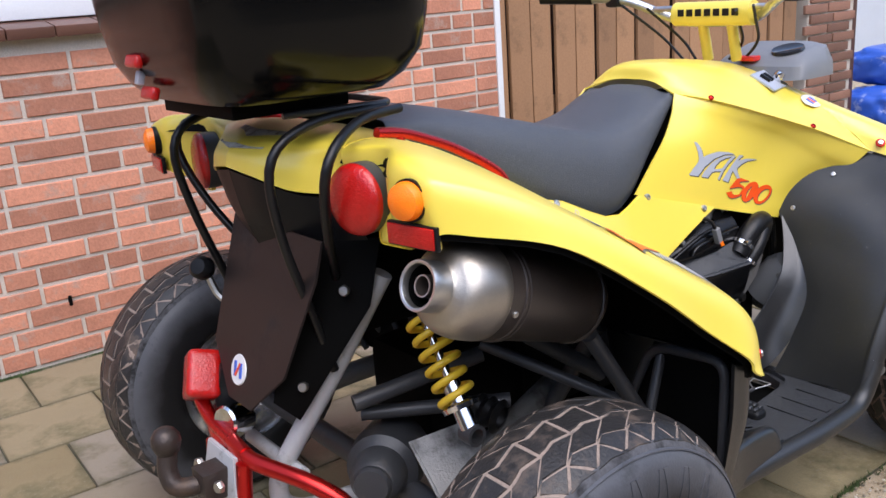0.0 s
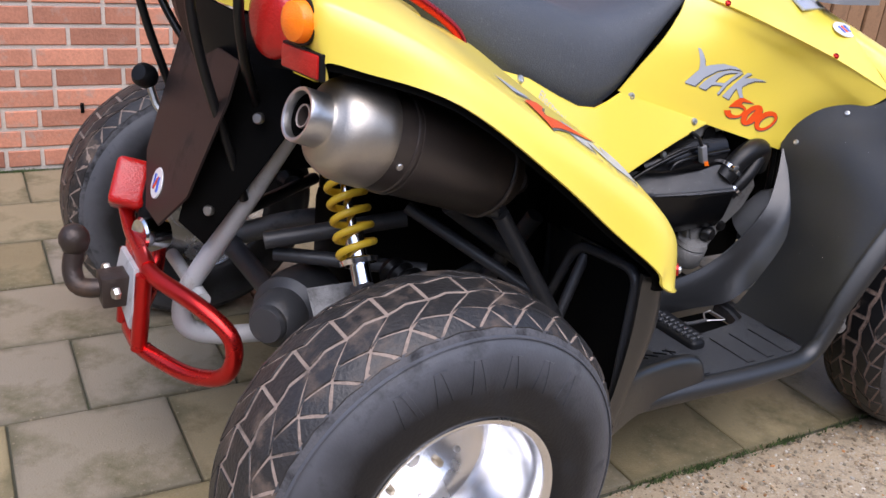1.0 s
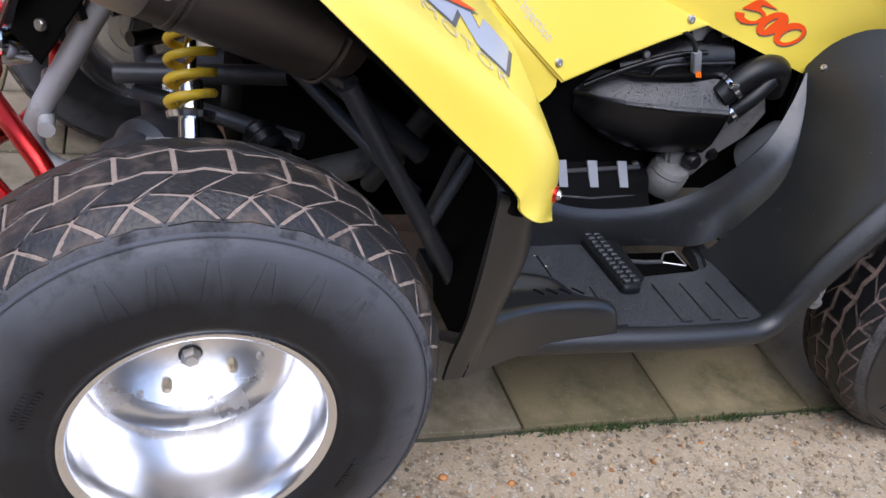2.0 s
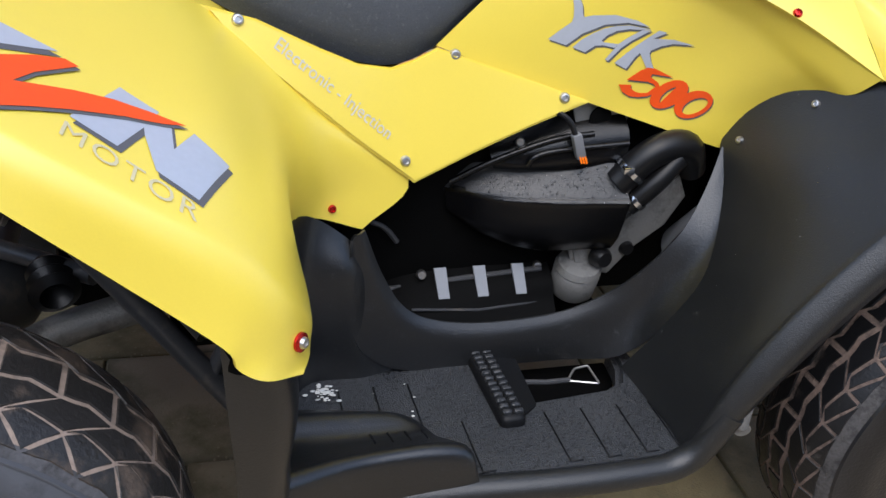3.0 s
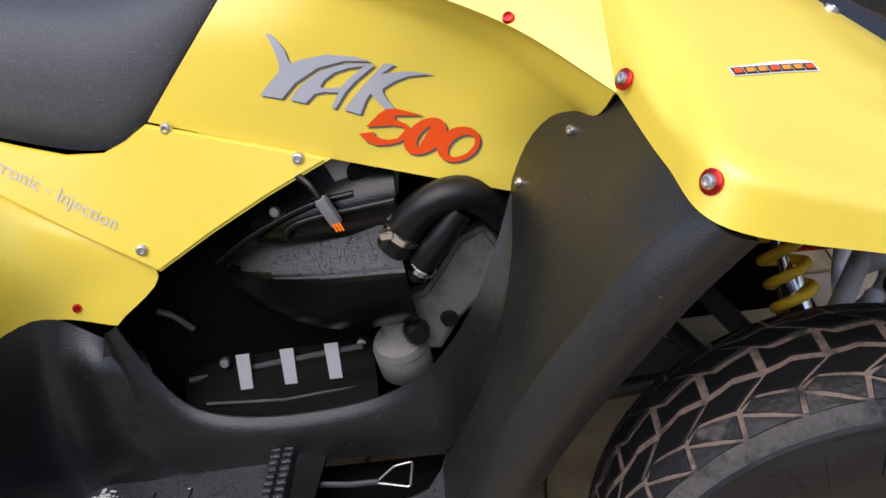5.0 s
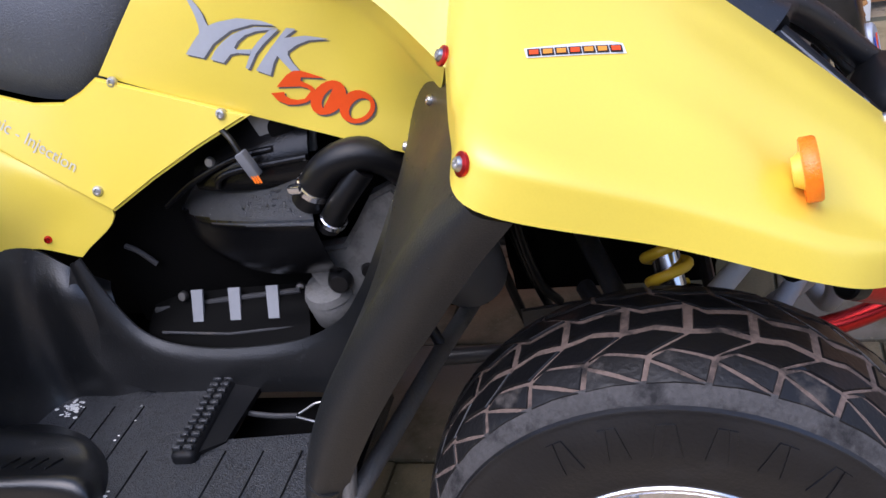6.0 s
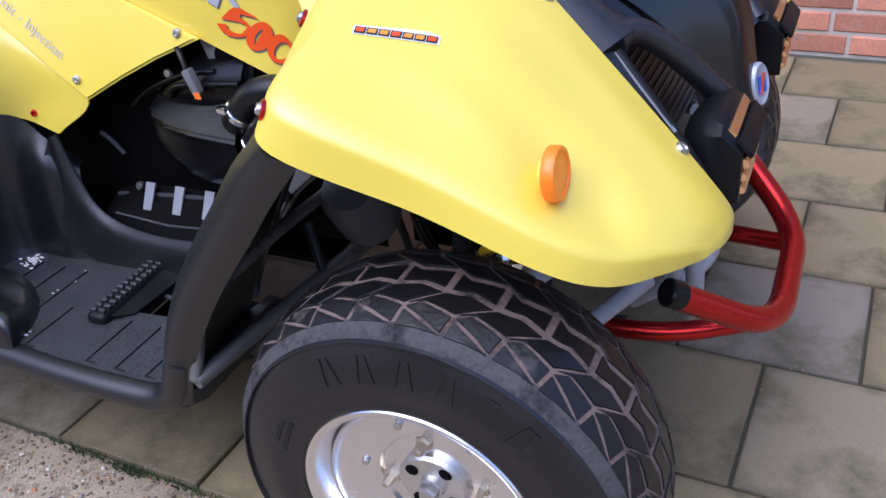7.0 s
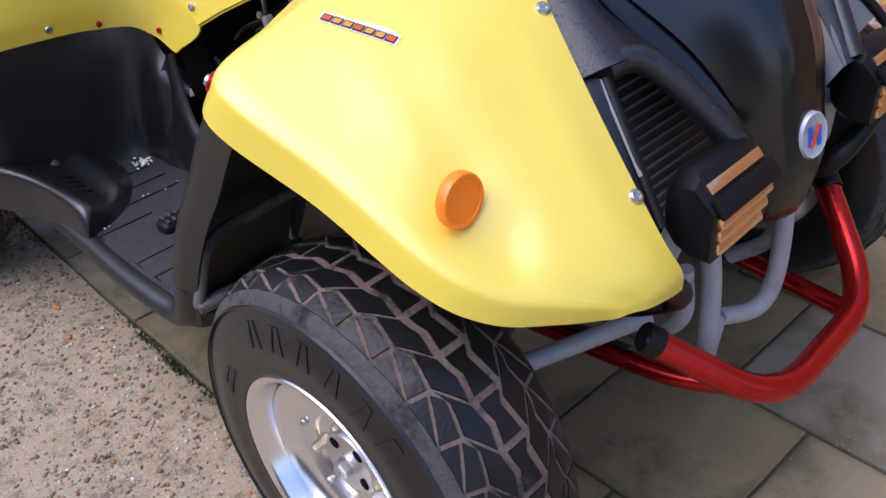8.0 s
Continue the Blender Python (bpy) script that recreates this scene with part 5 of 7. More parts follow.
for side in (1, -1):
    c = Vector((-0.166, -0.268 * side, 0.848))
    n = Vector((-0.975, -0.20 * side, 0.02)).normalized()
    house = part("tail_light", lathe([(0.0, -0.085), (0.040, -0.085), (0.050, -0.060), (0.0535, -0.01), (0.0535, 0.004), (0.050, 0.004), (0, 0.0)], 40, c, n), HOUSM, quad, "round red tail light in grey housing")
    part("lens", lathe([(0.0530, 0.002), (0.0535, 0.008), (0.0500, 0.014), (0.038, 0.019), (0.018, 0.0215), (0, 0.022)], 44, c, n), REDLENS, house, "glossy red lens")
    c = Vector((-0.195, -0.437 * side, 0.876))
    n = Vector((-0.97, -0.24 * side, 0.04)).normalized()
    base = part("indicator", lathe([(0, -0.012), (0.027, -0.012), (0.0285, 0.0), (0.0285, 0.004), (0, 0.004)], 32, c, n), BLACKP, quad, "round amber rear indicator")
    part("lens", lathe([(0.0258, 0.003), (0.0258, 0.009), (0.0235, 0.017), (0.014, 0.022), (0, 0.0235)], 36, c, n), AMBER, base, "orange lens")
    turn = Euler((0, 0, radians(9 * side))).to_matrix()
    rb = part("reflector", brick(0.008, 0.090, 0.033, 0.002, at=(-0.194, -0.437 * side, 0.829), turn=turn), BLACKP, quad, "red rectangular reflector")
    part("lens", brick(0.005, 0.083, 0.028, 0.002, at=(-0.1985, -0.437 * side, 0.829), turn=turn), REDLENS, rb)
    part("light_tab", brick(0.012, 0.070, 0.05, 0.01, 3, at=(-0.142, -0.325 * side, 0.806), turn=turn), YELLOW, quad)

both("seat_skirt", loft([
    [(-0.05, -0.198, 0.908), (-0.05, -0.13, 0.905)],
    [(0.08, -0.193, 0.846), (0.08, -0.13, 0.842)],
    [(0.20, -0.195, 0.791), (0.20, -0.13, 0.790)],
    [(0.30, -0.200, 0.718), (0.30, -0.13, 0.730)],
    [(0.40, -0.202, 0.625), (0.40, -0.15, 0.64)],
], 4, 2, 0.003), YELLOW, quad, "yellow plastic edge under the seat")

# --- grab rails
rail_pts = fillet([(-0.082, -0.203, 0.926), (-0.03, -0.200, 0.919), (0.06, -0.198, 0.884), (0.135, -0.201, 0.842), (0.170, -0.206, 0.814), (0.177, -0.209, 0.784)], 0.03)
g, g2 = both("grab_rail", tube(rail_pts, 0.0085, 10), REDMET, quad, "red metal grab rail beside the seat")
both("rail_foot", tube([(-0.038, -0.200, 0.920), (-0.032, -0.202, 0.882)], 0.007, 8), REDMET, quad)

# --- rear rack tubes and top box
for pts in (((-0.02, -0.14, 0.955), (-0.18, -0.172, 0.957), (-0.268, -0.182, 0.915), (-0.246, -0.166, 0.780), (-0.200, -0.158, 0.640), (-0.172, -0.152, 0.545)),
            ((-0.02, -0.18, 0.955), (-0.13, -0.225, 0.957), (-0.228, -0.282, 0.912), (-0.200, -0.225, 0.790), (-0.140, -0.140, 0.670))):
    both("rack_tube", tube(fillet(pts, 0.07), 0.0078, 10), STRAPM, quad, "black rack support tube")
both("rack_rail", tube(fillet([(-0.20, -0.13, 0.964), (-0.12, -0.145, 0.964), (0.0, -0.14, 0.960), (0.01, 0.0, 0.960)], 0.04), 0.006, 10), FRAMEB, quad)
part("rack_plate", brick(0.20, 0.26, 0.022, 0.003, at=(-0.18, 0, 0.978)), DARKIN, quad)


def rounded_ring(x0, x1, half, z, n=56, power=5.2):
    cx, hx = (x0 + x1) / 2, (x1 - x0) / 2
    out = []
    for i in range(n):
        a = 2 * math.pi * i / n
        c, s = math.cos(a), math.sin(a)
        out.append((cx + hx * math.copysign(abs(c) ** (2 / power), c), half * math.copysign(abs(s) ** (2 / power), s), z))
    return out


def stack(rings, cap_low=True, cap_high=True):
    bm = bmesh.new()
    rows = [[bm.verts.new(p) for p in r] for r in rings]
    n = len(rows[0])
    for a, b in zip(rows, rows[1:]):
        for j in range(n):
            bm.faces.new((a[j], a[(j + 1) % n], b[(j + 1) % n], b[j]))
    if cap_low:
        bm.faces.new(rows[0][::-1])
    if cap_high:
        bm.faces.new(rows[-1])
    return bm


R = rounded_ring
box = part("top_box", stack([R(-0.290, -0.040, 0.175, 0.990), R(-0.306, -0.022, 0.195, 0.992), R(-0.312, -0.012, 0.205, 1.000), R(-0.325, 0.008, 0.222, 1.014), R(-0.345, 0.034, 0.242, 1.050), R(-0.356, 0.046, 0.250, 1.105), R(-0.362, 0.052, 0.254, 1.160), R(-0.363, 0.053, 0.255, 1.176)]), BOXB, quad, "glossy black plastic top box")
part("lid_seam", stack([R(-0.367, 0.057, 0.259, 1.176), R(-0.370, 0.060, 0.262, 1.182), R(-0.370, 0.060, 0.262, 1.190), R(-0.366, 0.056, 0.258, 1.196)]), GREYPL, box, "grey rubber seam")
part("lid", stack([R(-0.365, 0.055, 0.257, 1.196), R(-0.362, 0.05, 0.252, 1.25), R(-0.34, 0.03, 0.235, 1.30), R(-0.30, -0.02, 0.19, 1.335), R(-0.24, -0.10, 0.10, 1.345)]), BOXB, box)
for y, x, z in ((0.042, -0.350, 1.057), (0.028, -0.338, 1.008)):
    part("reflector", brick(0.014, 0.050, 0.020, 0.006, 3, at=(x, y, z), turn=Euler((0, radians(18), 0)).to_matrix()), REDLENS, box, "small red reflector")
part("lock", brick(0.012, 0.016, 0.022, 0.004, at=(-0.343, 0.048, 1.031), turn=Euler((0, radians(16), 0)).to_matrix()), SILVER, box, "small silver lock")

# --- number plate holder, lamp and bracket behind
plate = part("plate_holder", slab([(-0.190, 0.105, 0.775), (-0.190, -0.195, 0.775), (-0.208, -0.195, 0.715), (-0.258, -0.148, 0.555), (-0.282, -0.055, 0.475), (-0.282, 0.030, 0.475), (-0.258, 0.110, 0.555)], -0.004, 0.0015), DARKPLATE, quad, "brown-black plate holder with round badge")
pn = Vector((-0.948, 0, 0.318))
pc = Vector((-0.263, 0.004, 0.527)) + pn * 0.006
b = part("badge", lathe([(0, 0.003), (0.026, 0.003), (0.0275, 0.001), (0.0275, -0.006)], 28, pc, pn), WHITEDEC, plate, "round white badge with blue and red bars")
for k, (dy, m) in enumerate(((0.010, BLUEDEC), (-0.010, BLUEDEC), (0.0, REDDEC))):
    part("bar", brick(0.0012, 0.008 if k < 2 else 0.005, 0.026, 0, at=pc + pn * (0.0036 + 0.0006 * (k == 2)) + Vector((0, dy, 0)), turn=pn.to_track_quat("X", "Z").to_matrix() @ Euler((radians(12 if k != 2 else -28), 0, 0)).to_matrix()), m, b)
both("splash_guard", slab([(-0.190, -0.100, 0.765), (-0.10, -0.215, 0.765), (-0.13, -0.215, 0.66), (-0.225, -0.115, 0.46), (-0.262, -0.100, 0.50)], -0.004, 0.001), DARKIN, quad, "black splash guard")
for p in ((-0.163, -0.196, 0.69), (-0.222, -0.134, 0.526)):
    part("bolt", disc(p, (-0.7, -0.6, 0.2), 0.009, 0.008, 10), BOLTM, quad)
lamp = part("rear_lamp", brick(0.062, 0.074, 0.088, 0.013, 3, at=(-0.288, 0.132, 0.484), turn=Euler((radians(-30), radians(14), radians(-18))).to_matrix()), REDLENS, quad, "red plastic fog lamp above the tow bar")
part("lamp_base", brick(0.040, 0.066, 0.080, 0.006, 2, at=(-0.252, 0.108, 0.468), turn=Euler((0, radians(14), radians(-18))).to_matrix()), BLACKP, lamp)
part("plate_light", lathe([(0, 0.026), (0.018, 0.028), (0.027, 0.030), (0.031, 0.026), (0.032, 0.010), (0.026, -0.02), (0, -0.02)], 32, (-0.268, 0.047, 0.420), (-0.8, -0.2, 0.1)), CHROME, quad, "chrome round lamp")

knob = part("reservoir", lathe([(0, 0.020), (0.014, 0.019), (0.021, 0.010), (0.022, -0.006), (0.016, -0.018), (0, -0.02)], 20, (-0.251, 0.148, 0.678), (-0.6, -0.5, 0.4)), BLACKP, quad, "small black fluid reservoir")
part("bracket", tube(fillet([(-0.245, 0.146, 0.668), (-0.235, 0.130, 0.62), (-0.20, 0.10, 0.60)], 0.02), 0.007, 8), BOLTM, knob)

# --- red rear bumper, tow bar and ball
loop = fillet([(-0.300, 0.0, 0.398), (-0.305, -0.065, 0.396), (-0.255, -0.185, 0.385), (-0.212, -0.243, 0.345), (-0.222, -0.232, 0.268), (-0.265, -0.15, 0.236), (-0.322, -0.05, 0.250), (-0.322, 0.0, 0.250)], 0.045, 6)
both("rear_bumper", tube(loop, 0.0145, 14), REDMET, quad, "red anodised tubular rear bumper")
both("bumper_post", tube([(-0.312, -0.060, 0.392), (-0.326, -0.056, 0.252)], 0.014, 12), REDMET, quad)
part("lamp_stay", tube(fillet([(-0.302, -0.05, 0.400), (-0.300, 0.085, 0.412), (-0.298, 0.13, 0.44)], 0.03), 0.0135, 12), REDMET, quad)
hitch = part("tow_bar", slab([(-0.325, -0.048, 0.400), (-0.325, 0.055, 0.400), (-0.342, 0.055, 0.335), (-0.340, -0.048, 0.290), (-0.335, -0.060, 0.330)], -0.010, 0.002), GREYTUBE, quad, "grey hitch plate with greased tow ball")
neck = tube(fillet([(-0.335, 0.0, 0.352), (-0.405, 0.015, 0.345), (-0.412, 0.035, 0.375), (-0.403, 0.040, 0.41)], 0.035), 0.017, 14)
part("ball_neck", neck, RUSTY, hitch)
part("tow_ball", lathe([(0.012, -0.028), (0.020, -0.020), (0.0255, -0.004), (0.0245, 0.008), (0.018, 0.019), (0.009, 0.0245), (0.0, 0.025)], 32, (-0.402, 0.041, 0.430), (0, 0, 1)), RUSTY, hitch, "greasy brown tow ball")
part("hitch_bracket", brick(0.05, 0.05, 0.055, 0.004, at=(-0.350, -0.005, 0.352)), RUSTY, hitch)
for y, z in ((-0.047, 0.360), (0.03, 0.372)):
    part("bolt", disc((-0.352, y, z), (-1, -0.25, 0.1), 0.011, 0.010, 6), BOLTM, hitch)

# --- grey frame stay, frame tubes and axle
part("frame_stay", tube(fillet([(-0.090, -0.195, 0.700), (-0.160, -0.135, 0.540), (-0.245, -0.040, 0.335), (-0.248, -0.036, 0.275), (-0.205, -0.05, 0.250), (-0.10, -0.07, 0.250)], 0.05, 6), 0.0175, 16), GREYTUBE, quad, "grey painted frame tube")
part("cable_tie", tube([(-0.158 + 0.016 * math.cos(a), -0.135 + 0.016 * math.sin(a), 0.545) for a in (i * math.pi / 8 for i in range(16))], 0.002, 6, True), STRAPM, quad)
part("cross_tube", tube([(-0.225, -0.10, 0.350), (-0.225, 0.10, 0.350)], 0.013, 10), GREYTUBE, quad)
part("rear_axle", tube([(-0.058, -0.50, 0.280), (-0.058, 0.50, 0.280)], 0.022, 16), FRAMEB, quad, "dark rear axle tube")
# round housing stands in for the square black trailer socket with round cap
gear = part("final_drive", lathe([(0, 0.10), (0.035, 0.10), (0.045, 0.09), (0.050, 0.05), (0.066, 0.04), (0.07, 0.0), (0.066, -0.06), (0.04, -0.10)], 32, (-0.060, -0.11, 0.315), (-0.75, -0.65, 0.1)), FRAMEB, quad, "round black housing standing in for the trailer socket")
part("cover", lathe([(0, 0.012), (0.03, 0.012), (0.034, 0.006), (0.034, 0.0)], 28, (-0.137, -0.176, 0.326), (-0.75, -0.65, 0.1)), FRAMEB, gear)
both("swing_arm", tube(fillet([(-0.05, -0.30, 0.285), (0.05, -0.24, 0.33), (0.30, -0.17, 0.36)], 0.05), 0.024, 12), CAST, quad, "cast alloy swing arm")
both("swing_plate", slab([(-0.095, -0.235, 0.415), (-0.01, -0.275, 0.435), (0.02, -0.36, 0.34), (-0.05, -0.40, 0.30), (-0.10, -0.33, 0.33)], 0.014, 0.004), CAST, quad, "oily cast alloy bracket")
for a, b_, r in (((-0.13, -0.13, 0.46), (0.10, -0.20, 0.50), 0.015), ((-0.10, -0.10, 0.42), (0.12, -0.25, 0.42), 0.013), ((0.115, -0.45, 0.60), (0.345, -0.45, 0.262), 0.0135), ((0.255, -0.45, 0.400), (0.302, -0.44, 0.505), 0.009), ((0.02, -0.22, 0.60), (0.12, -0.45, 0.60), 0.012), ((0.10, -0.20, 0.52), (0.25, -0.40, 0.42), 0.011), ((0.12, -0.30, 0.56), (0.28, -0.32, 0.44), 0.016), ((0.30, -0.30, 0.52), (0.25, -0.20, 0.32), 0.016)):
    both("frame_tube", tube([a, b_], r, 12), FRAMEB, quad)
both("rubber_boot", lathe([(0.020, 0), (0.028, 0.012), (0.021, 0.02), (0.030, 0.032), (0.022, 0.04), (0.032, 0.052), (0.020, 0.06)], 20, (0.06, -0.22, 0.42), (0.3, -1, -0.2)), STRAPM, quad)
# next four: unseen near-black fillers painting the shade inside the body
part("under_seat_box", brick(0.52, 0.26, 0.17, 0.02, at=(0.10, 0, 0.66)), DARKIN, quad, "near-black filler block added under the seat")
part("engine_block", brick(0.62, 0.24, 0.30, 0.03, at=(0.58, 0, 0.42)), DARKIN, quad, "near-black filler block added behind the airbox")
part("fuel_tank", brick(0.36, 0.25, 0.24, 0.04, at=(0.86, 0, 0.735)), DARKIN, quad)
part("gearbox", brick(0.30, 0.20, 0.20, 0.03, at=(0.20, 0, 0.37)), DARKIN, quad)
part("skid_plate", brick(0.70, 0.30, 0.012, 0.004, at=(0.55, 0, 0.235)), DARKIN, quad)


# --- springs
def coil(a, b, r, wire, turns, seg=10):
    a, b = Vector(a), Vector(b)
    d = (b - a).normalized()
    u = d.orthogonal().normalized()
    w = d.cross(u)
    n = int(turns * 20)
    pts = []
    for i in range(n + 1):
        t = i / n
        k = min(1, t * turns * 1.0, (1 - t) * turns * 1.0)
        ang = 2 * math.pi * turns * t
        pts.append(a + (b - a) * t + (u * math.cos(ang) + w * math.sin(ang)) * r)
    return tube(pts, wire, seg)


def shock(a, b, side, radius=0.0285):
    a, b = Vector((a[0], a[1] * side, a[2])), Vector((b[0], b[1] * side, b[2]))
    d = b - a
    body = part("shock_absorber", tube([a + d * 0.0, a + d * 0.30], 0.016, 16), CHROME, quad, "chrome shock absorber with yellow coil spring")
    part("rod", tube([a + d * 0.28, b], 0.0075, 12), CHROME, body)
    part("spring", coil(a + d * 0.16, a + d * 0.74, radius, 0.0060, 6.0), SPRINGY, body, "yellow coil spring")
    part("collar", lathe([(0.014, 0), (0.030, 0.0), (0.032, 0.008), (0.020, 0.012)], 24, a + d * 0.12, d), CHROME, body)
    part("eye", lathe([(0.012, -0.014), (0.018, -0.014), (0.018, 0.014), (0.012, 0.014)], 20, a - d * 0.03, (0, 1, 0)), FRAMEB, body)


for s in (1, -1):
    shock((-0.045, -0.338, 0.458), (-0.043, -0.190, 0.690), s)
    shock((1.288, -0.345, 0.380), (1.248, -0.215, 0.625), s, 0.0225)

# --- silencer
M0, M1 = Vector((-0.202, -0.458, 0.767)), Vector((0.16, -0.425, 0.640))
md = (M1 - M0).normalized()
can = part("silencer", lathe([(0.068, 0.078), (0.0685, 0.30), (0.064, 0.31), (0.05, 0.345), (0.02, 0.36), (0, 0.36)], 48, M0, md), DARKSTEEL, quad, "dark silencer with brushed steel end cone")
part("end_cone", lathe([(0.0335, 0.004), (0.0340, 0.022), (0.0370, 0.026), (0.0480, 0.029), (0.0575, 0.036), (0.0640, 0.048), (0.0680, 0.064), (0.0692, 0.084), (0.0695, 0.100), (0.068, 0.102)], 56, M0, md), STEEL, can, "brushed stainless end cone")
part("outlet", lathe([(0.0285, 0.03), (0.0285, -0.004), (0.0292, -0.008), (0.0305, -0.009), (0.0335, -0.009), (0.0345, -0.006), (0.0345, 0.004), (0.0345, 0.03)], 40, M0, md), ALUM, can, "pale steel outlet ring")
part("bore", lathe([(0.0280, 0.002), (0.0270, 0.03), (0.0, 0.032)], 36, M0, md), DARKIN, can)
part("inner_pipe", lathe([(0.0125, 0.03), (0.0128, 0.003), (0.0135, 0.001), (0.0148, 0.001), (0.0155, 0.003), (0.0155, 0.03)], 32, M0, md), DARKSTEEL, can)
part("pipe_rim", lathe([(0.0128, 0.0012), (0.0131, -0.0002), (0.0147, -0.0002), (0.0150, 0.0012)], 32, M0, md), ALUM, can)
for h in (0.128, 0.136, 0.305):
    part("band", lathe([(0.068, h), (0.0705, h + 0.001), (0.0705, h + 0.005), (0.068, h + 0.006)], 48, M0, md), DARKSTEEL, can)
for h, a in ((0.115, 0.6), (0.115, 2.6), (0.29, 1.2)):
    u = md.orthogonal().normalized()
    w = md.cross(u)
    n = u * math.cos(a) + w * math.sin(a)
    part("rivet", disc(M0 + md * h + n * 0.068, n, 0.005, 0.003, 10), BOLTM, can)
part("exhaust_pipe", tube(fillet([M1 - md * 0.01, (0.22, -0.34, 0.60), (0.34, -0.15, 0.56)], 0.05), 0.02, 12), DARKSTEEL, can)

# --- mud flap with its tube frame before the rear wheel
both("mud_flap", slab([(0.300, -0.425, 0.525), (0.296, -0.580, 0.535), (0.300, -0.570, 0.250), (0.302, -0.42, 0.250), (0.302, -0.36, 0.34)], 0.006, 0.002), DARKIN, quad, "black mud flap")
both("flap_frame", tube(fillet([(0.292, -0.350, 0.340), (0.290, -0.432, 0.523), (0.288, -0.578, 0.537), (0.290, -0.572, 0.300), (0.292, -0.50, 0.250)], 0.035), 0.0085, 10), FRAMEB, quad, "black tube frame")

# --- footrest ribs, pedal and opening
rest_ob = bpy.data.objects["footrest"]
for i, x in enumerate((0.425, 0.475, 0.525, 0.580, 0.70, 0.755, 0.81, 0.86)):
    y0, y1 = (-0.31, -0.44) if x < 0.54 else ((-0.40, -0.50))
    part("rib", brick(0.0022, abs(y1 - y0), 0.004, 0.0008, 1, at=(x, (y0 + y1) / 2, 0.2480)), BLACKP, rest_ob)
    part("rib", brick(0.020, 0.0022, 0.004, 0.0008, 1, at=(x + 0.008, y1, 0.2480)), BLACKP, rest_ob)
for x0 in (0.44, 0.462, 0.484, 0.506):
    part("rib", brick(0.002, 0.035, 0.003, 0.0006, 1, at=(x0, -0.475, 0.300 + (0.50 - x0) * 0.02), turn=Euler((radians(-24), 0, 0)).to_matrix()), BLACKP, rest_ob)
ped_dir = Vector((0.004, -0.16, 0)).normalized()
ped_turn = ped_dir.to_track_quat("Y", "Z").to_matrix()
both("foot_peg", brick(0.038, 0.162, 0.034, 0.013, 4, at=(0.646, -0.343, 0.247), turn=ped_turn), BLACKP, quad, "black ribbed foot peg")
for i in range(12):
    for k in (-0.0085, 0.0085):
        p = Vector((0.646, -0.343, 0.2655)) + ped_dir * (-0.069 + 0.0125 * i) + Vector((ped_dir.y, -ped_dir.x, 0)) * k
        part("tread_rib", brick(0.0130, 0.0070, 0.007, 0.0014, 1, at=p, turn=ped_turn), GRAINP, bpy.data.objects["foot_peg"])
both("peg_skirt", slab([(0.662, -0.268, 0.258), (0.700, -0.270, 0.251), (0.694, -0.385, 0.251), (0.662, -0.412, 0.256)], 0.010, 0.003), BLACKP, quad, "black foot peg base")
# near-black sheet added below the opening to paint the shade seen through it
both("pedal_well", slab([(0.660, -0.24, 0.196), (0.87, -0.24, 0.196), (0.87, -0.38, 0.196), (0.660, -0.38, 0.196)], -0.003, 0), DARKIN, quad, "near-black sheet standing in for shade under the pedal opening")
both("brake_pedal", tube([(0.655, -0.313, 0.240), (0.735, -0.322, 0.237), (0.772, -0.323, 0.238)], 0.0040, 8), FRAMEB, quad, "thin black brake pedal with a wire tip")
both("pedal_tip", tube(fillet([(0.768, -0.324, 0.238), (0.789, -0.299, 0.239), (0.813, -0.294, 0.239), (0.813, -0.339, 0.239), (0.770, -0.325, 0.238)], 0.004, 3), 0.0017, 8), BOLTM, quad, "bright twisted wire tip")


def droppings(c, spread, count, seed, size):
    rng = random.Random(seed)
    vs, fs = [], []
    for _ in range(count):
        r = size * rng.uniform(0.4, 1.2)
        p = Vector((c[0] + rng.gauss(0, spread), c[1] + rng.gauss(0, spread), c[2]))
        k = len(vs)
        vs += [p + Vector((v.x * r * 1.6, v.y * r, v.z * r * 0.5)) for v in ICO_V]
        fs += [tuple(i + k for i in f) for f in ICO_F]
    me = bpy.data.meshes.new("dirt_speck")
    me.from_pydata(vs, [], fs)
    me.materials.append(GREYFLAKE)
    o = new("dirt_speck", me)
    o.parent = quad
    return tagged(o, "whitish dried dirt on the footrest", kind="stuff")


droppings((0.408, -0.316, 0.251), 0.008, 50, 3, 0.0024)
droppings((0.56, -0.475, 0.249), 0.004, 6, 4, 0.0022)
droppings((0.52, -0.335, 0.249), 0.02, 5, 5, 0.0016)

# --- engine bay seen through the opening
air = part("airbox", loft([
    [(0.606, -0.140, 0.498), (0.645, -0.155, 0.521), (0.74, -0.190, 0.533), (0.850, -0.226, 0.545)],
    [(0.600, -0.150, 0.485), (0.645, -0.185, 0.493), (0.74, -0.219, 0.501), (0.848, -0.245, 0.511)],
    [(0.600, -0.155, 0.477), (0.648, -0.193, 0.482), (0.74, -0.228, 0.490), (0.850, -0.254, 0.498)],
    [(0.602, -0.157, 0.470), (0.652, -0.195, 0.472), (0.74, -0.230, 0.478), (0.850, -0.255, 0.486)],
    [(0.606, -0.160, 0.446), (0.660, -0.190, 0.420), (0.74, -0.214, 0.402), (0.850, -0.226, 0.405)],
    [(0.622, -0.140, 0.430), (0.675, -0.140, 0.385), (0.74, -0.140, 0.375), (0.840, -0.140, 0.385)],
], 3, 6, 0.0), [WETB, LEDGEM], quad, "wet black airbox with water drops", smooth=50)
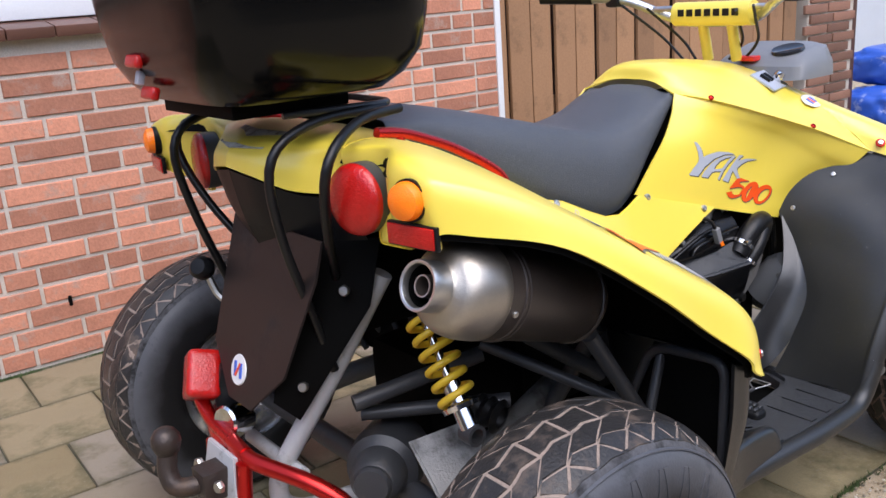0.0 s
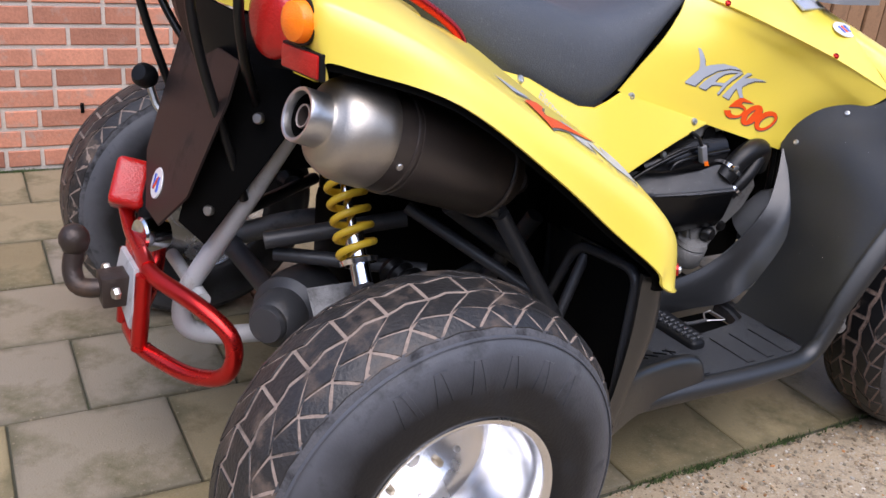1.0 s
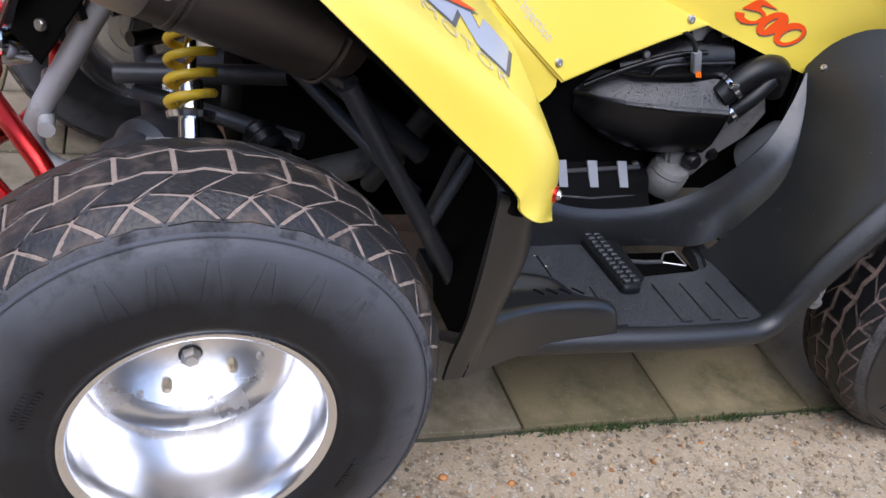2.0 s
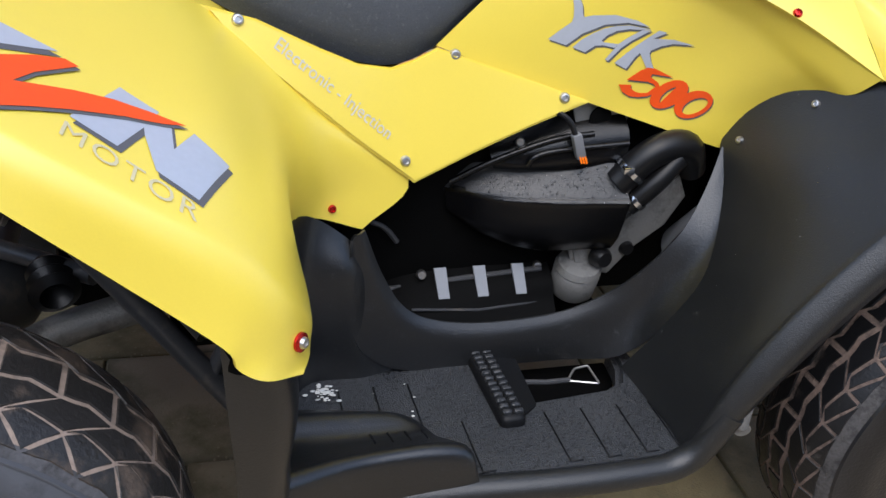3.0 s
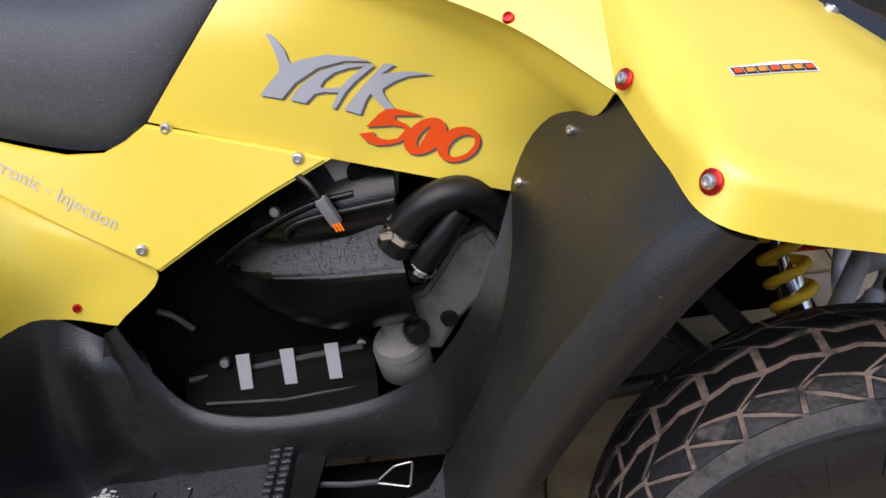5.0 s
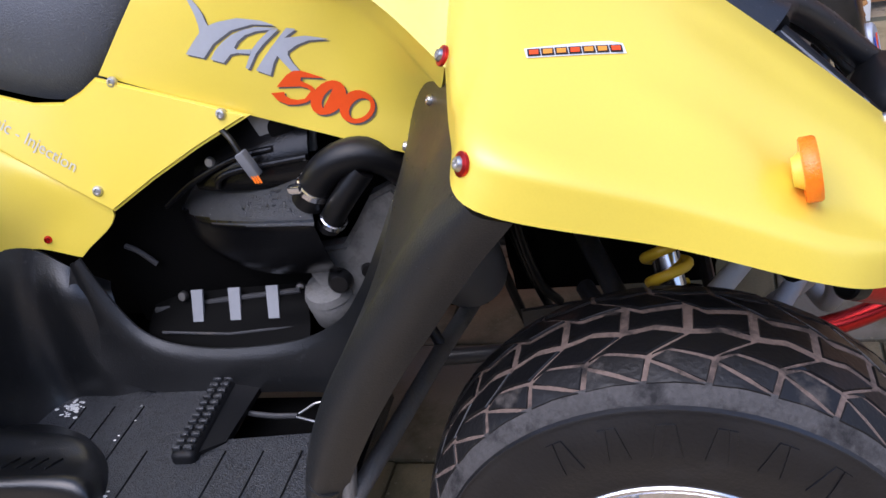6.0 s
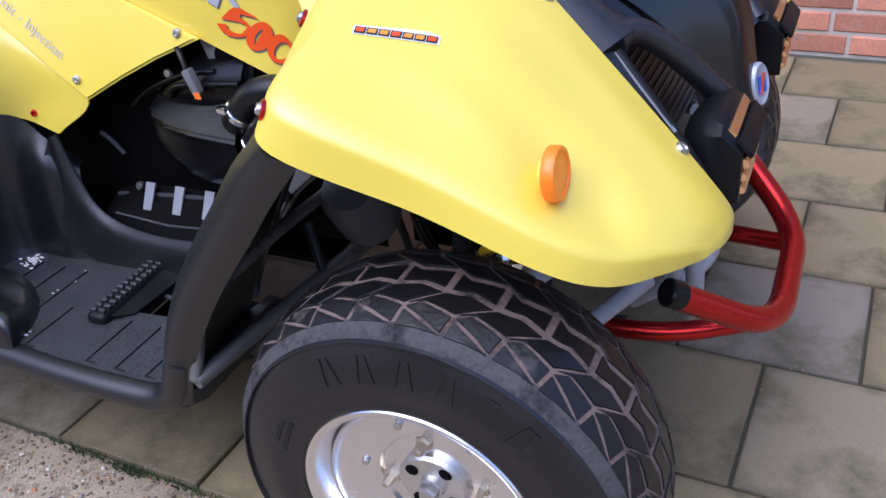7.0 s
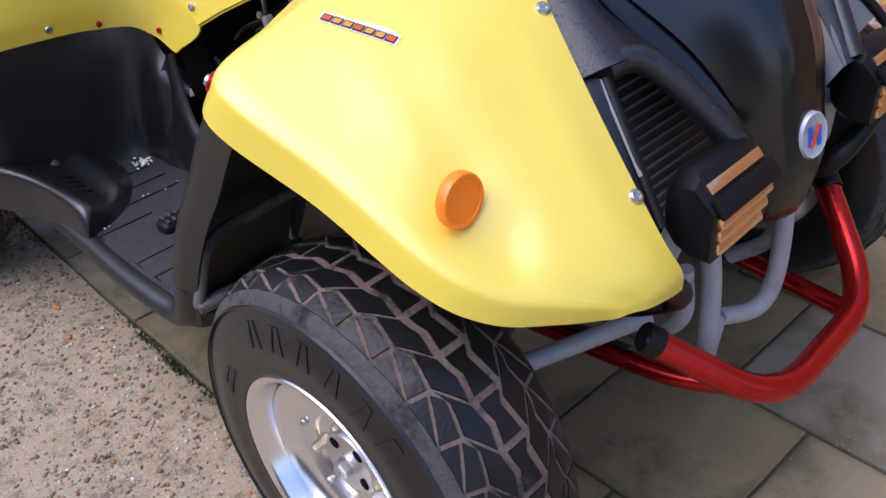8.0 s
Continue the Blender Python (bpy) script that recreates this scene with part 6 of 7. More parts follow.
# upward ledge faces take the lighter colour that paints their sky sheen
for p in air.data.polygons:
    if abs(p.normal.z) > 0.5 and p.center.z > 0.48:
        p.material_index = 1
part("airbox_lid", loft([
    [(0.655, -0.148, 0.560), (0.70, -0.150, 0.580), (0.76, -0.155, 0.604), (0.85, -0.165, 0.618)],
    [(0.658, -0.170, 0.545), (0.70, -0.188, 0.556), (0.76, -0.198, 0.574), (0.852, -0.206, 0.586)],
    [(0.660, -0.178, 0.535), (0.70, -0.194, 0.540), (0.76, -0.206, 0.553), (0.852, -0.214, 0.562)],
    [(0.662, -0.180, 0.528), (0.70, -0.196, 0.531), (0.76, -0.208, 0.541), (0.852, -0.216, 0.548)],
    [(0.665, -0.176, 0.524), (0.70, -0.190, 0.526), (0.76, -0.204, 0.530), (0.852, -0.212, 0.534)],
], 3, 6, 0.004), WETB, air, "ribbed airbox lid")
for pts in (((0.60, -0.180, 0.502), (0.66, -0.193, 0.540), (0.74, -0.200, 0.572), (0.80, -0.204, 0.582)), ((0.705, -0.206, 0.536), (0.715, -0.207, 0.550), (0.75, -0.210, 0.560), (0.85, -0.218, 0.572))):
    part("lid_rib", tube(spline(pts, 6), 0.0048, 10), WETB, air)
for p in ((0.695, -0.185, 0.565), (0.855, -0.205, 0.475), (0.835, -0.18, 0.60)):
    part("bolt", disc(p, (0, -1, 0.2), 0.007, 0.006, 10), BOLTM, air)
# black cover, kept extra dark to paint the bay's shade
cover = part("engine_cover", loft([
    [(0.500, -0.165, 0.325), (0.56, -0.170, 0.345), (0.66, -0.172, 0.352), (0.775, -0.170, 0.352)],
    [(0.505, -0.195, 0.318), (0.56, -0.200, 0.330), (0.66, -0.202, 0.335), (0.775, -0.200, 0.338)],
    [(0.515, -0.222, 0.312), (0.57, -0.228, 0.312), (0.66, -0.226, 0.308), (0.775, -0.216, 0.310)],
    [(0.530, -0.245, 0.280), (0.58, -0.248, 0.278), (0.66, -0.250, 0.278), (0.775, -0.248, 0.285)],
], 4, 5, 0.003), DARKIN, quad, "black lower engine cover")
part("cover_edge", tube([(0.545, -0.232, 0.322), (0.65, -0.228, 0.311), (0.755, -0.217, 0.312)], 0.0022, 8), FRAMEB, cover)
part("cover_pipe", tube([(0.51, -0.182, 0.328), (0.64, -0.190, 0.346), (0.76, -0.185, 0.352)], 0.0045, 8), FRAMEB, cover)
for i in range(3):
    x = 0.596 + 0.0615 * i
    part("tab", slab([(x - 0.010, -0.184, 0.362), (x + 0.009, -0.184, 0.362), (x + 0.011, -0.212, 0.324), (x - 0.006, -0.212, 0.324)], -0.004, 0.001), TABM, cover, "light grey tab")
for p in ((0.568, -0.182, 0.352), (0.757, -0.172, 0.350)):
    part("bolt", disc(p, (0, -1, 0.3), 0.0075, 0.008, 12), BOLTM, cover)
# near-black sheet in place of the shade deep in the engine bay
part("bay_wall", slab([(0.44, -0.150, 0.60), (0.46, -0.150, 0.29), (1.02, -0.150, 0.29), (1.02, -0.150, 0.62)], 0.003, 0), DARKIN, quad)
case = part("engine_case", slab([(0.786, -0.208, 0.413), (0.798, -0.209, 0.428), (0.858, -0.212, 0.436), (0.880, -0.214, 0.462), (0.914, -0.215, 0.506), (0.948, -0.215, 0.520), (0.968, -0.215, 0.480), (0.945, -0.212, 0.430), (0.900, -0.210, 0.392), (0.866, -0.208, 0.346), (0.805, -0.207, 0.355)], 0.03, 0.006), CAST, quad, "grey cast engine case")
part("oil_filter_cup", lathe([(0, 0.0), (0.031, 0.0), (0.036, 0.007), (0.037, 0.042), (0.034, 0.046), (0.037, 0.05), (0.033, 0.060), (0, 0.062)], 32, (0.814, -0.190, 0.312), (0, -0.25, 1)), CAST, case)
part("oil_cap", lathe([(0, 0.020), (0.012, 0.020), (0.016, 0.014), (0.018, 0.0), (0, 0)], 20, (0.840, -0.210, 0.384), (0.2, -1, 0.1)), STRAPM, case)
part("plug", lathe([(0, 0.010), (0.010, 0.010), (0.013, 0.0)], 18, (0.885, -0.207, 0.395), (0.1, -1, 0)), STRAPM, case)
hose = part("air_hose", tube(fillet([(0.838, -0.228, 0.515), (0.885, -0.235, 0.572), (0.945, -0.225, 0.575), (0.975, -0.195, 0.52)], 0.05, 6), 0.0225, 18), STRAPM, quad, "thick black rubber hose with steel clamps")
part("clamp", lathe([(0.0225, 0), (0.0250, 0.001), (0.0250, 0.009), (0.0225, 0.010)], 28, (0.851, -0.230, 0.531), (0.62, -0.1, 0.78)), CHROME, hose)
part("clamp_screw", brick(0.016, 0.012, 0.010, 0.002, at=(0.838, -0.252, 0.546)), CHROME, hose)
hose2 = part("water_hose", tube(fillet([(0.858, -0.235, 0.480), (0.890, -0.245, 0.520), (0.925, -0.235, 0.555)], 0.03, 5), 0.016, 14), STRAPM, quad, "black rubber water hose")
part("clamp", lathe([(0.0165, 0), (0.0185, 0.001), (0.0185, 0.008), (0.0165, 0.009)], 24, (0.866, -0.237, 0.488), (0.6, -0.2, 0.75)), CHROME, hose2)
part("head_bracket", slab([(0.766, -0.185, 0.628), (0.862, -0.187, 0.618), (0.850, -0.187, 0.566), (0.788, -0.186, 0.562)], 0.005, 0.002), CAST, quad, "grey head bracket")
# near-black disc on the bracket paints the shade in its hole
part("bracket_hole", disc((0.812, -0.1905, 0.602), (0, -1, 0), 0.017, 0.002, 24), DARKIN, quad)
plugc = part("cable_plug", brick(0.014, 0.014, 0.038, 0.003, at=(0.770, -0.222, 0.572), turn=Euler((0, radians(-20), 0)).to_matrix()), GREYPL, quad, "grey cable plug with orange wires")
for i in range(3):
    part("wire", tube([(0.772 + 0.004 * i, -0.228, 0.558), (0.776 + 0.004 * i, -0.230, 0.548)], 0.0014, 6), AMBER, plugc)
part("cable", tube(fillet([(0.763, -0.222, 0.588), (0.752, -0.215, 0.612), (0.72, -0.19, 0.62)], 0.02), 0.004, 8), STRAPM, quad)
part("curved_cable", tube(fillet([(0.492, -0.165, 0.435), (0.512, -0.168, 0.428), (0.532, -0.165, 0.400)], 0.02), 0.0042, 8), FRAMEB, quad)

# near-black sheet put where only shade lies under the front fender
both("inner_fender", slab([(1.06, -0.135, 0.30), (1.33, -0.135, 0.30), (1.33, -0.135, 0.60), (1.12, -0.135, 0.68), (1.06, -0.135, 0.60)], 0.004, 0.002), DARKIN, quad, "near-black sheet standing in for shade under the front fender")

# --- front nose, headlights, bumper and suspension
nose_rows = [
    [(1.08, 0.0, 0.905), (1.08, -0.06, 0.900), (1.09, -0.12, 0.872)],
    [(1.20, 0.0, 0.870), (1.20, -0.08, 0.858), (1.19, -0.165, 0.812)],
    [(1.34, 0.0, 0.810), (1.34, -0.07, 0.795), (1.32, -0.150, 0.735)],
    [(1.45, 0.0, 0.745), (1.44, -0.06, 0.728), (1.415, -0.110, 0.660)],
    [(1.505, 0.0, 0.665), (1.497, -0.05, 0.650), (1.470, -0.085, 0.590)],
    [(1.526, 0.0, 0.580), (1.517, -0.048, 0.570), (1.495, -0.075, 0.535)],
    [(1.542, 0.0, 0.510), (1.530, -0.046, 0.502), (1.505, -0.068, 0.480)],
    [(1.530, 0.0, 0.440), (1.517, -0.040, 0.438), (1.495, -0.055, 0.432)],
    [(1.50, 0.0, 0.410), (1.495, -0.03, 0.412), (1.480, -0.045, 0.415)],
]
nose_r, nose_l = both("nose", loft(nose_rows, 5, 6, 0.004), GLOSSB, quad, "glossy black nose cone with oval badge")
WING = (  # fender edge, middle, ridge
    [(1.20, -0.170, 0.800), (1.20, -0.150, 0.812), (1.20, -0.125, 0.815)],
    [(1.31, -0.252, 0.726), (1.325, -0.215, 0.741), (1.322, -0.180, 0.722)],
    [(1.385, -0.291, 0.671), (1.413, -0.240, 0.686), (1.407, -0.165, 0.670)],
)
wing_top, _ = both("nose_wing", loft(WING, 6, 5, 0.005), NOSEM, quad, "black plastic nose wing with rain drops")
wing_ridge, _ = both("intake_rim", tube(fillet([(1.398, -0.250, 0.678), (1.404, -0.225, 0.684), (1.418, -0.205, 0.680), (1.450, -0.182, 0.650), (1.506, -0.148, 0.584)], 0.025, 7), 0.0150, 16), NOSEM, quad, "rounded black rim of the nose intake with rain drops")
both("intake_lip", tube(fillet([(1.512, -0.303, 0.558), (1.474, -0.288, 0.601), (1.404, -0.256, 0.672)], 0.02, 5), 0.0065, 12), BLACKP, quad, "thin black lip beside the fender")
wing_arm, _ = both("nose_wing", loft([
    [(1.380, -0.291, 0.668), (1.390, -0.276, 0.672), (1.400, -0.262, 0.672)],
    [(1.430, -0.307, 0.630), (1.434, -0.296, 0.634), (1.437, -0.280, 0.634)],
    [(1.475, -0.318, 0.588), (1.477, -0.307, 0.590), (1.478, -0.294, 0.590)],
    [(1.512, -0.322, 0.556), (1.510, -0.312, 0.556), (1.506, -0.300, 0.556)],
], 5, 5, 0.003), NOSEM, quad)
both("nose_wing", loft([
    [(1.407, -0.205, 0.676), (1.410, -0.185, 0.679), (1.407, -0.165, 0.670)],
    [(1.440, -0.186, 0.652), (1.446, -0.170, 0.656), (1.437, -0.150, 0.648)],
    [(1.474, -0.164, 0.618), (1.478, -0.152, 0.620), (1.470, -0.138, 0.614)],
    [(1.506, -0.146, 0.582), (1.508, -0.138, 0.584), (1.503, -0.126, 0.579)],
], 5, 5, 0.004), NOSEM, quad)
both("intake_plate", slab([(1.404, -0.262, 0.674), (1.480, -0.293, 0.602), (1.462, -0.262, 0.566), (1.388, -0.232, 0.640)], -0.004, 0.0015), GREYPL, quad, "dark grey plate inside the nose intake")
both("nose_valley", loft([
    [(1.20, -0.125, 0.815), (1.195, -0.135, 0.805), (1.185, -0.155, 0.800)],
    [(1.322, -0.180, 0.720), (1.322, -0.160, 0.712), (1.318, -0.142, 0.728)],
    [(1.407, -0.165, 0.670), (1.405, -0.135, 0.645), (1.410, -0.104, 0.654)],
    [(1.472, -0.145, 0.620), (1.462, -0.112, 0.588), (1.466, -0.080, 0.588)],
    [(1.505, -0.130, 0.583), (1.490, -0.100, 0.550), (1.492, -0.068, 0.550)],
], 5, 5, 0.004), GLOSSB, quad)
rad = part("radiator", brick(0.03, 0.52, 0.20, 0.006, at=(1.375, 0, 0.535), turn=Euler((0, radians(-18), 0)).to_matrix()), FRAMEB, quad, "dark finned radiator behind the nose")
for i in range(14):
    part("fin", brick(0.002, 0.50, 0.0035, 0, at=(1.391 + (0.45 + i * 0.0128 - 0.535) * -0.32, 0, 0.452 + i * 0.0128), turn=Euler((0, radians(-18), 0)).to_matrix()), GREYPL, rad)
bc = Vector((1.533, -0.012, 0.550))
bn = Vector((0.93, -0.28, 0.20)).normalized()
bq = bn.to_track_quat("Z", "Y").to_matrix().to_4x4()
bm = lathe([(0, 0.003), (0.022, 0.003), (0.024, 0.0045), (0.026, 0.002), (0.026, -0.010)], 32, (0, 0, 0), (0, 0, 1))
bmesh.ops.transform(bm, matrix=Matrix.Translation(bc) @ bq @ Matrix.Diagonal((0.86, 1.12, 1, 1)), verts=bm.verts)
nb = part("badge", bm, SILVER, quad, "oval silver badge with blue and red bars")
for k, (du, m, tilt) in enumerate(((-0.007, BLUEDEC, 0), (0.007, BLUEDEC, 0), (0.0, REDDEC, -25))):
    bm = brick(0.0062 if k < 2 else 0.0045, 0.024 if k < 2 else 0.030, 0.0012, 0)
    bmesh.ops.transform(bm, matrix=Matrix.Translation(bc) @ bq @ Matrix.Translation((du, 0, 0.0046 + 0.0006 * (k == 2))) @ Euler((0, 0, radians(tilt))).to_matrix().to_4x4(), verts=bm.verts)
    part("bar", bm, m, nb)


def headlight(side):
    def q(x, y, z):
        return (x, y * side, z - 0.008)
    rings = []
    for x, y0, y1, z0, z1, c in ((1.476, -0.235, -0.165, 0.532, 0.580, 0.016), (1.490, -0.254, -0.146, 0.514, 0.598, 0.018), (1.506, -0.262, -0.139, 0.508, 0.607, 0.016), (1.522, -0.263, -0.138, 0.508, 0.604, 0.010), (1.546, -0.261, -0.140, 0.511, 0.578, 0.006)):
        pts = [(y0 + c, z0), (y1 - c, z0), (y1, z0 + c), (y1, z1 - c), (y1 - c, z1), (y0 + c, z1), (y0, z1 - c), (y0, z0 + c)]
        rings.append([q(x, y, z) for y, z in pts])
    house = part("headlight", stack(rings), BLACKP, quad, "black headlight with copper coloured louvres")
    slope = Euler((0, radians(47), 0)).to_matrix()
    part("brow", brick(0.024, 0.120, 0.006, 0.002, at=q(1.5485, -0.200, 0.5795), turn=slope), BLACKP, house)
    part("louvre", brick(0.012, 0.104, 0.004, 0.0012, at=q(1.5325, -0.201, 0.5945), turn=slope), COPPER, house, "copper coloured strip")
    for k, z in enumerate((0.560, 0.542, 0.524)):
        part("louvre", brick(0.012, 0.106 - 0.006 * k, 0.0135, 0.003, at=q(1.5475 - 0.0015 * k, -0.201, z), turn=Euler((0, radians(-22), 0)).to_matrix()), COPPER, house, "copper coloured strip")


headlight(1)
headlight(-1)

bar_path = fillet([(1.483, -0.233, 0.346), (1.603, -0.136, 0.251), (1.603, 0.136, 0.251), (1.483, 0.233, 0.346)], 0.080, 8)
bull = part("front_bumper", tube(bar_path, 0.0185, 18), REDMET, quad, "red anodised tubular front bumper")
for s in (1, -1):
    d = Vector((-0.121, -0.097 * s, 0.085)).normalized()
    part("end_cap", lathe([(0.0186, 0), (0.0192, 0.002), (0.0192, 0.022), (0.016, 0.025), (0, 0.025)], 24, Vector((1.487, -0.231 * s, 0.346)), d), STRAPM, bull, "black rubber end cap")
both("lower_tube", tube(fillet([(1.24, -0.170, 0.215), (1.36, -0.165, 0.222), (1.47, -0.150, 0.222), (1.600, -0.100, 0.247)], 0.05, 6), 0.0145, 14), REDMET, bull)
both("front_frame_loop", tube(fillet([(1.445, -0.098, 0.500), (1.478, -0.100, 0.380), (1.486, -0.098, 0.255), (1.475, -0.080, 0.200), (1.450, -0.004, 0.222)], 0.055, 7), 0.0135, 14), GREYTUBE, quad, "grey painted frame tube")
both("hose_boot", tube(spline([(1.512, -0.285, 0.478), (1.500, -0.225, 0.425), (1.476, -0.205, 0.392), (1.440, -0.235, 0.385), (1.41, -0.27, 0.400)], 6), 0.0165, 12), STRAPM, quad, "black rubber brake hose boot")
both("boot_clip", disc((1.512, -0.272, 0.470), (0.6, -0.7, 0.4), 0.008, 0.008, 8), BOLTM, quad)
both("front_frame_stay", tube(fillet([(1.455, -0.13, 0.385), (1.465, -0.125, 0.30), (1.40, -0.12, 0.245)], 0.04, 5), 0.012, 12), GREYTUBE, quad, "grey painted frame tube")
both("lamp_stay", tube(fillet([(1.475, -0.175, 0.515), (1.46, -0.215, 0.42), (1.38, -0.23, 0.41)], 0.03), 0.0145, 12), GREYTUBE, quad, "grey lamp stay")
for z, x in ((0.285, 1.30), (0.40, 1.27)):
    both("control_arm", tube([(x - 0.01, -0.41, z - 0.02), (1.43, -0.16, z + 0.03)], 0.0125, 12), GREYTUBE, quad, "grey front suspension arm")
    # rear tube coloured darker than its twin for the shade under the fender
    both("control_arm", tube([(x - 0.01, -0.41, z - 0.02), (1.16, -0.16, z + 0.03)], 0.0125, 12), FRAMEB, quad)
for x, y, low in ((1.045, -0.175, 0.22), (1.075, -0.16, 0.25), (1.095, -0.20, 0.30)):
    both("hose", tube(spline([(x + 0.02, y + 0.02, 0.62), (x, y - 0.01, 0.48), (x + 0.012, y, 0.36), (x + 0.03, y + 0.03, low)], 5), 0.0065, 10), STRAPM, quad, "thin black rubber hose")
both("arm_bracket", slab([(1.07, -0.168, 0.235), (1.20, -0.168, 0.245), (1.20, -0.168, 0.275), (1.15, -0.168, 0.300), (1.07, -0.168, 0.290)], 0.006, 0.002), FRAMEB, quad, "black suspension bracket")
both("frame_rail", tube([(0.93, -0.165, 0.205), (1.40, -0.150, 0.225)], 0.0125, 12), FRAMEB, quad, "black frame rail")
both("steering_knuckle", brick(0.06, 0.05, 0.15, 0.012, at=(1.275, -0.425, 0.32)), CAST, quad, "cast steering knuckle")
both("tie_rod", tube([(1.34, -0.41, 0.32), (1.30, -0.06, 0.42)], 0.008, 8), FRAMEB, quad)
both("foot_frame", tube(fillet([(0.926, -0.521, 0.292), (0.947, -0.500, 0.402), (0.968, -0.345, 0.424), (0.985, -0.23, 0.43)], 0.04, 5), 0.0088, 12), CAST, quad, "grey footwell frame tube")
both("foot_frame", tube([(0.928, -0.524, 0.290), (0.989, -0.288, 0.319), (1.03, -0.15, 0.333)], 0.0115, 12), CAST, quad)
both("foot_frame", tube([(0.989, -0.290, 0.322), (0.955, -0.262, 0.385)], 0.0075, 10), FRAMEB, quad)
part("header_tank", lathe([(0, 0.06), (0.038, 0.055), (0.050, 0.03), (0.050, -0.05), (0, -0.06)], 28, (1.020, -0.215, 0.405), (0.1, -0.6, 0.8)), GREYPL, quad, "grey plastic header tank")
# two unseen near-black blocks fill the front and paint its inner shade
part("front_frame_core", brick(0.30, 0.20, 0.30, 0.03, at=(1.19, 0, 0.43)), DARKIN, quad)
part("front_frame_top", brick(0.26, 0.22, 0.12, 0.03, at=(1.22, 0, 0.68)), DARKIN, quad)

# --- handlebar, clocks, switches
part("handlebar", tube(fillet([(0.84, 0.40, 1.085), (0.90, 0.22, 1.075), (0.975, 0.10, 1.010), (0.975, -0.10, 1.010), (0.90, -0.22, 1.075), (0.84, -0.40, 1.085)], 0.05, 5), 0.0115, 14), ALUM, quad, "alloy handlebar with yellow pad")
bar = bpy.data.objects["handlebar"]
part("cross_bar", tube([(0.935, 0.155, 1.045), (0.935, -0.165, 1.045)], 0.007, 10), ALUM, bar)
part("bar_pad", stack([[(0.93 + a, y, 1.032 + b) for a, b in ((0.024 * math.cos(t), 0.028 * math.sin(t)) for t in (i * math.pi / 9 for i in range(18)))] for y in (0.082, 0.076, -0.122, -0.128)]), YELLOW, bar, "yellow foam bar pad with dark bars")
for i in range(7):
    part("pad_bar", brick(0.002, 0.017, 0.016, 0.0006, 1, at=(0.9055, 0.052 - 0.0245 * i, 1.036)), STRAPM, bar)
for s in (1, -1):
    part("grip", tube([(0.875, 0.30 * s, 1.080), (0.82, 0.43 * s, 1.088)], 0.016, 14), STRAPM, bar, "black rubber grip")
    part("lever", tube([(0.92, 0.25 * s, 1.075), (0.905, 0.33 * s, 1.07), (0.88, 0.42 * s, 1.075)], 0.005, 8), ALUM, bar)
    part("switch_box", brick(0.04, 0.04, 0.04, 0.008, at=(0.90, 0.245 * s, 1.075)), STRAPM, bar)
    part("riser", tube([(1.00, 0.04 * s, 0.92), (0.975, 0.04 * s, 1.01)], 0.013, 12), YELLOW, bar)
for a, b_ in (((0.93, 0.10, 1.05), (1.03, 0.03, 0.92)), ((0.94, -0.14, 1.04), (1.05, -0.05, 0.92)), ((0.93, -0.19, 1.05), (1.06, -0.08, 0.915)), ((0.92, 0.17, 1.06), (1.02, 0.06, 0.92))):
    part("cable", tube(fillet([a, ((a[0] + b_[0]) / 2 + 0.05, (a[1] + b_[1]) / 2, (a[2] + b_[2]) / 2 - 0.02), b_], 0.04), 0.0035, 8), STRAPM, quad)
bar.location = (0.045, -0.035, 0.0)
dash = part("instrument_pod", stack([[(x, y - 0.115, z) for x, y, z in R(1.04, 1.22, 0.125, 0.875)], [(x, y - 0.115, z) for x, y, z in R(1.05, 1.22, 0.122, 0.905)], [(x, y - 0.115, z + (x - 1.13) * 0.22) for x, y, z in R(1.065, 1.205, 0.110, 0.928)], [(x, y - 0.115, z + (x - 1.13) * 0.25) for x, y, z in R(1.08, 1.185, 0.090, 0.938)]]), GREYPL, quad, "grey instrument pod with round clock")
part("clock_face", lathe([(0, 0.004), (0.033, 0.004), (0.036, 0.006), (0.038, 0.0)], 32, (1.115, -0.165, 0.936), (-0.25, 0, 1)), SMOKE, dash, "dark round clock")
part("key_switch", brick(0.03, 0.05, 0.012, 0.003, at=(1.06, -0.095, 0.922)), REDPL, dash)
loc, nor, _, _ = S_COWL.ray_cast(Vector((1.015, -0.18, 1.3)), Vector((0, 0, -1)))
nor = nor if nor.z > 0 else -nor
tq = nor.to_track_quat("Z", "Y").to_matrix()
sw = part("switch_plate", brick(0.098, 0.066, 0.006, 0.002, at=loc + nor * 0.003, turn=tq), SILVER, quad, "aluminium switch plate with black switches")
for du in (-0.022, -0.002):
    part("switch", brick(0.012, 0.026, 0.010, 0.002, at=loc + nor * 0.008 + tq @ Vector((du, 0.006, 0)), turn=tq), STRAPM, sw)
part("knob", lathe([(0.010, 0), (0.013, 0.012), (0.010, 0.022), (0, 0.025)], 20, loc + nor * 0.005 + tq @ Vector((0.026, -0.008, 0)), nor), CHROME, sw)


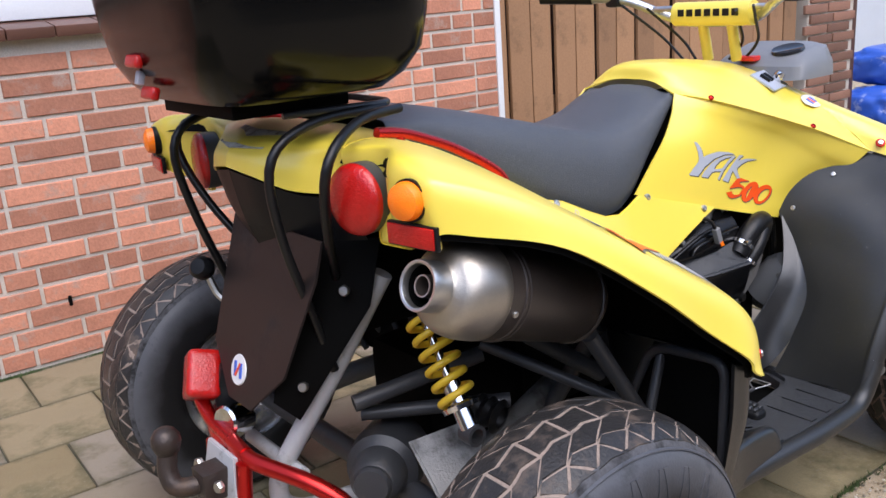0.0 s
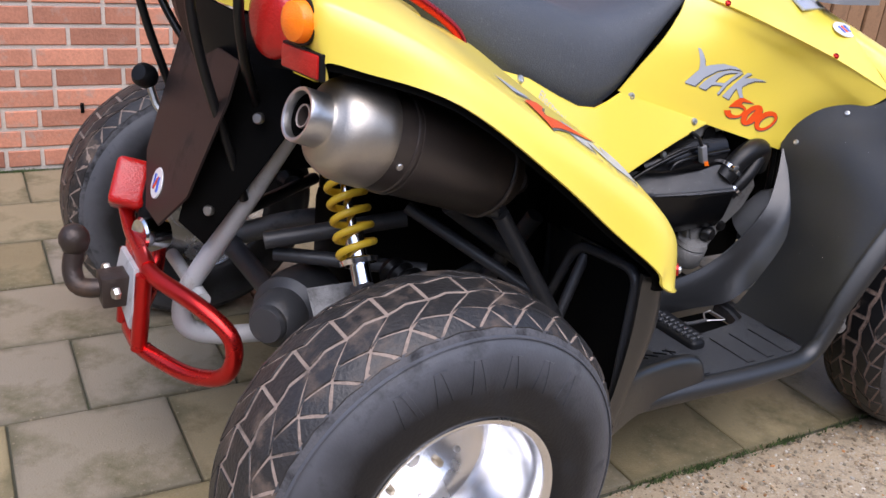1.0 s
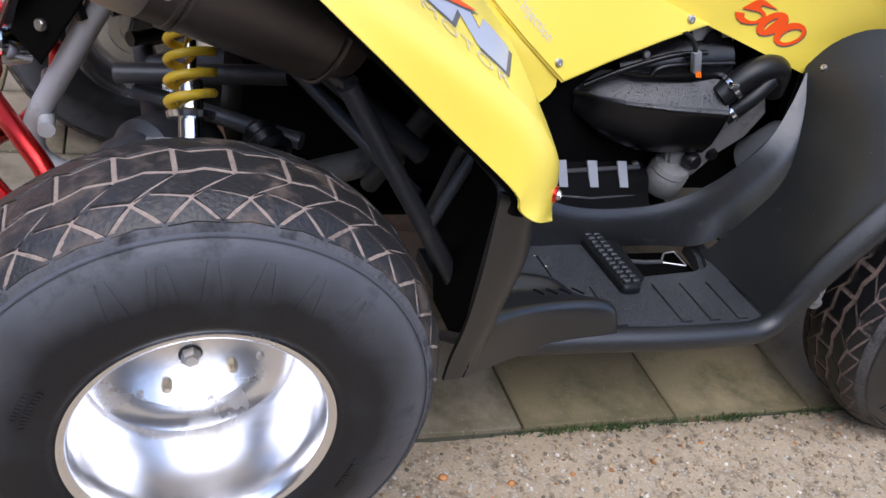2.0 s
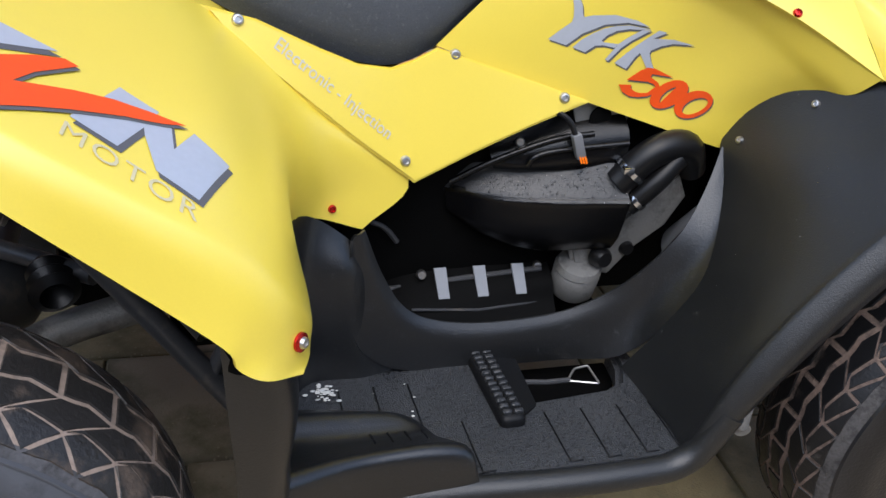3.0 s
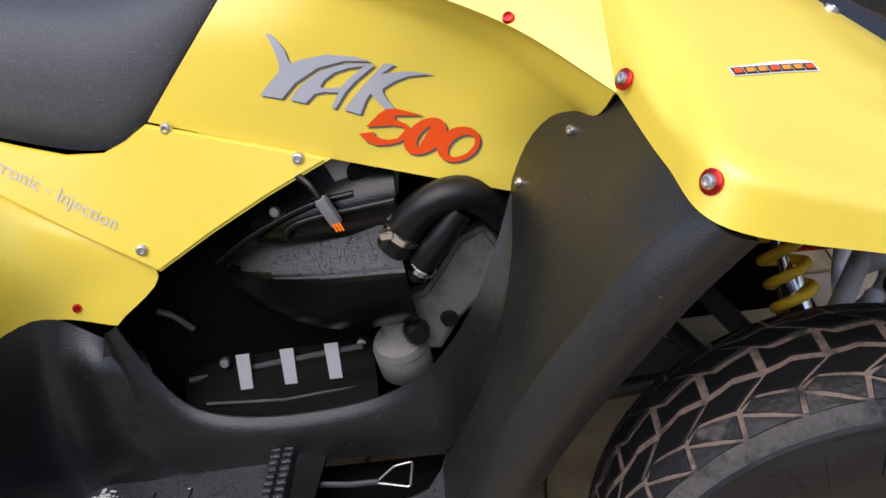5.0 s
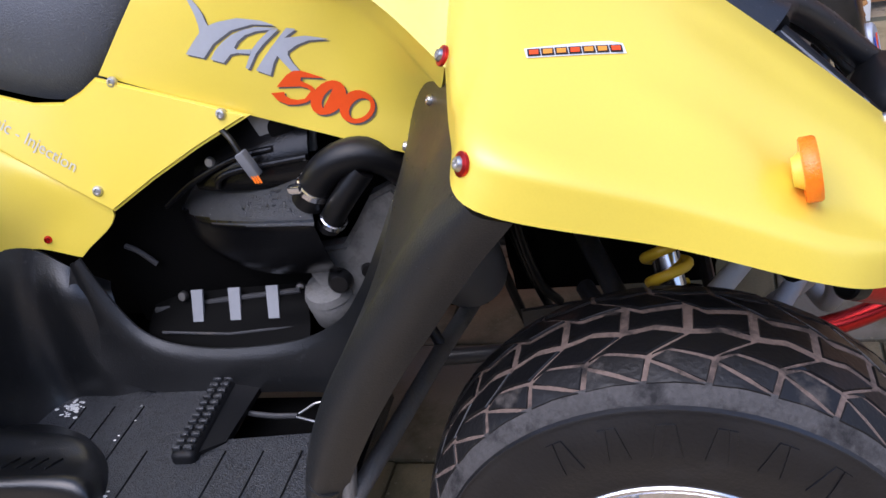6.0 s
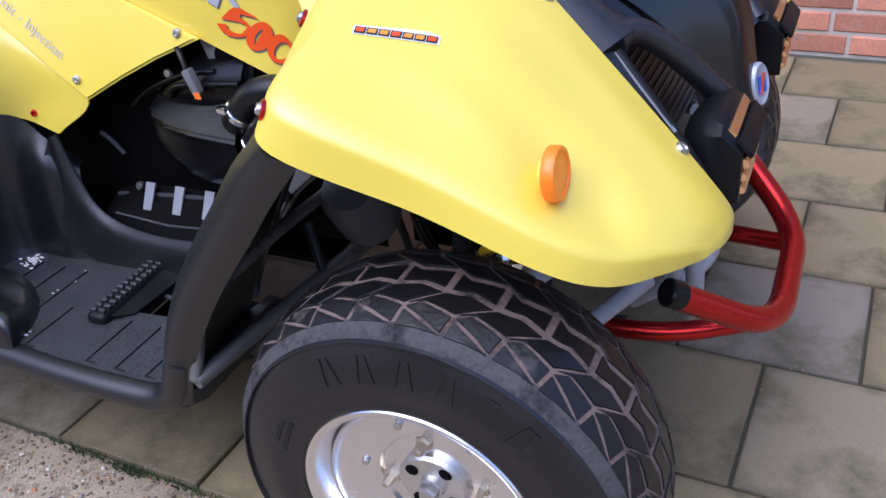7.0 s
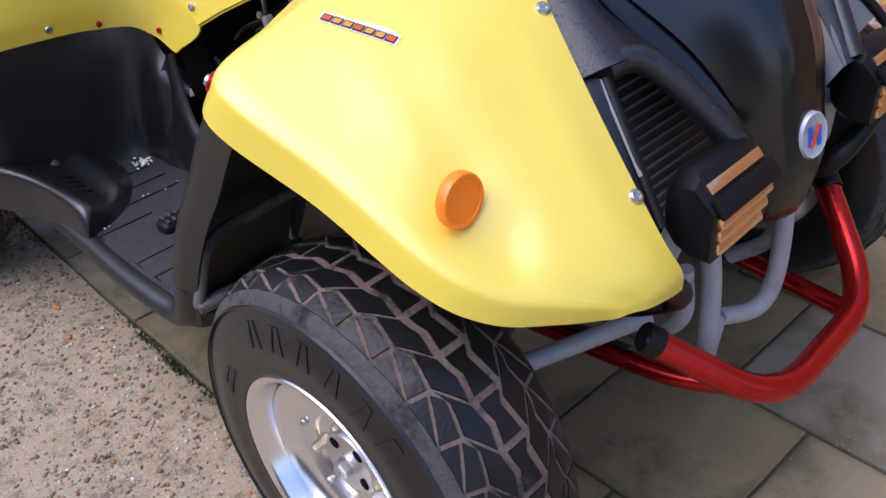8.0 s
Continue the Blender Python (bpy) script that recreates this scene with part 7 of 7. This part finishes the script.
# --- rain drops left on the black plastic
def rain(ob, count, seed, least_z, lo, hi, size, label):
    """Low domes of water on the upward faces of a part, between two corners of the bike's own frame."""
    rng = random.Random(seed)
    me = ob.data
    tris = []
    for p in me.polygons:
        c = p.center
        if abs(p.normal.z) > least_z and all(lo[k] < c[k] < hi[k] for k in range(3)):
            tris.append(p)
    if not tris:
        return
    total = list(itertools.accumulate(p.area for p in tris))
    tree = surface(ob)
    vs, fs = [], []
    for _ in range(count):
        p = tris[min(len(tris) - 1, int(np.searchsorted(total, rng.random() * total[-1])))]
        a, b, c = [me.vertices[i].co for i in rng.sample(list(p.vertices), 3)]
        u, v = sorted((rng.random(), rng.random()))
        q = a * u + b * (v - u) + c * (1 - v)
        hit, nor, _, _ = tree.ray_cast(q + Vector((0, 0, 0.06)), Vector((0, 0, -1)))
        if hit is None:
            continue
        nor = nor if nor.z > 0 else -nor
        r = size * rng.uniform(0.35, 1.0) ** 1.5
        turn = nor.to_track_quat("Z", "Y").to_matrix()
        k = len(vs)
        vs += [hit + turn @ Vector((w.x * r, w.y * r, w.z * r * 0.5 + r * 0.12)) for w in ICO_V]
        fs += [tuple(i + k for i in f) for f in ICO_F]
    dm = bpy.data.meshes.new("rain_drop")
    dm.from_pydata(vs, [], fs)
    dm.materials.append(WATER)
    dm.shade_smooth()
    o = new("rain_drop", dm)
    o.parent = ob
    tagged(o, label, kind="stuff")


rain(air, 420, 31, 0.35, (0.60, -0.27, 0.47), (0.86, -0.10, 0.56), 0.0022, "small rain drops on the airbox")
for k, (ob, count) in enumerate((o, n) for o, n in ((wing_top, 420), (wing_ridge, 330), (wing_arm, 110))):
    rain(ob, count, 40 + k, 0.2, (1.1, -0.4, 0.4), (1.6, 0.0, 0.95), 0.0021, "small rain drops on the nose wing")
rain(shield, 130, 50, 0.15, (0.85, -0.56, 0.3), (1.2, -0.2, 0.75), 0.0020, "small rain drops on the leg shield")


# ---------------------------------------------------------------- paving tiles and wall bricks, one by one
def boxes(name, rows, mat, parent):
    """Many chamfered boxes in one mesh: centre and size of each."""
    vs, fs = [], []
    ch = 0.003
    for x, y, z, sx, sy, sz in rows:
        k = len(vs)
        for dy, c in ((0.5, 0), (-0.5 + ch / sy, 0), (-0.5, ch)):
            for ax, az in ((-1, -1), (1, -1), (1, 1), (-1, 1)):
                vs.append((x + ax * (sx / 2 - c), y + dy * sy, z + az * (sz / 2 - c)))
        for a in (0, 4):
            for i in range(4):
                fs.append((k + a + i, k + a + (i + 1) % 4, k + a + 4 + (i + 1) % 4, k + a + 4 + i))
        fs.append((k + 8, k + 9, k + 10, k + 11))
        fs.append((k + 3, k + 2, k + 1, k))
    me = bpy.data.meshes.new(name)
    me.from_pydata(vs, [], fs)
    me.materials.append(mat)
    o = new(name, me)
    o.parent = parent
    return tagged(o, kind="stuff")


def lay_tiles():
    rest = []
    for k in range(7):
        off = 0 if k % 2 == 0 else PITCH / 2
        for i in range(-12, 18):
            x, y = (i + 0.5) * PITCH + off, (k + 0.5) * PITCH
            m = Matrix.Translation((x, y, random.uniform(-0.0015, 0.001))) @ Euler((radians(random.gauss(0, 0.22)), radians(random.gauss(0, 0.22)), radians(random.gauss(0, 0.18)))).to_matrix().to_4x4()
            if -2.1 < x < 2.9:
                o = new("paving_tile", tile_meshes[(i * 3 + k) % 4])
                o.parent = pavement
                o.matrix_local = m
            else:
                rest.append((x, y, -0.0255, 0.2975, 0.2975, 0.05))
    boxes("paving_tiles_beyond", rest, TILEM, pavement)


def lay_bricks():
    shapes = {}
    for length in (0.208, 0.098):
        for k in range(3):
            bm = bmesh.new()
            bmesh.ops.create_cube(bm, size=1)
            for v in bm.verts:
                v.co = Vector((v.co.x * length, v.co.y * 0.05, v.co.z * 0.0555))
            bmesh.ops.subdivide_edges(bm, edges=[e for e in bm.edges if abs((e.verts[0].co - e.verts[1].co).x) > 0.05], cuts=3)
            for v in bm.verts:
                c = v.co
                v.co += Vector((0, 0.0015 * noise.noise(c * 30 + Vector((9 * k, 0, 0))), 0.0016 * noise.noise(c * 25 + Vector((0, 9 * k, 0)))))
            me = bpy.data.meshes.new("brick")
            bmesh.ops.bevel(bm, geom=[e for e in bm.edges if e.calc_face_angle(0) > 0.8], offset=0.0035, segments=1, affect="EDGES")
            bm.to_mesh(me)
            bm.free()
            me.materials.append(BRICKM)
            me.shade_smooth()
            me.set_sharp_from_angle(angle=radians(35))
            shapes[(length, k)] = me
    rest = []
    count = 0
    for k in range(38):
        z = 0.004 + 0.0685 * k + 0.028
        x = WALL_X0 + random.choice((0.0, 0.11, 0.055, 0.165)) - 0.2
        run = 0
        while x < WALL_X1:
            length = 0.098 if (run >= 2 and random.random() < 0.55) or random.random() < 0.10 else 0.208
            run = 0 if length < 0.1 else run + 1
            x0, x1 = max(x, WALL_X0), min(x + length, WALL_X1)
            x += length + 0.013
            if x1 - x0 < 0.03 or (z + 0.02 > SILL_Z and x1 > WIN_X0 and x0 < WIN_X1):
                continue
            y = WALL_Y + 0.025 + random.uniform(-0.0015, 0.002)
            near = -1.5 < x0 and z < 1.2 and x1 - x0 == length and count < 300
            if near:
                o = new("brick", shapes[(length, random.randrange(3))])
                o.parent = wall_north
                o.matrix_local = pose((x0 + x1) / 2, y, z + random.uniform(-0.0012, 0.0012), 0, random.gauss(0, 0.3), random.gauss(0, 0.3))
                count += 1
            else:
                rest.append(((x0 + x1) / 2, y, z, x1 - x0, 0.05, 0.0555))
    boxes("bricks_beyond", rest, BRICKJ, wall_north)


lay_tiles()
lay_bricks()
